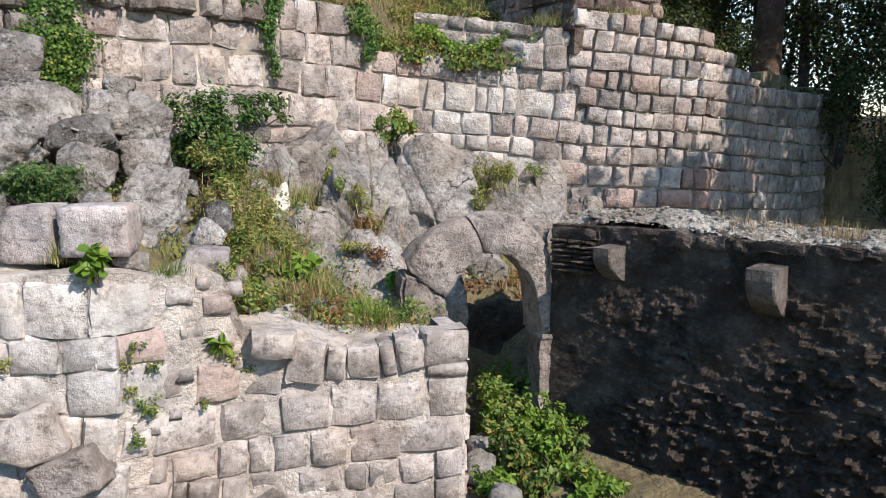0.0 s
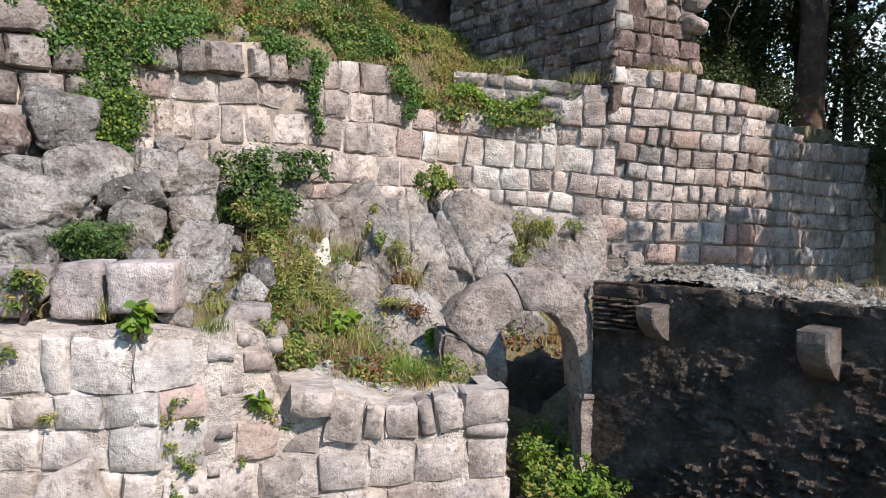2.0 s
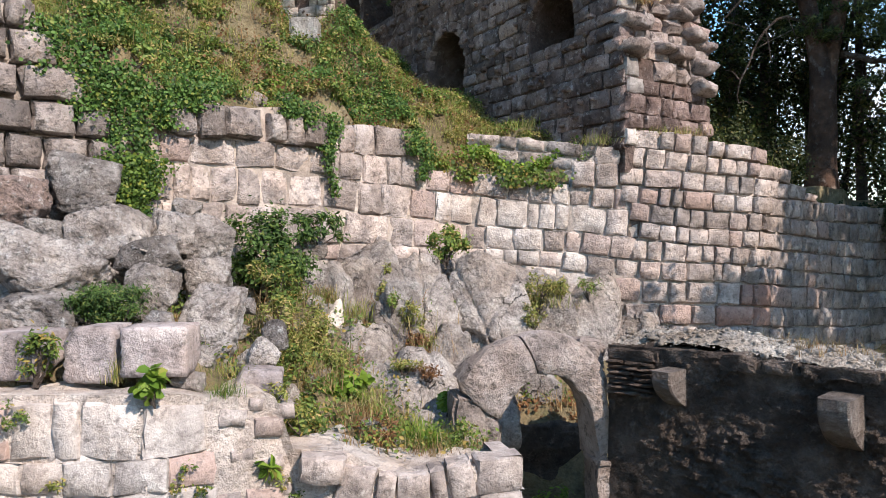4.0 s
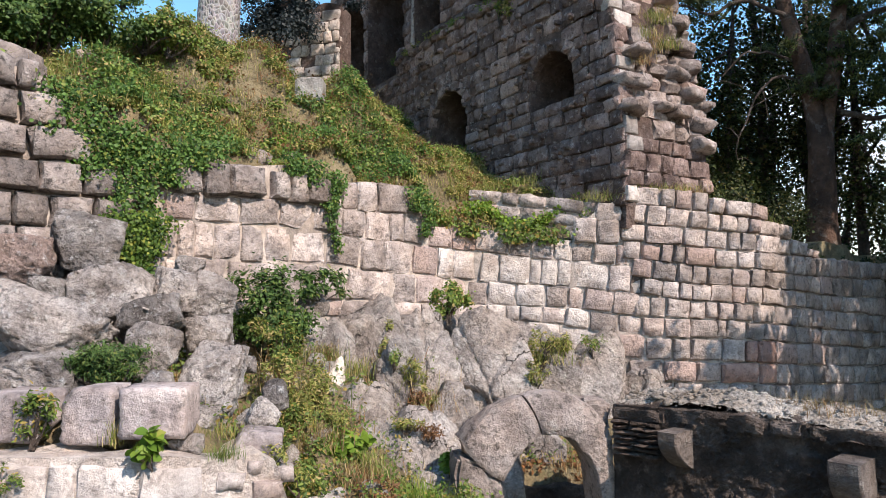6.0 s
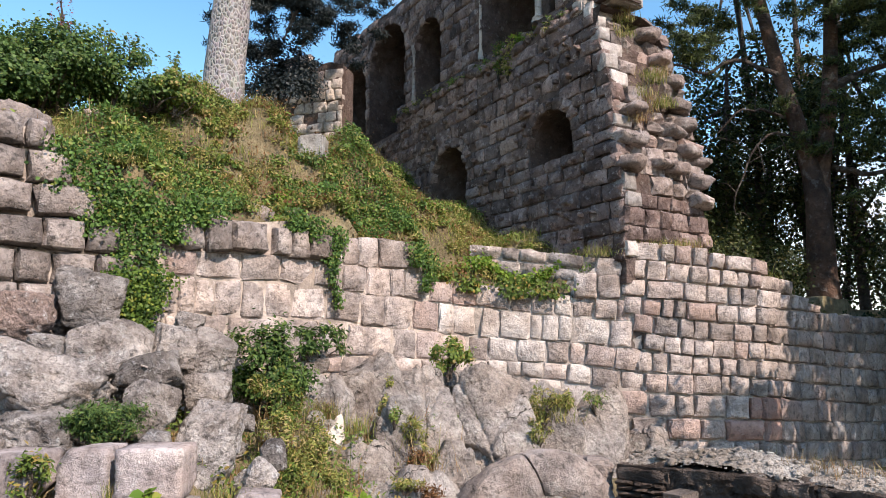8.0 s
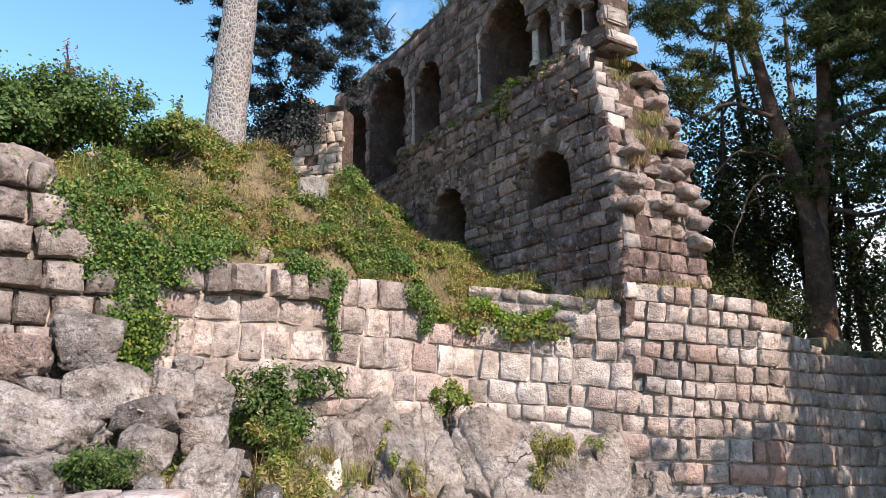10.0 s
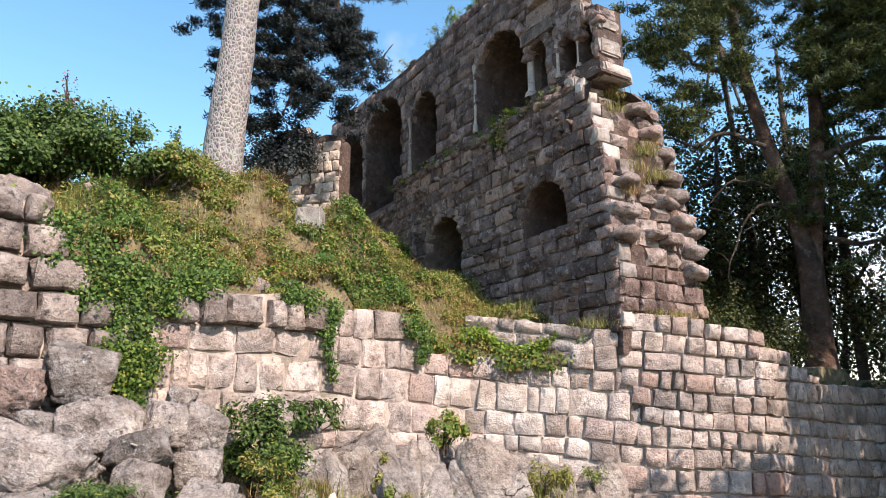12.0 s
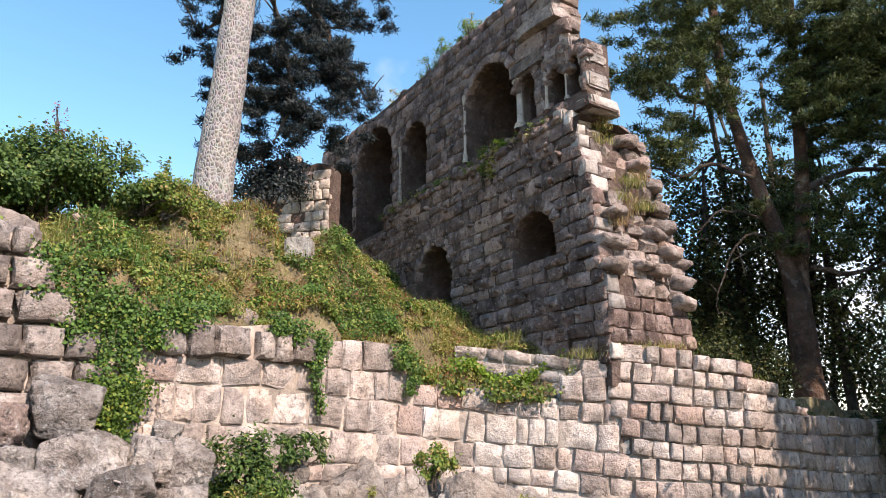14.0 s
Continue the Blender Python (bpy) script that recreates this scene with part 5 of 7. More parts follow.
while z < 8.95:
    h = pr_.uniform(0.2, 0.3)
    edge = float(np.interp(z, [4.9, 5.6, 6.5, 7.3, 7.9, 8.3, 8.65, 8.95], [1.8, 1.76, 1.8, 1.64, 1.68, 1.6, 1.48, 1.2]))
    back = end_u(z + h / 2)
    whole = z < 5.55
    j = random_joints(0.0 if row % 2 else -0.04, edge, 0.24 if whole else 0.22, 0.5, pr_)
    for v0, v1 in zip(j, j[1:]):
        first, last = v0 < 0.05, v1 > edge - 0.01
        if not whole and not first and pr_.rand() < 0.16:
            continue
        out = 0.04 if whole else pr_.uniform(-0.1, 0.12) if not first else 0.04
        gully = 0.2 * math.exp(-(((v0 + v1) / 2 - 0.75) / 0.3) ** 2) * smooth01((z - 6.2) / 1.0)
        lay(lambda s, k=back + gully: (END_PLAN.at(s)[0] - R_OUT * k, *END_PLAN.at(s)[1:]), end_core, B_QUOIN if first and pr_.rand() < 0.7 else B_PAL if (whole or first) else B_PALW, v0, v1 + (0.1 if last and pr_.rand() < 0.5 else 0), z, z, z + h, z + h + (pr_.uniform(-0.04, 0.04) if not whole else 0),
            max(out, 0.005) if out > 0 else 0.01, 0.016, pr_, depth=0.16 if whole or first else pr_.uniform(0.18, 0.34), tilt=1 if whole or first else 5)
    z += h
    row += 1
for i, (v, z, w, h) in enumerate(((1.62, 6.12, 0.46, 0.3), (1.6, 5.78, 0.44, 0.28), (1.5, 7.05, 0.5, 0.28), (1.36, 7.4, 0.44, 0.24), (1.42, 7.8, 0.42, 0.26), (1.45, 6.6, 0.46, 0.24), (1.25, 8.2, 0.44, 0.24), (0.2, 6.62, 0.5, 0.24), (0.75, 6.3, 0.4, 0.2), (0.3, 7.1, 0.44, 0.22), (1.1, 6.25, 0.4, 0.22), (1.15, 6.9, 0.36, 0.24), (0.15, 6.2, 0.46, 0.22), (1.1, 8.65, 0.4, 0.24), (1.7, 6.42, 0.36, 0.2))):
    ob = rock_mesh("jutting_stone", (w, 0.5, h), 700 + i, M_END, 3, 0.04, end_core, cuts=8)
    q = CORNER + R_DIR * v + R_OUT * (0.06 - end_u(z))
    ob.matrix_basis = pose(q.x, q.y, z, pr_.uniform(-6, 6), pr_.uniform(-8, 8), 42 + pr_.uniform(-12, 12))


def face_at(depth0):
    return lambda s, z, d=0.0: face_pt(s, z, depth0 + d)


# upper window: slender column, lintel blocks, and the pillar at the corner
def column(u, z0, z1, r, depth):
    prof = [(0, r * 1.9), (0.05, r * 1.9), (0.07, r * 1.5), (0.1, r * 1.7), (0.14, r * 1.1), (0.16, r), (0.8, r * 0.92), (0.82, r * 1.2), (0.84, r), (0.9, r * 1.5), (0.96, r * 2.0), (1.0, r * 2.0)]
    bm = bmesh.new()
    rings = []
    x, y, _ = face_pt(u, 0, depth)
    for k, rad in prof:
        rings.append([bm.verts.new((x + rad * math.cos(a), y + rad * math.sin(a), z0 + k * (z1 - z0))) for a in np.linspace(0, 2 * math.pi, 14, endpoint=False)])
    for p, q in zip(rings, rings[1:]):
        for k in range(14):
            bm.faces.new((p[k], p[(k + 1) % 14], q[(k + 1) % 14], q[k]))
    bm.faces.new(rings[-1])
    bmesh.ops.recalc_face_normals(bm, faces=bm.faces)
    return part("column", bm, M_COLUMN, palace, "pale slender window column with carved capital")


M_COLUMN = stone_mat("column_stone", (0.33, 0.29, 0.26), (0.44, 0.39, 0.35), (0.52, 0.47, 0.43), vary=0.05, bump=0.4)
column(2.18, 9.4, 10.42, 0.07, SETBACK + 0.08)
column(3.92, 9.3, 10.85, 0.032, SETBACK - 0.02)
column(6.74, 9.25, 10.7, 0.035, SETBACK - 0.02)
column(1.31, 9.4, 10.05, 0.032, SETBACK - 0.01)
column(0.81, 9.4, 9.95, 0.03, SETBACK + 0.02)
for i, (u0, u1, z0, z1, d0, d1) in enumerate(((1.36, 2.28, 10.43, 10.7, 0.08, 0.7), (1.3, 2.12, 10.71, 11.06, 0.1, 0.7), (0.86, 1.95, 11.08, 11.34, -0.02, 0.7), (0.9, 1.8, 11.36, 11.68, 0.1, 0.7),
                                            (0.72, 1.7, 11.7, 11.93, 0.06, 0.7), (0.85, 1.7, 11.95, 12.25, 0.1, 0.7),
                                            (0.18, 0.6, 8.98, 9.24, 0.14, 0.78), (0.3, 0.5, 9.25, 9.42, 0.2, 0.58), (0.25, 0.46, 9.43, 9.72, 0.15, 0.66), (0.31, 0.46, 9.73, 9.88, 0.2, 0.6), (0.26, 0.5, 9.89, 10.12, 0.16, 0.66), (0.3, 0.62, 10.13, 10.36, 0.17, 0.62),
                                            (0.6, 1.3, 10.36, 10.58, 0.13, 0.7), (0.72, 1.0, 8.92, 9.16, -0.03, 0.25), (1.34, 1.6, 9.42, 9.8, 0.14, 0.6), (1.34, 1.62, 9.82, 10.2, 0.13, 0.6))):
    hewn("pillar_block", palace, u0, u1, z0, z1, d0, d1, M_QUOIN if 6 <= i <= 11 and i % 2 == 0 or i == 13 else M_END, 30 + i, 0.03, face_at(0.0), worn=0.03)

# ---- plants ----
def unit(v):
    return v / (np.linalg.norm(v, axis=-1, keepdims=True) + 1e-9)


def leaf_quads(p, face, size, rnd, aspect=0.75, wild=0.7, droop=0.3):
    """A folded diamond leaf at every point p, turned roughly to face."""
    n = len(p)
    nrm = unit(face + rnd.normal(size=(n, 3)) * wild)
    t = rnd.normal(size=(n, 3)) + np.array([0, 0, -droop])
    t = unit(t - (t * nrm).sum(1, keepdims=True) * nrm)
    b = np.cross(nrm, t)
    s = (size * rnd.uniform(0.55, 1.25, n))[:, None]
    w = s * aspect * 0.5
    up1, up2 = p + t * s * 0.3 + nrm * s * 0.07, p + t * s * 0.68 + nrm * s * 0.05
    tip = p + t * s - nrm * s * 0.06
    v = np.stack([p, up1 + b * w, up2 + b * w * 0.8, tip, up2 - b * w * 0.8, up1 - b * w], 1)
    return v.reshape(-1, 3)


def quads(n):
    return np.arange(n * 4).reshape(n, 4)


def leaf_mesh(name, p, face, size, material, seed, parent=None, **kw):
    rnd = np.random.RandomState(seed)
    v = leaf_quads(np.asarray(p), np.asarray(face), size, rnd, **kw)
    n = len(v) // 6
    f = (np.arange(n)[:, None, None] * 6 + np.array([[0, 1, 2, 3], [0, 3, 4, 5]])).reshape(-1, 4)
    return from_arrays(name, v, f, material, parent)


def blades(p, length, width, rnd, lean=0.5, bend=0.4):
    """Grass blades: slim bent quads, two to a blade."""
    n = len(p)
    a = rnd.uniform(0, 2 * math.pi, n)
    out = np.stack([np.cos(a), np.sin(a), np.zeros(n)], 1)
    side = np.stack([-np.sin(a), np.cos(a), np.zeros(n)], 1)
    l = (length * rnd.uniform(0.5, 1.3, n))[:, None]
    k = (rnd.uniform(0.1, 1.0, n) * lean)[:, None]
    up = np.array([0, 0, 1.0])
    m = p + up * l * 0.55 + out * l * k * 0.35
    t = p + up * l * (1 - 0.35 * k * bend * 2) + out * l * k * (0.7 + bend)
    w = width * 0.5
    v = np.stack([p - side * w, p + side * w, m + side * w * 0.8, m - side * w * 0.8, m - side * w * 0.8, m + side * w * 0.8, t + side * w * 0.15, t - side * w * 0.15], 1)
    return v.reshape(-1, 3)


def tube(bm, pts, radii, sides=8, wob=0.0, seed=0):
    rings = []
    for i, (p, r) in enumerate(zip(pts, radii)):
        p = Vector(p)
        d = (Vector(pts[min(i + 1, len(pts) - 1)]) - Vector(pts[max(i - 1, 0)])).normalized()
        a = d.orthogonal().normalized() if abs(d.z) < 0.9 else Vector((1, 0, 0)).cross(d).normalized()
        b = d.cross(a)
        ring = []
        for k in range(sides):
            t = 2 * math.pi * k / sides
            rr_ = r * (1 + wob * noise.noise(Vector((math.cos(t) * 2 + seed, math.sin(t) * 2, i * 0.7))))
            ring.append(bm.verts.new(p + a * math.cos(t) * rr_ + b * math.sin(t) * rr_))
        rings.append(ring)
    for p, q in zip(rings, rings[1:]):
        for k in range(sides):
            bm.faces.new((p[k], p[(k + 1) % sides], q[(k + 1) % sides], q[k]))
    bm.faces.new(rings[-1])


def curve_pts(pts, n):
    """Points along a smooth line through the given ones."""
    pts = np.array(pts, float)
    t = np.linspace(0, len(pts) - 1, n)
    out = []
    for x in t:
        i = min(int(x), len(pts) - 2)
        f = x - i
        p0, p1, p2, p3 = pts[max(i - 1, 0)], pts[i], pts[i + 1], pts[min(i + 2, len(pts) - 1)]
        out.append(0.5 * (2 * p1 + (p2 - p0) * f + (2 * p0 - 5 * p1 + 4 * p2 - p3) * f * f + (3 * p1 - p0 - 3 * p2 + p3) * f ** 3))
    return np.array(out)


def shrub(name, label, c, r, count, size, material, seed, category="shrub", clumps=22, aspect=0.75, stems=10, group="", wild=0.8):
    """A bush: stems from its foot, leaves in uneven clumps with gaps."""
    rnd = np.random.RandomState(seed)
    c, r = np.array(c, float), np.array(r, float)
    thing = tagged(new(name), label, category, group)
    foot = c - np.array([0, 0, r[2]])
    d = unit(rnd.normal(size=(clumps, 3)))
    d[:, 2] = d[:, 2] * 0.8 + 0.15
    cc = c + d * r * rnd.uniform(0.35, 1.0, (clumps, 1))
    pick = rnd.randint(clumps, size=count)
    p = cc[pick] + rnd.normal(size=(count, 3)) * r * 0.13
    leaf_mesh("foliage", p, unit(p - c) + np.array([0.2, -0.3, 0.6]), size, material, seed + 1, thing, aspect=aspect, wild=wild)
    if stems:
        bm = bmesh.new()
        for q in cc[:stems]:
            mid = (foot + q) / 2 + rnd.normal(size=3) * r * 0.12
            tube(bm, curve_pts([foot + rnd.normal(size=3) * r * 0.08, mid, q], 6), np.linspace(0.012, 0.004, 6) * (r.max() / 0.5 + 0.4), 5)
        tagged(part("stem", bm, M_BARK, thing), kind="stuff")
    return thing


def tuft(label, c, spread, count, length, width, material, seed, lean=0.6, group="grass tufts", name="grass_tuft", up=None):
    rnd = np.random.RandomState(seed)
    p = np.array(c) + rnd.normal(size=(count, 3)) * np.array([spread[0], spread[1], 0.01])
    v = blades(p, length, width, rnd, lean)
    ob = from_arrays(name, v, quads(len(v) // 4), material)
    return tagged(ob, label, "grass", group, "stuff")


M_HILL = leaf_mat("hill_weed_leaf", (0.05, 0.1, 0.02), (0.21, 0.29, 0.06), (0.32, 0.25, 0.09), 0.15)
M_OLIVE = leaf_mat("olive_weed_leaf", (0.1, 0.125, 0.028), (0.31, 0.32, 0.085), (0.4, 0.3, 0.12), 0.2)
M_RUST = leaf_mat("withered_leaf", (0.12, 0.06, 0.03), (0.28, 0.14, 0.06))
M_VINE = leaf_mat("vine_leaf", (0.02, 0.06, 0.012), (0.13, 0.21, 0.035), (0.26, 0.28, 0.05), 0.06)
# ---- growth on the slope behind the curtain wall ----
rg = np.random.RandomState(31)


def on_hill(n, box, keep=None):
    out = []
    while len(out) < n:
        x, y = rg.uniform(box[0], box[1]), rg.uniform(box[2], box[3])
        if behind(MAIN, x, y) > 0.3 and (keep is None or keep(x, y)):
            d = Vector((x, y)) - CORNER
            if d.dot(F_OUT) < 0.05 and d.dot(F_DIR) > -0.1 and d.dot(F_OUT) > -1.5:
                continue
            out.append((x, y, ground_z(x, y)))
    return np.array(out)


def front_of_palace(x, y):
    d = Vector((x, y)) - CORNER
    return d.dot(F_OUT) > 0.05 or d.dot(R_OUT) > 0.05


hill_pts = on_hill(4200, (-6.5, 5.0, 5.8, 13.5), front_of_palace)
dry = np.repeat(hill_pts[:800], 9, 0) + rg.normal(size=(7200, 3)) * [0.07, 0.07, 0.01]
tagged(from_arrays("dry_grass", blades(dry, 0.18, 0.007, rg, 1.3), quads(14400), M_DRY), "dry yellow grass on the slope", "grass", kind="stuff")
green = np.repeat(hill_pts[1500:], 8, 0) + rg.normal(size=(21600, 3)) * [0.07, 0.07, 0.01]
tagged(from_arrays("grass", blades(green, 0.2, 0.008, rg, 1.2), quads(43200), M_GRASS), "green and yellowing grass on the slope", "grass", kind="stuff")


def hill_clumps(name, label, material, seed, n, rad, per, leaf, aspect, band, box=(-6.2, 3.0, 6.0, 15.5)):
    """Low mounds of weeds scattered over the slope where a broad noise lies within the band."""
    rnd = np.random.RandomState(seed)
    c = on_hill(n, box, lambda x, y: front_of_palace(x, y) and band[0] < noise.noise(Vector((x * 1.1, y * 1.1, 3.7))) < band[1])
    r = rnd.uniform(rad[0], rad[1], n)
    d = unit(rnd.normal(size=(n * per, 3)) + [0, 0, 0.5])
    d[:, 2] = np.abs(d[:, 2])
    rr_ = np.repeat(r, per)[:, None]
    p = np.repeat(c, per, 0) + d * rr_ * rnd.uniform(0.3, 1.1, (n * per, 1)) * [1, 1, 0.85] + rnd.normal(size=(n * per, 3)) * 0.02
    return tagged(leaf_mesh(name, p, d + [0.1, -0.2, 0.4], leaf, material, seed + 1, wild=0.8, aspect=aspect), label, "weeds", kind="stuff")


hill_clumps("weeds", "fresh green weeds in mounds on the slope", M_HILL, 401, 560, (0.09, 0.24), 170, 0.052, 0.6, (-0.25, 2.0))
hill_clumps("weeds", "olive and straw-coloured weeds on the slope", M_OLIVE, 403, 950, (0.08, 0.22), 150, 0.05, 0.35, (-2.0, 2.0))
hill_clumps("weeds", "pale yellow-green weeds on the slope", M_BRIGHT, 405, 150, (0.08, 0.18), 120, 0.05, 0.55, (0.1, 2.0))
hill_clumps("weeds", "dark green weeds on the slope", M_BUSH, 407, 140, (0.08, 0.2), 140, 0.055, 0.6, (-0.1, 0.3))
rust = on_hill(170, (-3.8, -0.2, 8.6, 12.2))
rp = np.repeat(rust, 30, 0) + rg.normal(size=(5100, 3)) * [0.12, 0.12, 0.06] + [0, 0, 0.1]
tagged(leaf_mesh("withered_weeds", rp, np.tile([0.1, -0.4, 0.9], (len(rp), 1)), 0.045, M_RUST, 42), "withered reddish-brown weeds", "weeds", kind="stuff")


def ivy_on_hill(name, seed, blobs, count, size, label, material=None, lift=0.06):
    rnd = np.random.RandomState(seed)
    p = []
    while len(p) < count:
        b = blobs[rnd.randint(len(blobs))]
        x, y = b[0] + rnd.normal() * b[2], b[1] + rnd.normal() * b[3]
        if behind(MAIN, x, y) > 0.2:
            p.append((x, y, ground_z(x, y) + lift + abs(rnd.normal()) * 0.07 + 0.16 * max(0.0, noise.noise(Vector((x * 3.2, y * 3.2, 9.0))))))
    p = np.array(p)
    thing = tagged(new(name), label, "ivy")
    leaf_mesh("foliage", p, np.tile([0.25, -0.6, 0.6], (count, 1)), size, material or M_IVY, seed + 1, thing, aspect=0.85, wild=0.8)
    return thing


def ivy_on_wall(name, seed, plan, strands, count, size, label, material=None, parent=None, out=0.07):
    """Strands hanging down a wall's face: (s, top, bottom, half width)."""
    rnd = np.random.RandomState(seed)
    p, f = [], []
    for i in range(count):
        s, zt, zb, w = strands[rnd.randint(len(strands))]
        k = rnd.rand() ** 0.8
        zz = zt + (zb - zt) * k
        ss = s + rnd.normal() * w * (1 - 0.5 * k) + 0.05 * math.sin(zz * 7 + s)
        q, d, n = plan.at(ss)
        o = out + abs(rnd.normal()) * 0.06
        p.append((q.x + n.x * o, q.y + n.y * o, zz))
        f.append((n.x, n.y, 0.25))
    thing = parent or tagged(new(name), label, "ivy")
    leaf_mesh("foliage", p, f, size, material or M_IVY, seed + 1, thing, aspect=0.85, wild=0.75, droop=0.9)
    bm = bmesh.new()
    for s, zt, zb, w in strands:
        for k in range(3):
            pts = []
            for j in range(8):
                q, d, n = plan.at(s + w * (k - 1) * 0.7 + 0.04 * math.sin(j * 1.3 + k + s * 5))
                pts.append((q.x + n.x * out, q.y + n.y * out, zt + (zb - zt) * j / 7))
            tube(bm, pts, np.linspace(0.009, 0.003, 8), 5)
    tagged(part("stem", bm, M_BARK, thing), kind="stuff")
    return thing


ivy = ivy_on_hill("ivy", 51, [(-4.3, 7.6, 0.28, 0.25), (-3.9, 8.1, 0.35, 0.3), (-4.4, 8.2, 0.3, 0.3), (-3.5, 8.2, 0.2, 0.2), (-4.1, 7.2, 0.2, 0.15)], 13500, 0.038, "dense green ivy spilling over the slope and wall")
ivy_on_wall("ivy", 53, MAIN, [(2.45, 5.15, 4.2, 0.12), (2.75, 5.0, 3.95, 0.1), (2.2, 5.3, 4.5, 0.12), (3.05, 4.95, 4.55, 0.14), (2.6, 5.2, 4.7, 0.25), (3.3, 5.1, 4.75, 0.2), (1.9, 5.5, 4.9, 0.12)], 8000, 0.038, "", parent=ivy)
ivy2 = ivy_on_hill("ivy", 55, [(-2.1, 9.9, 0.2, 0.3), (-1.75, 10.2, 0.2, 0.25), (-1.4, 10.4, 0.18, 0.18), (-2.2, 10.5, 0.15, 0.3), (-2.3, 9.4, 0.25, 0.2), (-1.2, 10.35, 0.15, 0.12)], 10500, 0.039, "dark green ivy ridge trailing down to the wall's edge", lift=0.1)
ivy_on_wall("ivy", 57, MAIN, [(5.15, 4.95, 3.95, 0.05), (4.75, 5.1, 4.75, 0.16), (5.1, 5.0, 4.5, 0.1), (4.5, 5.15, 4.85, 0.1), (6.75, 4.8, 4.25, 0.09), (6.55, 4.95, 4.6, 0.12)], 3400, 0.037, "", parent=ivy2)
ledge = ivy_on_hill("bramble", 59, [(-0.1, 11.0, 0.2, 0.1), (0.5, 11.0, 0.25, 0.1), (0.95, 11.05, 0.2, 0.1), (0.3, 11.05, 0.4, 0.12)], 4200, 0.055, "bright green bramble along the low part of the wall", M_BRIGHT, 0.12)
ivy_on_wall("bramble", 60, MAIN, [(8.2, 4.5, 4.2, 0.2), (8.7, 4.45, 4.2, 0.2), (7.5, 4.55, 4.3, 0.25)], 600, 0.06, "", M_SHRUB, ledge)
vine = ivy_on_wall("wild_vine", 61, MAIN, [(2.6, 4.25, 3.75, 0.13), (2.8, 4.2, 3.8, 0.13), (2.45, 4.2, 3.8, 0.1), (2.68, 4.1, 3.58, 0.14)], 4600, 0.036, "yellow-green broad-leaved vine in the wall's corner", M_VINE, out=0.2)

# ---- shrubs ----
shrub("shrub", "dense dark green bush on the crest of the slope", (-5.5, 7.85, 6.78), (0.82, 0.55, 0.62), 17000, 0.046, M_BUSH, 71, clumps=70, stems=14)
shrub("shrub", "dark green bush behind the old wall", (-6.3, 7.6, 6.95), (0.8, 0.6, 0.72), 11000, 0.046, M_BUSH, 72, clumps=40, stems=10)
shrub("shrub", "loose twiggy bush on the crest", (-4.55, 8.6, 6.8), (0.5, 0.4, 0.26), 900, 0.05, M_BUSH, 73, clumps=26, stems=14)
shrub("shrub", "low leafy bush along the crest", (-4.85, 8.15, 6.8), (0.55, 0.35, 0.5), 5200, 0.046, M_BUSH, 1073, clumps=34, stems=10)
shrub("shrub", "low leafy bush along the crest", (-4.3, 8.7, 6.86), (0.45, 0.35, 0.34), 2600, 0.046, M_HILL, 1074, clumps=26, stems=10)
shrub("shrub", "dark green bush at the head of the old wall", (-5.75, 7.2, 6.35), (0.6, 0.35, 0.45), 4200, 0.055, M_BUSH, 1075, clumps=34, stems=10)
shrub("fern_bush", "green leafy bush at the foot of the curtain wall", (-2.5, 7.5, 3.2), (0.54, 0.36, 0.52), 5200, 0.055, M_BUSH, 74, clumps=26, aspect=0.5)
shrub("fern_bush", "small green fern at the wall's foot", (-2.05, 7.95, 3.5), (0.3, 0.22, 0.24), 800, 0.07, M_BUSH, 75, clumps=12, aspect=0.35)
shrub("shrub", "small round green shrub growing from the wall", (-0.66, 9.3, 3.36), (0.3, 0.22, 0.3), 2000, 0.046, M_HILL, 76, clumps=18)
shrub("shrub", "dark green heathery shrub between the boulders", (-2.98, 5.22, 2.84), (0.44, 0.22, 0.19), 4200, 0.036, M_BUSH, 77, clumps=36, aspect=0.3)
shrub("shrub", "small grey-green bush beside the hewn blocks", (-3.12, 4.55, 2.55), (0.17, 0.14, 0.2), 650, 0.045, M_SHRUB, 78, clumps=14, aspect=0.35)
shrub("herb", "bright green leafy herb in the mortar", (-2.22, 4.4, 2.4), (0.11, 0.05, 0.13), 90, 0.075, M_BRIGHT, 79, "herb", 8, 0.95, 4)
shrub("herb", "bright green broad-leaved herb on the slope", (-1.42, 6.4, 1.98), (0.22, 0.16, 0.2), 260, 0.09, M_BRIGHT, 80, "herb", 12, 0.95, 6)
shrub("herb", "bright green herb beside the arch", (-0.46, 6.75, 1.82), (0.1, 0.1, 0.15), 110, 0.08, M_BRIGHT, 81, "herb", 8, 0.6, 4)
shrub("herb", "grey-green thistle rosette in the wall", (-1.62, 4.85, 1.74), (0.09, 0.03, 0.06), 30, 0.1, M_BRIGHT, 82, "herb", 5, 0.5, 0)
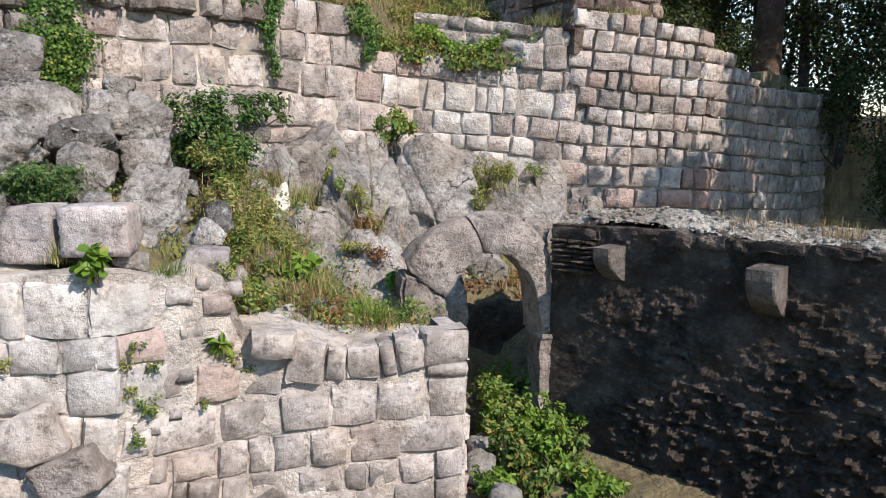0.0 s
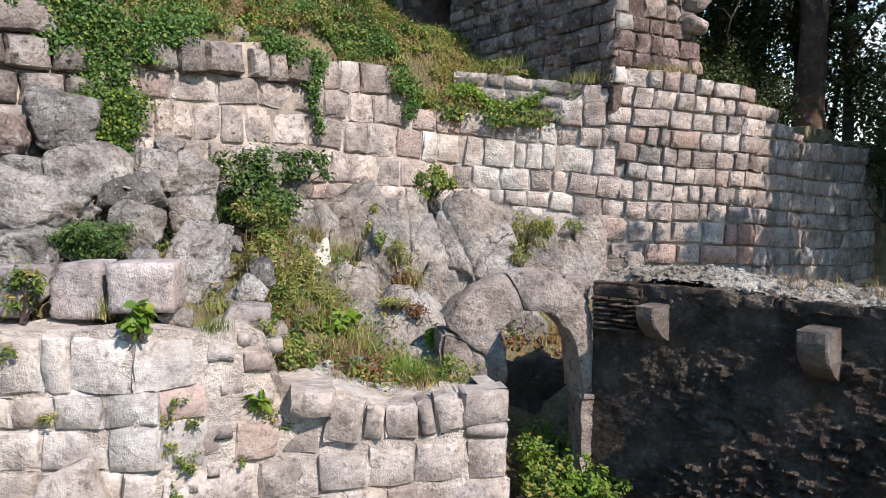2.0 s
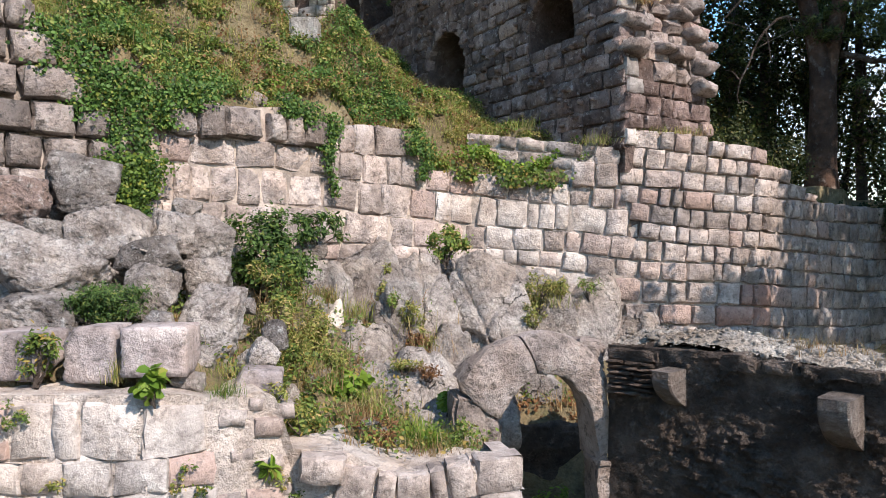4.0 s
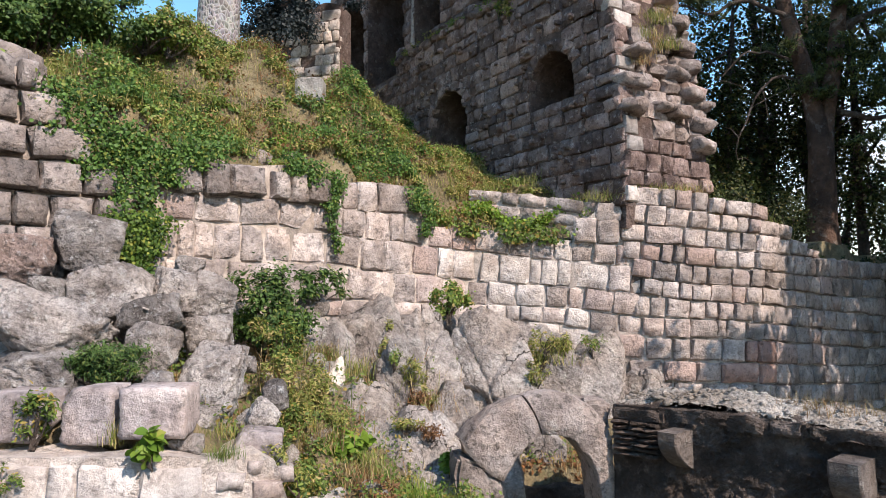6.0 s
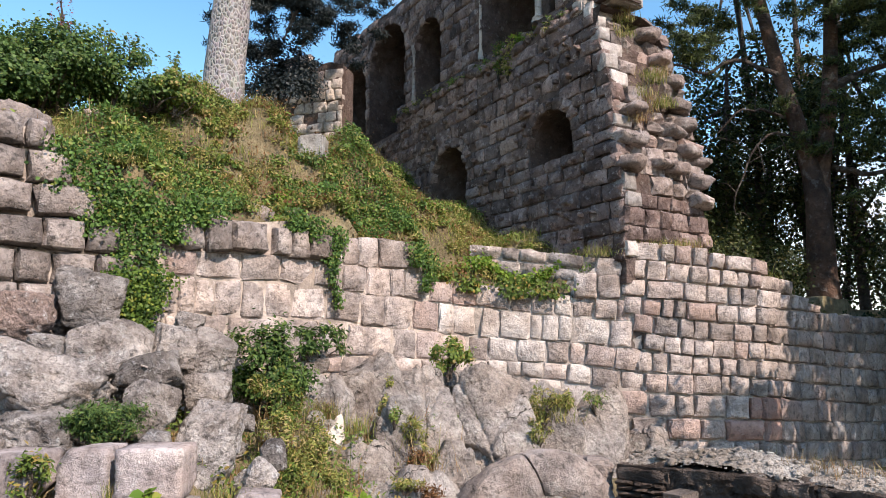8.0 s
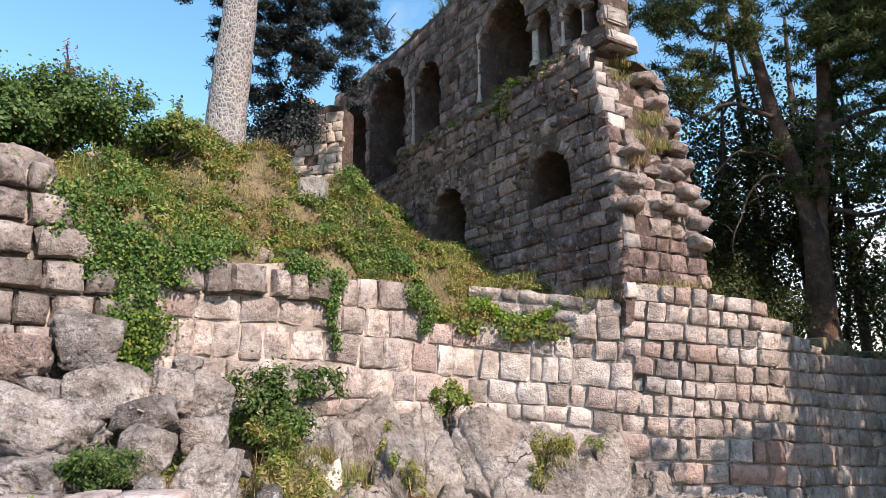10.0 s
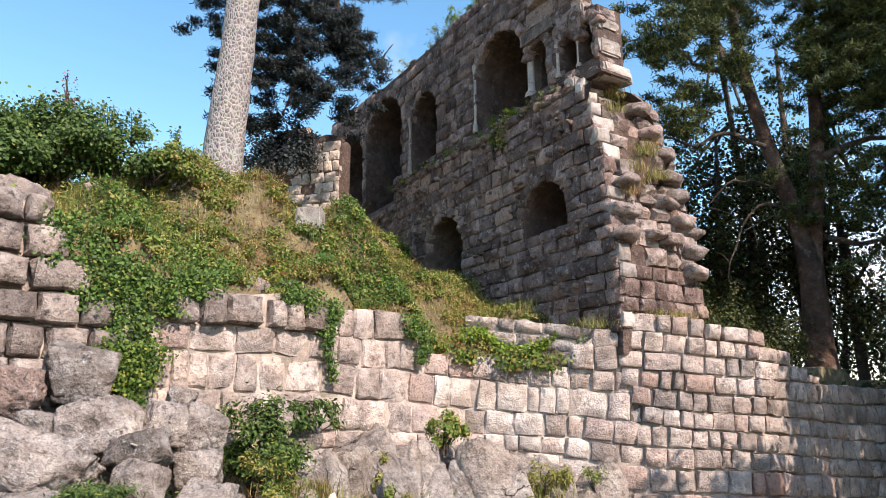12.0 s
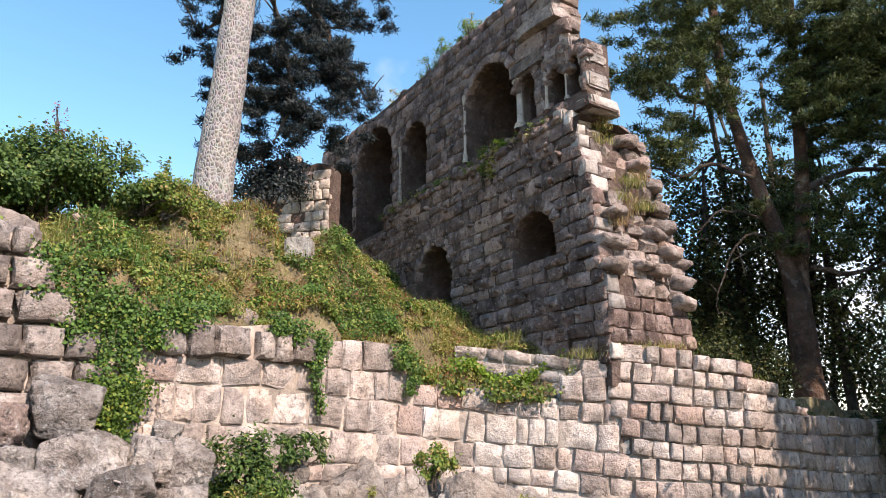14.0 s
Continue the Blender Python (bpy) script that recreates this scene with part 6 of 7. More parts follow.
for i, (x, y, zc, rx, rz, n_) in enumerate(((-2.1, 4.5, 1.72, 0.05, 0.1, 70), (-2.04, 4.53, 1.84, 0.04, 0.06, 40), (-1.97, 4.56, 1.66, 0.07, 0.08, 90), (-2.13, 4.5, 1.5, 0.06, 0.1, 90), (-2.02, 4.55, 1.4, 0.1, 0.12, 160), (-1.7, 4.76, 1.34, 0.06, 0.05, 50), (-2.84, 4.33, 1.76, 0.08, 0.07, 80), (-3.1, 4.3, 2.2, 0.1, 0.12, 160), (-2.08, 4.5, 1.2, 0.08, 0.12, 110), (-1.55, 4.9, 1.62, 0.1, 0.1, 110), (-1.45, 5.0, 1.5, 0.08, 0.06, 60))):
    shrub("herb", "small yellowing weed growing in a joint", (x, y, zc), (rx, 0.05, rz), n_, 0.028, (M_OLIVE, M_HILL, M_SHRUB)[i % 3], 1750 + i, "herb", 10, 0.5, 0, "weeds in the joints")
shrub("shrub", "leafy green weeds beside the low wall", (-1.62, 5.45, 1.9), (0.28, 0.22, 0.2), 900, 0.05, M_SHRUB, 86, clumps=16, aspect=0.4)
# tall yellow-green weeds in the gully between boulders and bedrock
for i, (x, y, zc, rz) in enumerate(((-2.25, 7.2, 2.75, 0.4), (-2.1, 6.8, 2.4, 0.4), (-1.95, 6.4, 2.2, 0.35), (-1.85, 6.9, 2.3, 0.35), (-1.75, 6.0, 2.0, 0.25), (-2.35, 7.4, 3.0, 0.3))):
    shrub("weed_clump", "tall yellow-green weeds in the rocky gully", (x, y, zc), (0.27, 0.2, rz), 1200, 0.05, M_GRASS if i % 2 else M_SHRUB, 90 + i, "weeds", 14, 0.35, 8, "gully weeds")
for i, (x, y, zc, rx, rz) in enumerate(((-1.05, 8.15, 2.45, 0.18, 0.3), (-0.9, 7.9, 2.2, 0.2, 0.2), (0.55, 9.5, 2.65, 0.2, 0.3), (0.9, 9.55, 2.75, 0.15, 0.15), (-1.35, 8.4, 2.7, 0.1, 0.2))):
    shrub("weed_clump", "dry reddish and green weeds in a rock crevice", (x, y, zc), (rx, 0.15, rz), 500, 0.05, M_GRASS, 100 + i, "weeds", 14, 0.35, 6, "crevice weeds")
for i, (x, y, zc, rx, rz, n_) in enumerate(((-0.98, 7.98, 2.5, 0.16, 0.2, 420), (-0.87, 7.88, 2.22, 0.2, 0.14, 420), (-1.17, 7.92, 2.7, 0.08, 0.16, 180), (0.46, 8.66, 2.45, 0.14, 0.22, 420), (0.6, 9.3, 2.8, 0.26, 0.14, 420),
                                          (0.35, 9.2, 2.7, 0.2, 0.22, 360), (1.3, 9.8, 2.75, 0.2, 0.2, 300), (-1.33, 8.56, 3.04, 0.05, 0.14, 120), (-0.93, 7.1, 2.1, 0.2, 0.1, 360), (-0.7, 7.1, 2.04, 0.2, 0.1, 300), (-1.48, 6.5, 2.25, 0.2, 0.12, 360), (-1.86, 7.1, 2.5, 0.16, 0.3, 420), (-1.79, 6.5, 2.3, 0.16, 0.28, 420), (-0.95, 5.75, 1.78, 0.24, 0.14, 420), (-0.35, 6.1, 1.72, 0.18, 0.14, 260), (-1.5, 5.3, 2.0, 0.14, 0.14, 260), (-1.62, 5.0, 2.2, 0.12, 0.14, 220))):
    shrub("weed_clump", "olive and rusty weeds rooted in a rock crevice" if i % 3 else "yellow-green weeds rooted in a rock crevice", (x, y, zc), (rx, 0.12, rz), n_, 0.042, (M_OLIVE, M_HILL, M_RUST)[(i * 2 + i // 4) % 3] if i % 5 else M_OLIVE, 1700 + i, "weeds", 16, 0.35, 5, "crevice weeds")
# courtyard plants at the doorway
for i, (x, y) in enumerate(((0.55, 5.9), (0.75, 6.3), (0.95, 6.0), (0.5, 6.6), (1.15, 5.6), (0.45, 5.4), (0.8, 5.5), (1.3, 5.3), (0.9, 6.6))):
    shrub("nettle", "green nettles growing in the doorway", (x, y, ground_z(x, y) + 0.15), (0.2, 0.18, 0.16), 300, 0.065, M_BRIGHT if i % 3 else M_SHRUB, 110 + i, "weeds", 14, 0.55, 8, "doorway nettles")
for i, (x, y) in enumerate(((0.3, 5.7), (0.35, 6.1), (0.5, 5.2), (0.3, 5.0))):
    boulder(x, y, ground_z(x, y) + 0.12, 0.34, 0.3, 0.3, 1500 + i, 10 * i, 5, 40 * i, M_ROCK, "stone", "mossy stone lying in the doorway", 3, group="doorway stones")

for i, (x, y, zc) in enumerate(((-2.2, 7.0, 2.45), (-2.0, 6.6, 2.2), (-1.9, 7.0, 2.25), (-2.3, 7.3, 2.65), (-1.75, 6.3, 2.0), (-1.05, 8.1, 2.3), (-0.8, 7.9, 2.1), (0.5, 9.5, 2.5), (0.75, 9.5, 2.5), (-1.3, 8.4, 2.55), (-0.2, 9.0, 2.4))):
    tuft("long yellow-green grass among the rocks", (x, y, zc), (0.16, 0.12), 80, 0.32, 0.007, M_GRASS if i % 3 else M_DRY, 1120 + i, 1.3)
litter = np.stack([rg.uniform(-0.3, 1.3, 700), rg.uniform(7.85, 8.7, 700), np.zeros(700)], 1)
litter[:, 2] = [ground_z(x, y) + 0.02 for x, y, _ in litter]
tagged(leaf_mesh("leaf_litter", litter, np.tile([0.0, -0.3, 1.0], (700, 1)), 0.06, M_RUST, 1160, wild=0.5), "dry brown leaves lying behind the arched doorway", "leaves", kind="stuff")
for i, (x, y) in enumerate(((0.55, 6.15), (0.8, 6.2), (0.65, 5.75), (0.95, 5.85), (1.15, 5.95), (1.1, 6.2))):
    shrub("nettle", "tall green nettles before the doorway", (x, y, ground_z(x, y) + 0.26), (0.2, 0.17, 0.26), 420, 0.055, M_BRIGHT if i % 2 else M_SHRUB, 1180 + i, "weeds", 16, 0.5, 8, "doorway nettles")
for i, (x, y, zc, r_) in enumerate(((0.5, 6.9, 0.62, 0.2), (0.62, 7.2, 0.6, 0.22), (0.8, 6.9, 0.6, 0.2), (0.42, 6.5, 0.6, 0.18), (0.7, 6.5, 0.55, 0.22), (0.9, 6.45, 0.5, 0.18), (0.55, 6.3, 0.5, 0.2))):
    shrub("nettle", "tall green nettles inside the doorway", (x, y, zc), (r_, r_, 0.3), 380, 0.06, M_BRIGHT if i % 2 else M_HILL, 1195 + i, "weeds", 16, 0.5, 8, "doorway nettles")
# ---- grass tufts ----
tuft("bright green grass tuft on the low wall", (-0.62, 5.9, 1.55), (0.07, 0.06), 420, 0.26, 0.008, M_BRIGHT, 121, 1.3)
tuft("green and straw grass on the low wall", (-1.05, 5.8, 1.62), (0.18, 0.1), 110, 0.15, 0.006, M_GRASS, 122, 1.4)
tuft("green and straw grass on the low wall", (-0.25, 6.0, 1.5), (0.12, 0.08), 110, 0.17, 0.006, M_GRASS, 123, 1.4)
tuft("straw grass beside the block", (-2.05, 5.1, 2.35), (0.12, 0.08), 110, 0.12, 0.004, M_GRASS, 124, 1.6)
tuft("grey-green grass tuft in a joint", (-1.9, 4.78, 2.26), (0.06, 0.05), 150, 0.12, 0.004, M_HILL, 125, 1.6)
tuft("straw between the hewn blocks", (-2.585, 4.62, 2.38), (0.03, 0.05), 50, 0.2, 0.004, M_GRASS, 126, 0.8)
for i in range(16):
    x = rg.uniform(-2.3, 0.1)
    y = rg.uniform(5.7 if x < -0.5 else 6.3, 8.3)
    tuft("dry grass tuft on the rocky slope", (x, y, ground_z(x, y)), (0.1, 0.08), 130, 0.22, 0.008, M_DRY if i % 3 else M_GRASS, 130 + i, 0.9)
for i in range(16):      # along the curtain wall's crown
    s = rg.uniform(9.6, 13.0)
    q, d, n = MAIN.at(s)
    tuft("dry grass on the wall's crown", (q.x - n.x * 0.3, q.y - n.y * 0.3, lerp_profile(MAIN_TOP, s) - 0.05), (0.1, 0.1), 80, 0.18, 0.007, M_DRY, 170 + i, 0.8)
for i in range(12):      # dry stalks between the dark wall and the curtain wall
    x = rg.uniform(2.2, 6.5)
    tuft("tall dry stalks at the curtain wall's foot", (x, 8.6 + max(0, x - 3.5) * 0.5 + rg.uniform(-0.3, 0.8), 1.5), (0.3, 0.2), 22, 0.6, 0.005, M_GRASS, 190 + i, 0.5, "dry stalks")
for i in range(10):
    s = rg.uniform(1.2, 4.2)
    x, y, zc = dark_pt(s, 2.43, rg.uniform(0.2, 0.6))
    tuft("thin dry grass on the dark wall", (x, y, zc), (0.12, 0.06), 60, 0.16, 0.005, M_DRY, 220 + i, 1.0)

tp = []
while len(tp) < 900:
    x, y = rg.uniform(-3.2, 0.9), rg.uniform(5.3, 9.6)
    if behind(FRONT, x, y) > 0.3 and behind(MAIN, x, y) < -0.1 and not (x > 0.0 and y < 7.9):
        tp.append((x, y, ground_z(x, y)))
tp = np.array(tp)
tg = np.repeat(tp[:230], 12, 0) + rg.normal(size=(2760, 3)) * [0.06, 0.06, 0.01]
tagged(from_arrays("dry_grass", blades(tg, 0.17, 0.008, rg, 0.9), quads(5520), M_DRY), "dry grass and straw among the rocks", "grass", kind="stuff")
tw = np.repeat(tp[400:], 24, 0) + rg.normal(size=(12000, 3)) * [0.07, 0.07, 0.07] + [0, 0, 0.08]
tagged(leaf_mesh("weeds", tw, np.tile([0.1, -0.5, 0.8], (len(tw), 1)), 0.045, M_SHRUB, 43, aspect=0.5), "small green weeds among the rocks", "weeds", kind="stuff")

# ---- growth on the palace ----
for i, (u, zc, d, rx, rz, cnt) in enumerate(((4.9, 12.5, 0.3, 0.5, 0.3, 700), (5.4, 12.45, 0.3, 0.5, 0.25, 600), (3.9, 12.6, 0.3, 0.3, 0.45, 420), (3.0, 9.15, 0.05, 0.3, 0.22, 520), (2.4, 9.12, 0.05, 0.3, 0.14, 360), (3.0, 8.75, -0.06, 0.12, 0.35, 360), (3.6, 8.95, -0.02, 0.16, 0.2, 240), (1.5, 9.1, 0.03, 0.3, 0.1, 240), (4.6, 9.05, 0.05, 0.3, 0.14, 260))):
    x, y, _ = face_pt(u, 0, d)
    shrub("wall_plant", "yellow-green plant rooted in the palace ledge", (x, y, zc), (rx * 0.8, rx * 0.6, rz), cnt, 0.05, M_SHRUB if i % 2 else M_BRIGHT, 1240 + i, "plant", 16, 0.45, 6, "palace plants")
for i, (u, zc, d, rx, rz, cnt) in enumerate(((1.9, 9.12, 0.15, 0.3, 0.1, 260), (2.6, 9.1, 0.15, 0.35, 0.12, 420), (3.1, 9.12, 0.1, 0.25, 0.14, 420), (2.75, 8.7, -0.05, 0.12, 0.3, 320), (4.3, 9.1, 0.15, 0.3, 0.08, 200), (5.5, 9.08, 0.1, 0.4, 0.07, 220), (3.3, 8.9, -0.03, 0.1, 0.15, 140),
                                             (3.4, 12.37, 0.35, 0.5, 0.16, 500), (4.3, 12.42, 0.35, 0.5, 0.2, 600), (4.0, 12.67, 0.35, 0.25, 0.4, 260), (5.6, 12.27, 0.35, 0.5, 0.14, 360), (7.0, 12.22, 0.35, 0.6, 0.12, 360), (2.6, 12.47, 0.35, 0.4, 0.12, 240))):
    x, y, _ = face_pt(u, 0, d)
    shrub("wall_plant", "straggling plant rooted on the palace masonry", (x, y, zc), (rx * 0.8, rx * 0.8, rz), cnt, 0.06, M_GRASS if i % 2 else M_SHRUB, 240 + i, "plant", 14, 0.45, 6, "palace plants")
rl = np.random.RandomState(88)
for i in range(20):
    u, k = rl.uniform(0.9, 7.5), rl.rand()
    x, y, _ = face_pt(u, 0, 0.1 * k - 0.02)
    shrub("wall_plant", "small yellow-green weed on the palace ledge", (x, y, LEDGE + 0.05 + 0.2 * k), (0.2, 0.1, rl.uniform(0.06, 0.14)), 150, 0.045, M_OLIVE if i % 3 else M_HILL, 1290 + i, "plant", 12, 0.4, 4, "palace plants")
for i in range(14):
    v = rg.normal(0.75, 0.25)
    zc = float(np.interp(v, [p[0] for p in END_TOP], [p[1] for p in END_TOP])) - rg.uniform(0, 2.2)
    q = CORNER + R_DIR * v + R_OUT * (0.1 - end_u(zc))
    tuft("dry grass in the broken masonry", (q.x, q.y, zc), (0.1, 0.05), 90, 0.2, 0.008, M_GRASS if i % 2 else M_DRY, 270 + i, 1.0)
q = CORNER + R_DIR * 0.6 + R_OUT * 0.25
tuft("dry grass at the broken corner's foot", (q.x, q.y, 4.95), (0.3, 0.08), 160, 0.14, 0.006, M_GRASS, 290, 1.4)
tuft("dry grass at the palace corner", (1.55, 10.5, 4.82), (0.2, 0.1), 170, 0.18, 0.006, M_GRASS, 291, 1.4)
# Darker rock colour stands in for a face turned from the sun.
lone = hewn("hewn_block", None, -0.2, 0.2, -0.17, 0.17, -0.15, 0.15, M_ROCK, 9, 0.03, lambda s, z, d: (-2.74 + s, 10.0 + d, 6.42 + z))
tagged(lone, "single squared sandstone block lying in the grass", "block")

# far ruin behind the pine
far_ruin = tagged(new("ruin_fragment"), "crumbling piece of masonry beyond the pine", "ruin")
FAR_PLAN = Plan([(-5.4, 15.4), (-3.45, 15.0)])
far_core = core_wall("masonry", FAR_PLAN, 0.0, 1.98, [(0, 7.0), (3, 7.0)], [(0, 9.7), (0.5, 10.2), (0.9, 10.3), (1.2, 9.85), (1.6, 10.0), (2.0, 9.9)], 0.6, M_PALACE_CORE, rough=0.08)
for key in ("kind", "category"):
    del far_core[key]
far_core.parent = far_ruin
z = 7.6
while z < 10.1:
    h = rg.uniform(0.18, 0.28)
    for s0, s1 in (lambda j: zip(j, j[1:]))(random_joints(0.0, 1.98, 0.2, 0.45, rg)):
        if z + h < np.interp(s0, [0, 0.5, 0.9, 1.2, 2.0], [9.75, 10.2, 10.3, 9.9, 10.0]) and rg.rand() > 0.1:
            lay(FAR_PLAN.at, far_core, B_SMEAR, s0, s1, z, z, z + h, z + h, 0.03, 0.004, rg, depth=0.15, tilt=4)
    z += h
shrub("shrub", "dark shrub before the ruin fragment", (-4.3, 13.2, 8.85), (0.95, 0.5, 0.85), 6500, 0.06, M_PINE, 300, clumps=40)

# ---- trees ----
M_PINEBARK = bpy.data.materials.new("pine_bark")
M_PINEBARK.use_nodes = True
_n, _l = M_PINEBARK.node_tree.nodes, M_PINEBARK.node_tree.links
_tc = _n.new("ShaderNodeTexCoord")
_mp = _n.new("ShaderNodeMapping")
_mp.inputs["Scale"].default_value = (21.0, 21.0, 12.0)
_nz = _n.new("ShaderNodeTexNoise")
_nz.inputs["Scale"].default_value = 4.0
_add = _n.new("ShaderNodeMixRGB")
_add.inputs["Fac"].default_value = 0.12
_vo = _n.new("ShaderNodeTexVoronoi")
_vo.feature = "DISTANCE_TO_EDGE"
_vo.inputs["Scale"].default_value = 1.0
_vc = _n.new("ShaderNodeTexVoronoi")
_vc.inputs["Scale"].default_value = 1.0
_rp = _n.new("ShaderNodeValToRGB")
_rp.color_ramp.elements[0].position, _rp.color_ramp.elements[0].color = 0.02, (0.38, 0.34, 0.32, 1)
_rp.color_ramp.elements[1].position, _rp.color_ramp.elements[1].color = 0.2, (0.2, 0.15, 0.135, 1)
_hs = _n.new("ShaderNodeMixRGB")
_hs.blend_type = "MULTIPLY"
_hs.inputs["Fac"].default_value = 0.35
_bp = _n.new("ShaderNodeBump")
_bp.inputs["Distance"].default_value = 0.05
_l.new(_tc.outputs["Object"], _mp.inputs["Vector"])
_l.new(_mp.outputs["Vector"], _add.inputs["Color1"])
_l.new(_tc.outputs["Object"], _nz.inputs["Vector"])
_l.new(_nz.outputs["Color"], _add.inputs["Color2"])
for _v in (_vo, _vc):
    _l.new(_add.outputs["Color"], _v.inputs["Vector"])
_l.new(_vo.outputs["Distance"], _rp.inputs["Fac"])
_l.new(_rp.outputs["Color"], _hs.inputs["Color1"])
_l.new(_vc.outputs["Color"], _hs.inputs["Color2"])
_hs2 = _n.new("ShaderNodeHueSaturation")
_hs2.inputs["Saturation"].default_value = 0.35
_l.new(_hs.outputs["Color"], _hs2.inputs["Color"])
_l.new(_hs2.outputs["Color"], _n["Principled BSDF"].inputs["Base Color"])
_l.new(_vo.outputs["Distance"], _bp.inputs["Height"])
_l.new(_bp.outputs["Normal"], _n["Principled BSDF"].inputs["Normal"])
_n["Principled BSDF"].inputs["Roughness"].default_value = 0.9


def needle_clumps(centres, per, length, rnd, radius):
    """Needle tufts: short blades bursting from points scattered about each centre."""
    c = np.repeat(centres, per, 0)
    d = unit(rnd.normal(size=c.shape) + [0, 0, 0.35])
    p = c + unit(rnd.normal(size=c.shape)) * radius * rnd.uniform(0.1, 1, (len(c), 1)) * [1, 1, 0.4]
    side = unit(np.cross(d, rnd.normal(size=c.shape)))
    l = (length * rnd.uniform(0.6, 1.2, len(c)))[:, None]
    w = length * 0.11
    v = np.stack([p - side * w, p + side * w, p + d * l + side * w * 0.3, p + d * l - side * w * 0.3], 1)
    return v.reshape(-1, 3)


def pine(label, trunk_pts, trunk_r, limbs, foliage, seed, bark, per=150, length=0.14, radius=0.22, category="tree", sides=16, needles=None, thin=1.0):
    """limbs: lists of points with a radius; foliage: (centre, spread, number of tufts)."""
    rnd = np.random.RandomState(seed)
    thing = tagged(new("pine_tree"), label, category)
    for k, (pts, r) in enumerate(zip(trunk_pts, trunk_r)):
        bm = bmesh.new()
        cp = curve_pts(pts, 22)
        tube(bm, cp, np.interp(np.linspace(0, 1, 22), np.linspace(0, 1, len(r)), r), sides, 0.12, seed + k)
        part("trunk", bm, bark, thing, smooth=True)
    for k, (pts, r) in enumerate(limbs):
        bm = bmesh.new()
        cp = curve_pts(pts, 12) + rnd.normal(size=(12, 3)) * 0.03
        tube(bm, cp, np.linspace(r, r * 0.25, 12), 7)
        for j in range(3, 12, 2):
            e = cp[j] + rnd.normal(size=3) * [0.5, 0.4, 0.4]
            tube(bm, curve_pts([cp[j], (cp[j] + e) / 2 + [0, 0, 0.08], e], 5), np.linspace(r * 0.3, 0.008, 5), 4)
        part("limb", bm, M_BARK, thing, smooth=True)
    vs = []
    for c, s, n in foliage:
        n = int(n * thin)
        cc = np.array(c) + rnd.normal(size=(n, 3)) * np.array(s) * 1.1
        vs.append(needle_clumps(cc, per, length, rnd, radius))
    v = np.vstack(vs)
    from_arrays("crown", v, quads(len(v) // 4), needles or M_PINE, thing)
    return thing


pine("tall pine with pale plated bark on the crest of the slope",
     [[(-4.82, 11.5, 7.2), (-4.8, 11.5, 8.0), (-4.7, 11.5, 9.8), (-4.6, 11.5, 11.9), (-4.5, 11.5, 14.5), (-4.4, 11.6, 18.0)]], [[0.46, 0.36, 0.32, 0.29, 0.26, 0.2]],
     [([(-4.5, 12.2, 12.9), (-4.2, 12.8, 12.3), (-3.9, 13.0, 10.6), (-4.2, 13.0, 9.6)], 0.1), ([(-4.5, 12.0, 13.4), (-3.5, 12.9, 12.6), (-2.9, 13.0, 11.5), (-2.3, 13.0, 10.5)], 0.1),
      ([(-4.5, 12.0, 13.8), (-5.4, 12.8, 12.8), (-6.0, 13.0, 12.2)], 0.08), ([(-4.4, 11.8, 14.5), (-3.0, 12.8, 13.6), (-2.0, 13.2, 13.2)], 0.09)],
     [((-4.35, 13.0, 11.2), (0.42, 0.4, 0.55), 70), ((-3.7, 13.0, 12.0), (0.5, 0.4, 0.35), 66), ((-3.0, 13.0, 11.3), (0.35, 0.4, 0.3), 60), ((-4.9, 13.3, 10.4), (0.4, 0.4, 0.5), 46),
      ((-5.8, 13.2, 12.3), (0.3, 0.4, 0.4), 34), ((-2.9, 13.0, 12.9), (0.5, 0.4, 0.25), 46), ((-5.6, 13.2, 10.3), (0.25, 0.3, 0.3), 20), ((-3.9, 13.0, 10.2), (0.3, 0.3, 0.3), 22), ((-2.6, 13, 10.8), (0.2, 0.2, 0.2), 10), ((-3.2, 13.1, 9.9), (0.3, 0.3, 0.3), 30),
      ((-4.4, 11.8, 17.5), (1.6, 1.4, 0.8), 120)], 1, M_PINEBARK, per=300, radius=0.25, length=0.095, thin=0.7)

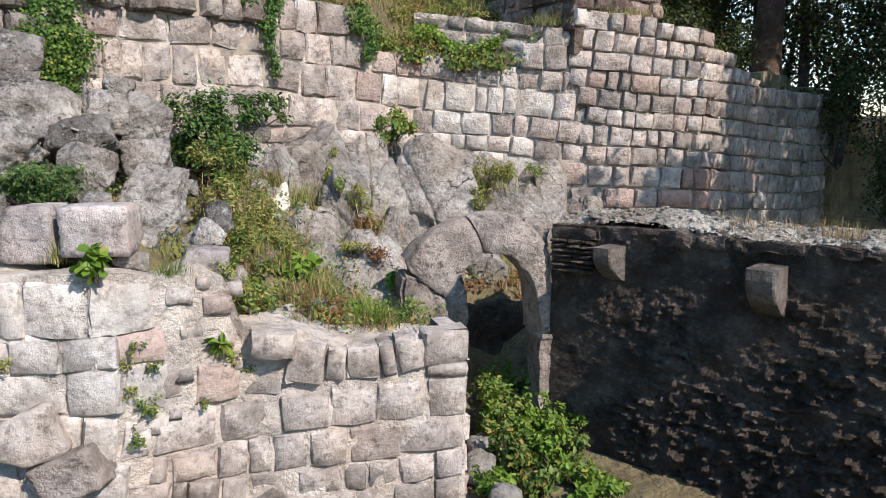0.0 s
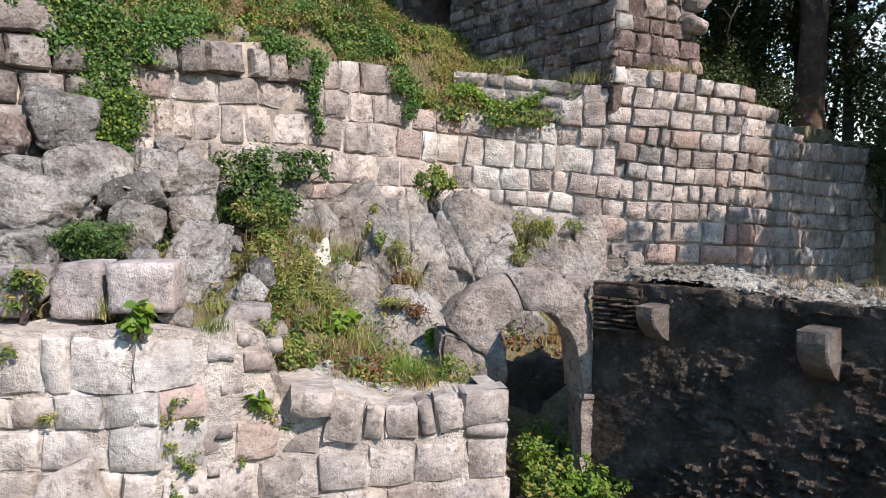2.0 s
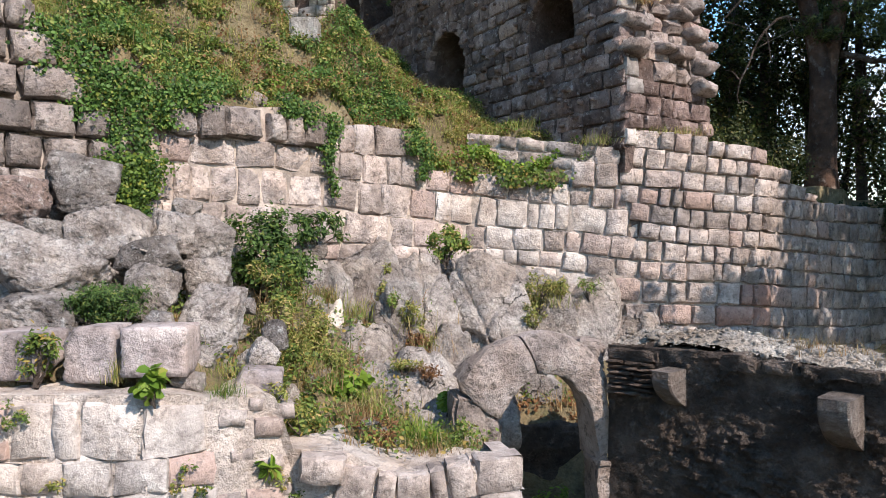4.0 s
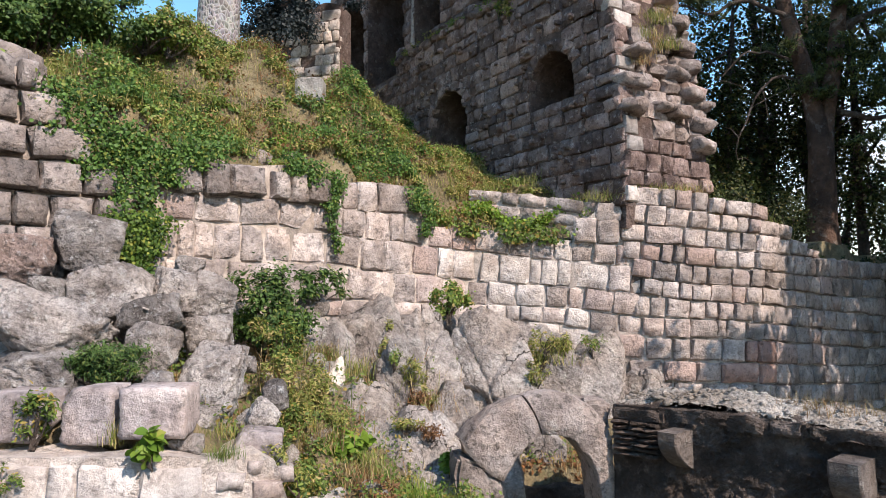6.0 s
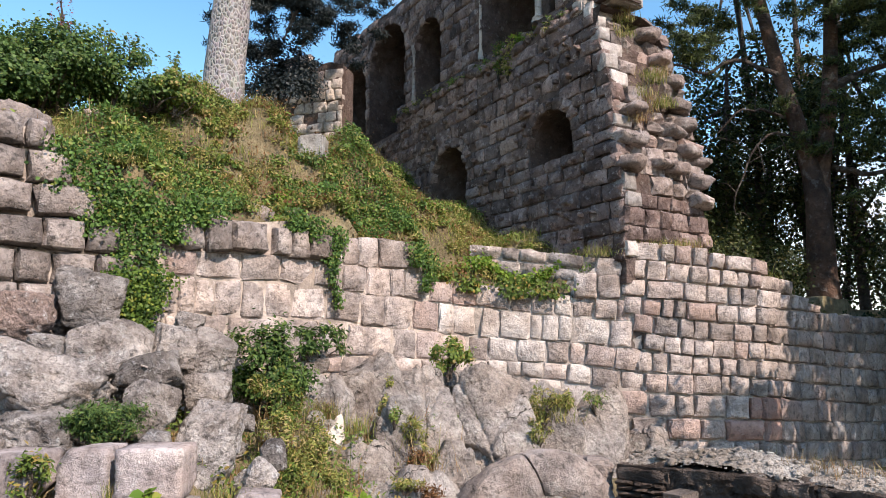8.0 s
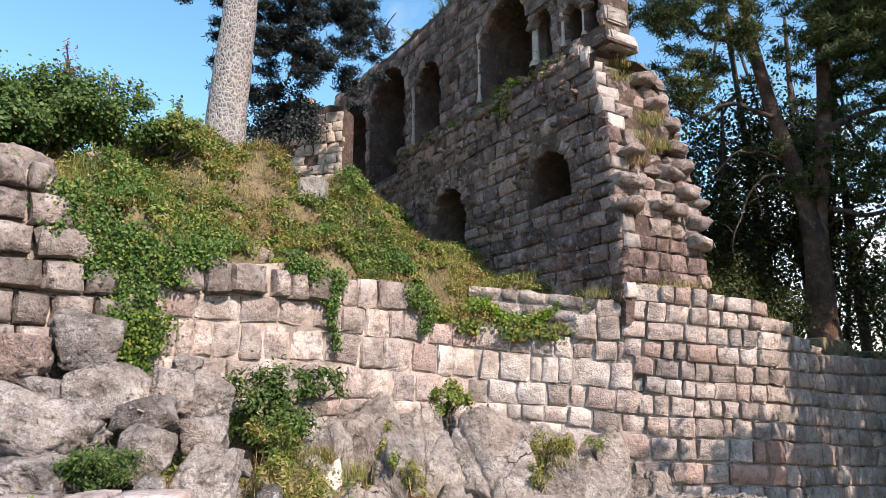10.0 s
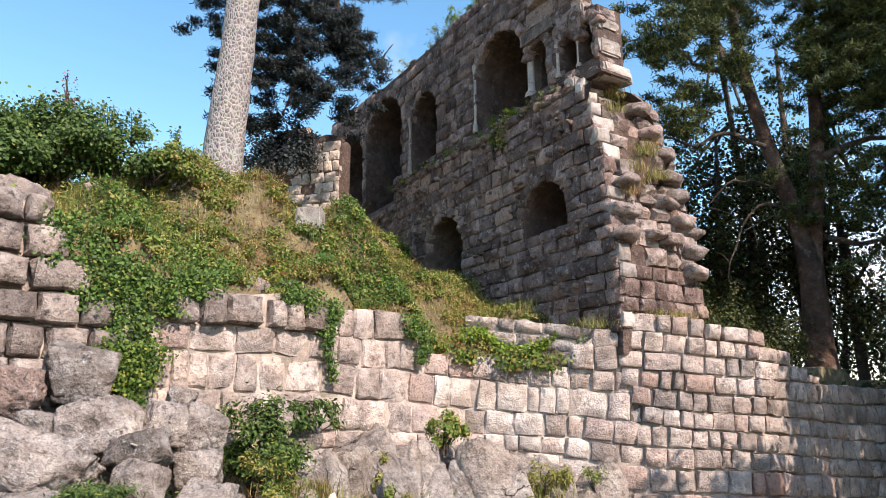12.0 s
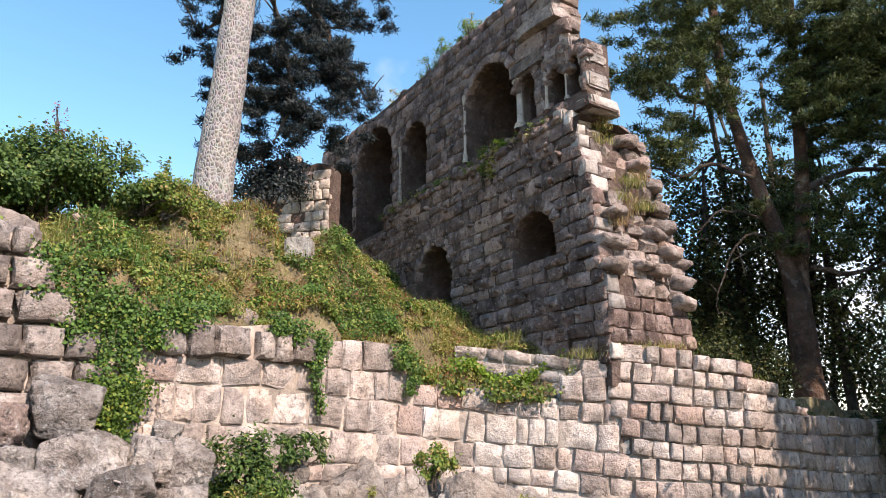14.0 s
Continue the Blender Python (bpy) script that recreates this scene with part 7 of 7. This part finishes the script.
pine("large dark forked pine behind the end of the curtain wall",
     [[(6.85, 15.2, 3.6), (6.75, 15.1, 4.8), (6.75, 15, 6.2), (6.65, 15, 7.1), (6.45, 15, 8.2), (6.15, 15, 9.4), (5.75, 15, 11.7), (5.7, 15, 14.0), (5.7, 15, 16)],
      [(6.78, 15, 6.0), (6.92, 15.1, 7.2), (7.12, 15, 8.6), (7.28, 15, 10.2), (7.36, 15, 11.6), (7.55, 15, 14), (7.7, 15, 16)]], [[0.42, 0.3, 0.25, 0.19, 0.17, 0.15, 0.12, 0.1, 0.07], [0.19, 0.17, 0.16, 0.14, 0.12, 0.09, 0.07]],
     [([(6.2, 15, 9.3), (5.2, 14.8, 9.6), (4.4, 14.6, 9.3), (3.6, 14.4, 9.6)], 0.06), ([(5.8, 15, 11.2), (4.9, 14.8, 11.2), (4.0, 14.6, 11.8)], 0.09), ([(6.6, 15, 7.8), (5.8, 14.8, 8.0), (5.2, 14.7, 7.2), (4.9, 14.7, 6.2)], 0.04),
      ([(7.2, 15, 9.0), (8.2, 14.8, 9.4), (9.4, 14.6, 9.2)], 0.1), ([(7.4, 15, 11.4), (8.6, 14.8, 11.8), (9.6, 14.6, 11.6)], 0.1), ([(7.05, 15, 7.3), (7.9, 14.8, 7.1), (8.8, 14.7, 7.4)], 0.08), ([(6.4, 15, 8.4), (5.4, 15, 8.6), (4.7, 15, 8.0)], 0.04)],
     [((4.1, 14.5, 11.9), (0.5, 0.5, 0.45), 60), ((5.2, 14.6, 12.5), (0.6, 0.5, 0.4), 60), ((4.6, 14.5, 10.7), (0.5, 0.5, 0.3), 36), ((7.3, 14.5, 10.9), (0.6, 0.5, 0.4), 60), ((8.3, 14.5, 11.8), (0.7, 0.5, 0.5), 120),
      ((9.2, 14.5, 11.4), (0.6, 0.5, 0.5), 110), ((8.6, 14.4, 12.6), (0.8, 0.5, 0.4), 90), ((9.9, 14.4, 12.2), (0.6, 0.5, 0.5), 70), ((8.4, 14.5, 10.3), (0.6, 0.5, 0.35), 46), ((6.3, 14.6, 13.4), (1.2, 0.6, 0.5), 90), ((3.9, 14.3, 9.6), (0.4, 0.4, 0.25), 24), ((9.3, 14.5, 9.3), (0.5, 0.5, 0.4), 36), ((8.0, 14.6, 13.6), (1.3, 0.6, 0.6), 90), ((4.6, 14.6, 13.6), (0.8, 0.6, 0.5), 60), ((10.2, 14.6, 10.2), (0.5, 0.5, 0.9), 50), ((8.6, 14.8, 8.9), (1.0, 0.5, 0.9), 70), ((7.7, 14.9, 8.0), (0.9, 0.4, 0.6), 40), ((9.8, 14.8, 7.4), (0.8, 0.5, 0.8), 50)], 2, M_REDBARK, per=185, length=0.115, radius=0.28, needles=M_PINE_LIT)


def leafy_tree(label, x, y, z0, h, r, seed, count=7600, size=0.1, crown=(1.3, 1.3, 2.4), crown_z=0.6, material=None, group="woodland trees"):
    rnd = np.random.RandomState(seed)
    thing = tagged(new("tree"), label, "tree", group)
    bm = bmesh.new()
    top = np.array([x + rnd.uniform(-0.5, 0.5), y, z0 + h])
    pts = curve_pts([(x, y, z0 - 0.5), (x + rnd.uniform(-0.2, 0.2), y, z0 + h * 0.4), top], 12)
    tube(bm, pts, np.linspace(r, r * 0.25, 12), 8, 0.1, seed)
    part("trunk", bm, M_BARK, thing, smooth=True)
    cc = []
    crown = np.array(crown)
    mid = np.array([x, y, z0 + h * crown_z])
    for k in range(13):
        bm = bmesh.new()
        a = pts[rnd.randint(4, 11)]
        d = unit(rnd.normal(size=3)) * crown * rnd.uniform(0.5, 1.0)
        e = mid + d
        tube(bm, curve_pts([a, (a + e) / 2 + [0, 0, 0.2], e], 6), np.linspace(r * 0.35, 0.015, 6), 5)
        part("limb", bm, M_BARK, thing)
        cc += [e, (a + 2 * e) / 3] + [e + rnd.normal(size=3) * crown * 0.25 for _ in range(4)]
    cc = np.array(cc)
    p = cc[rnd.randint(len(cc), size=count)] + rnd.normal(size=(count, 3)) * crown * 0.13
    leaf_mesh("crown", p, np.tile([0.2, -0.2, 0.8], (count, 1)), size, material or M_TREE, seed + 1, thing, wild=0.9)
    return thing


for i, (x, y, z0, h, r, cr) in enumerate(((5.6, 17.5, 3.8, 7.0, 0.14, (1.4, 1.0, 2.2)), (8.6, 17.0, 3.4, 8.5, 0.16, (1.6, 1.2, 2.8)), (10.4, 16.0, 3.0, 8.0, 0.18, (1.5, 1.2, 3.0)), (7.4, 19.5, 3.2, 7.0, 0.14, (1.8, 1.2, 2.0)),
                                          (4.4, 18.5, 4.2, 6.5, 0.12, (1.3, 1.0, 2.0)), (12.2, 17.5, 2.0, 10.0, 0.2, (2.0, 1.5, 3.6)), (9.6, 20.0, 2.2, 6.0, 0.14, (2.0, 1.3, 1.8)), (6.4, 22.0, 2.4, 6.5, 0.14, (2.2, 1.3, 1.8)), (11.4, 13.8, 2.5, 7.5, 0.14, (1.3, 1.2, 2.6)), (6.6, 18.0, 3.6, 11.0, 0.18, (1.6, 1.2, 2.6)), (8.0, 18.4, 3.6, 10.0, 0.18, (1.4, 1.2, 2.2)),
                                          (12.0, 15.5, 2.4, 12.0, 0.2, (1.6, 1.3, 3.4)), (13.5, 21.0, 1.0, 12.0, 0.2, (2.4, 1.8, 4.0)))):
    leafy_tree("slender shaded broadleaf tree in the wood behind", x, y, z0, h, r, 1800 + 7 * i, crown=cr, crown_z=0.55)
for i, (x, y, zz, rx, rz) in enumerate(((3.7, 13.0, 5.1, 0.5, 0.7), (4.4, 13.6, 5.3, 0.6, 0.9), (5.6, 14.6, 4.9, 0.7, 0.8), (8.3, 14.6, 4.6, 0.8, 0.9), (9.6, 14.8, 4.6, 0.9, 1.2), (6.2, 15.8, 4.9, 0.8, 0.9), (11.0, 14.6, 4.6, 1.0, 1.4), (7.6, 13.6, 3.6, 0.6, 0.9), (8.4, 13.0, 3.2, 0.8, 1.2), (9.3, 13.2, 3.4, 0.8, 1.4), (7.9, 12.2, 2.4, 0.6, 0.9), (8.8, 11.6, 2.4, 0.8, 1.0))):
    shrub("shrub", "shaded green undergrowth below the pines", (x, y, zz), (rx, rx * 0.8, rz), 2400, 0.06, M_TREE, 330 + i, clumps=36, group="undergrowth")
for i in range(11):
    q, d, n = MAIN.at(13.3 + 0.36 * i)
    x, y = q.x - n.x * (0.5 + 0.12 * (i % 3)), q.y - n.y * (0.5 + 0.12 * (i % 3))
    shrub("shrub", "low shaded growth on the bank above the wall", (x, y, lerp_profile(MAIN_TOP, 13.3 + 0.36 * i) + 0.12), (0.32, 0.26, 0.17), 700, 0.05, M_TREE, 1600 + i, clumps=16, aspect=0.5, group="bank growth")
# tree beyond the edge of the view, whose shade dapples the wall
leafy_tree("broadleaf tree shading the end of the wall", 11.4, 8.7, 0.5, 10.0, 0.25, 1990, 1500, 0.2, (2.2, 1.8, 2.4), 0.8)
leafy_tree("broadleaf tree shading the end of the wall", 13.6, 9.4, 0.5, 11.0, 0.25, 1993, 1800, 0.2, (2.2, 1.8, 3.0), 0.75)
leafy_tree("broadleaf tree shading the foot of the wall", 8.8, 5.6, 0.3, 6.0, 0.15, 1995, 900, 0.16, (1.2, 1.0, 0.9), 0.85)



def spreading_tree(label, foot, h, targets, seed, count, size):
    """A broad tree whose limbs reach out to the given leaf masses."""
    rnd = np.random.RandomState(seed)
    thing = tagged(new("tree"), label, "tree", "woodland trees")
    foot = np.array(foot, float)
    pts = curve_pts([foot - [0, 0, 0.5], foot + [0.1, 0, h * 0.4], foot + [0, 0.1, h]], 12)
    bm = bmesh.new()
    tube(bm, pts, np.linspace(0.24, 0.07, 12), 8, 0.1, seed)
    part("trunk", bm, M_BARK, thing, smooth=True)
    for e in targets[::max(1, len(targets) // 16)]:
        bm = bmesh.new()
        a = pts[rnd.randint(5, 12)]
        tube(bm, curve_pts([a, (a + e) / 2 + [0, 0, 0.25], e], 8), np.linspace(0.07, 0.015, 8), 5)
        part("limb", bm, M_BARK, thing)
    p = targets[rnd.randint(len(targets), size=count)] + rnd.normal(size=(count, 3)) * 0.14
    leaf_mesh("crown", p, np.tile([0.3, -0.3, 0.8], (count, 1)), size, M_TREE, seed + 1, thing, wild=0.9)
    return thing


# Trees added out of view; leaves sit sunward of the spots they shade.
rt = np.random.RandomState(19)
crown_pts = []
while len(crown_pts) < 330:
    s_, z_ = rt.uniform(12.4, 17.0), rt.uniform(1.4, 4.9)
    if noise.noise(Vector((s_ * 1.3, z_ * 1.1, 2.0))) < -0.08 or s_ < 12.75 + 0.35 * noise.noise(Vector((0, z_ * 2.2, 1.0))):
        continue
    q, d, n = MAIN.at(s_)
    crown_pts.append(np.array([q.x, q.y, z_]) + np.array(SUN_DIR) * rt.uniform(8.5, 9.6))
spreading_tree("unseen leafy tree added to shade the end of the curtain wall", (11.6, 7.2, 0.3), 8.4, np.array(crown_pts), 1981, 8200, 0.16)
foot_pts = []
while len(foot_pts) < 70:
    s_, z_ = rt.uniform(10.2, 13.2), rt.uniform(1.5, 2.75)
    if noise.noise(Vector((s_ * 2.2, z_ * 2.0, 5.0))) < 0.06:
        continue
    q, d, n = MAIN.at(s_)
    foot_pts.append(np.array([q.x, q.y, z_]) + np.array(SUN_DIR) * rt.uniform(6.6, 7.4))
spreading_tree("unseen leafy tree added to dapple the curtain wall's foot", (9.6, 5.2, 0.3), 6.0, np.array(foot_pts), 1983, 1900, 0.13)
# One more unseen crown, set to shade the forked pine's trunk.
crown_pts = np.array([6.75, 15.0, 7.0]) + rt.normal(size=(160, 3)) * [0.5, 0.3, 1.5] + np.array(SUN_DIR) * 9.0
spreading_tree("unseen leafy tree added to shade the forked pine's trunk", (12.6, 10.2, 0.3), 11.0, crown_pts, 1985, 3600, 0.17)

# pale dry roots between the boulders
roots = tagged(new("dry_roots"), "pale dry roots hanging between the boulders", "roots")
rr6 = np.random.RandomState(8)
for i in range(7):
    bm = bmesh.new()
    a = np.array([-2.95 - 0.05 * i, 5.75, 3.28 - 0.02 * i])
    tube(bm, curve_pts([a, a + [-0.2, 0.0, -0.1 - 0.02 * i], a + [-0.35 - 0.03 * i, 0.02, -0.24], a + [-0.3 - 0.05 * i, -0.04, -0.4 - 0.03 * i]], 14) + rr6.normal(size=(14, 3)) * 0.008, np.linspace(0.008, 0.003, 14), 5)
    part("root", bm, M_COLUMN, roots)
# reddish twigs standing out of the crest bush
M_REDLEAF = leaf_mat("red_leaf", (0.2, 0.06, 0.07), (0.4, 0.16, 0.14))
shrub("twig", "thin twig with small reddish leaves", (-5.35, 7.8, 7.55), (0.16, 0.1, 0.3), 120, 0.035, M_REDLEAF, 360, "twig", 16, 0.6, 9)
for i, (x, y, zc) in enumerate(((-4.9, 8.0, 7.3), (-4.65, 8.2, 7.2), (-5.8, 7.9, 7.4), (-4.3, 8.6, 7.15))):
    shrub("twig", "thin leafy shoot above the crest", (x, y, zc), (0.12, 0.1, 0.25), 150, 0.05, M_SHRUB, 370 + i, "twig", 12, 0.6, 8, "crest shoots")

# unseen trees added on the far side, beyond the view, to hold back skylight
for i, (x, y, z0, h, cr) in enumerate(((9.8, 11.4, 1.2, 6.5, (1.4, 1.2, 1.9)), (11.2, 10.4, 1.0, 6.5, (1.4, 1.2, 2.0)), (12.8, 11.8, 1.0, 9.5, (1.8, 1.5, 2.8)), (14.5, 8.0, 0.5, 11.0, (2.0, 1.8, 3.2)), (15.5, 12.0, 0.5, 12.0, (2.2, 2.0, 3.5)), (11.0, 6.8, 0.5, 4.0, (1.2, 1.2, 1.2)))):
    leafy_tree("unseen broadleaf tree added to block skylight", x, y, z0, h, 0.15, 2100 + 5 * i, 4500, 0.2, cr, 0.6)
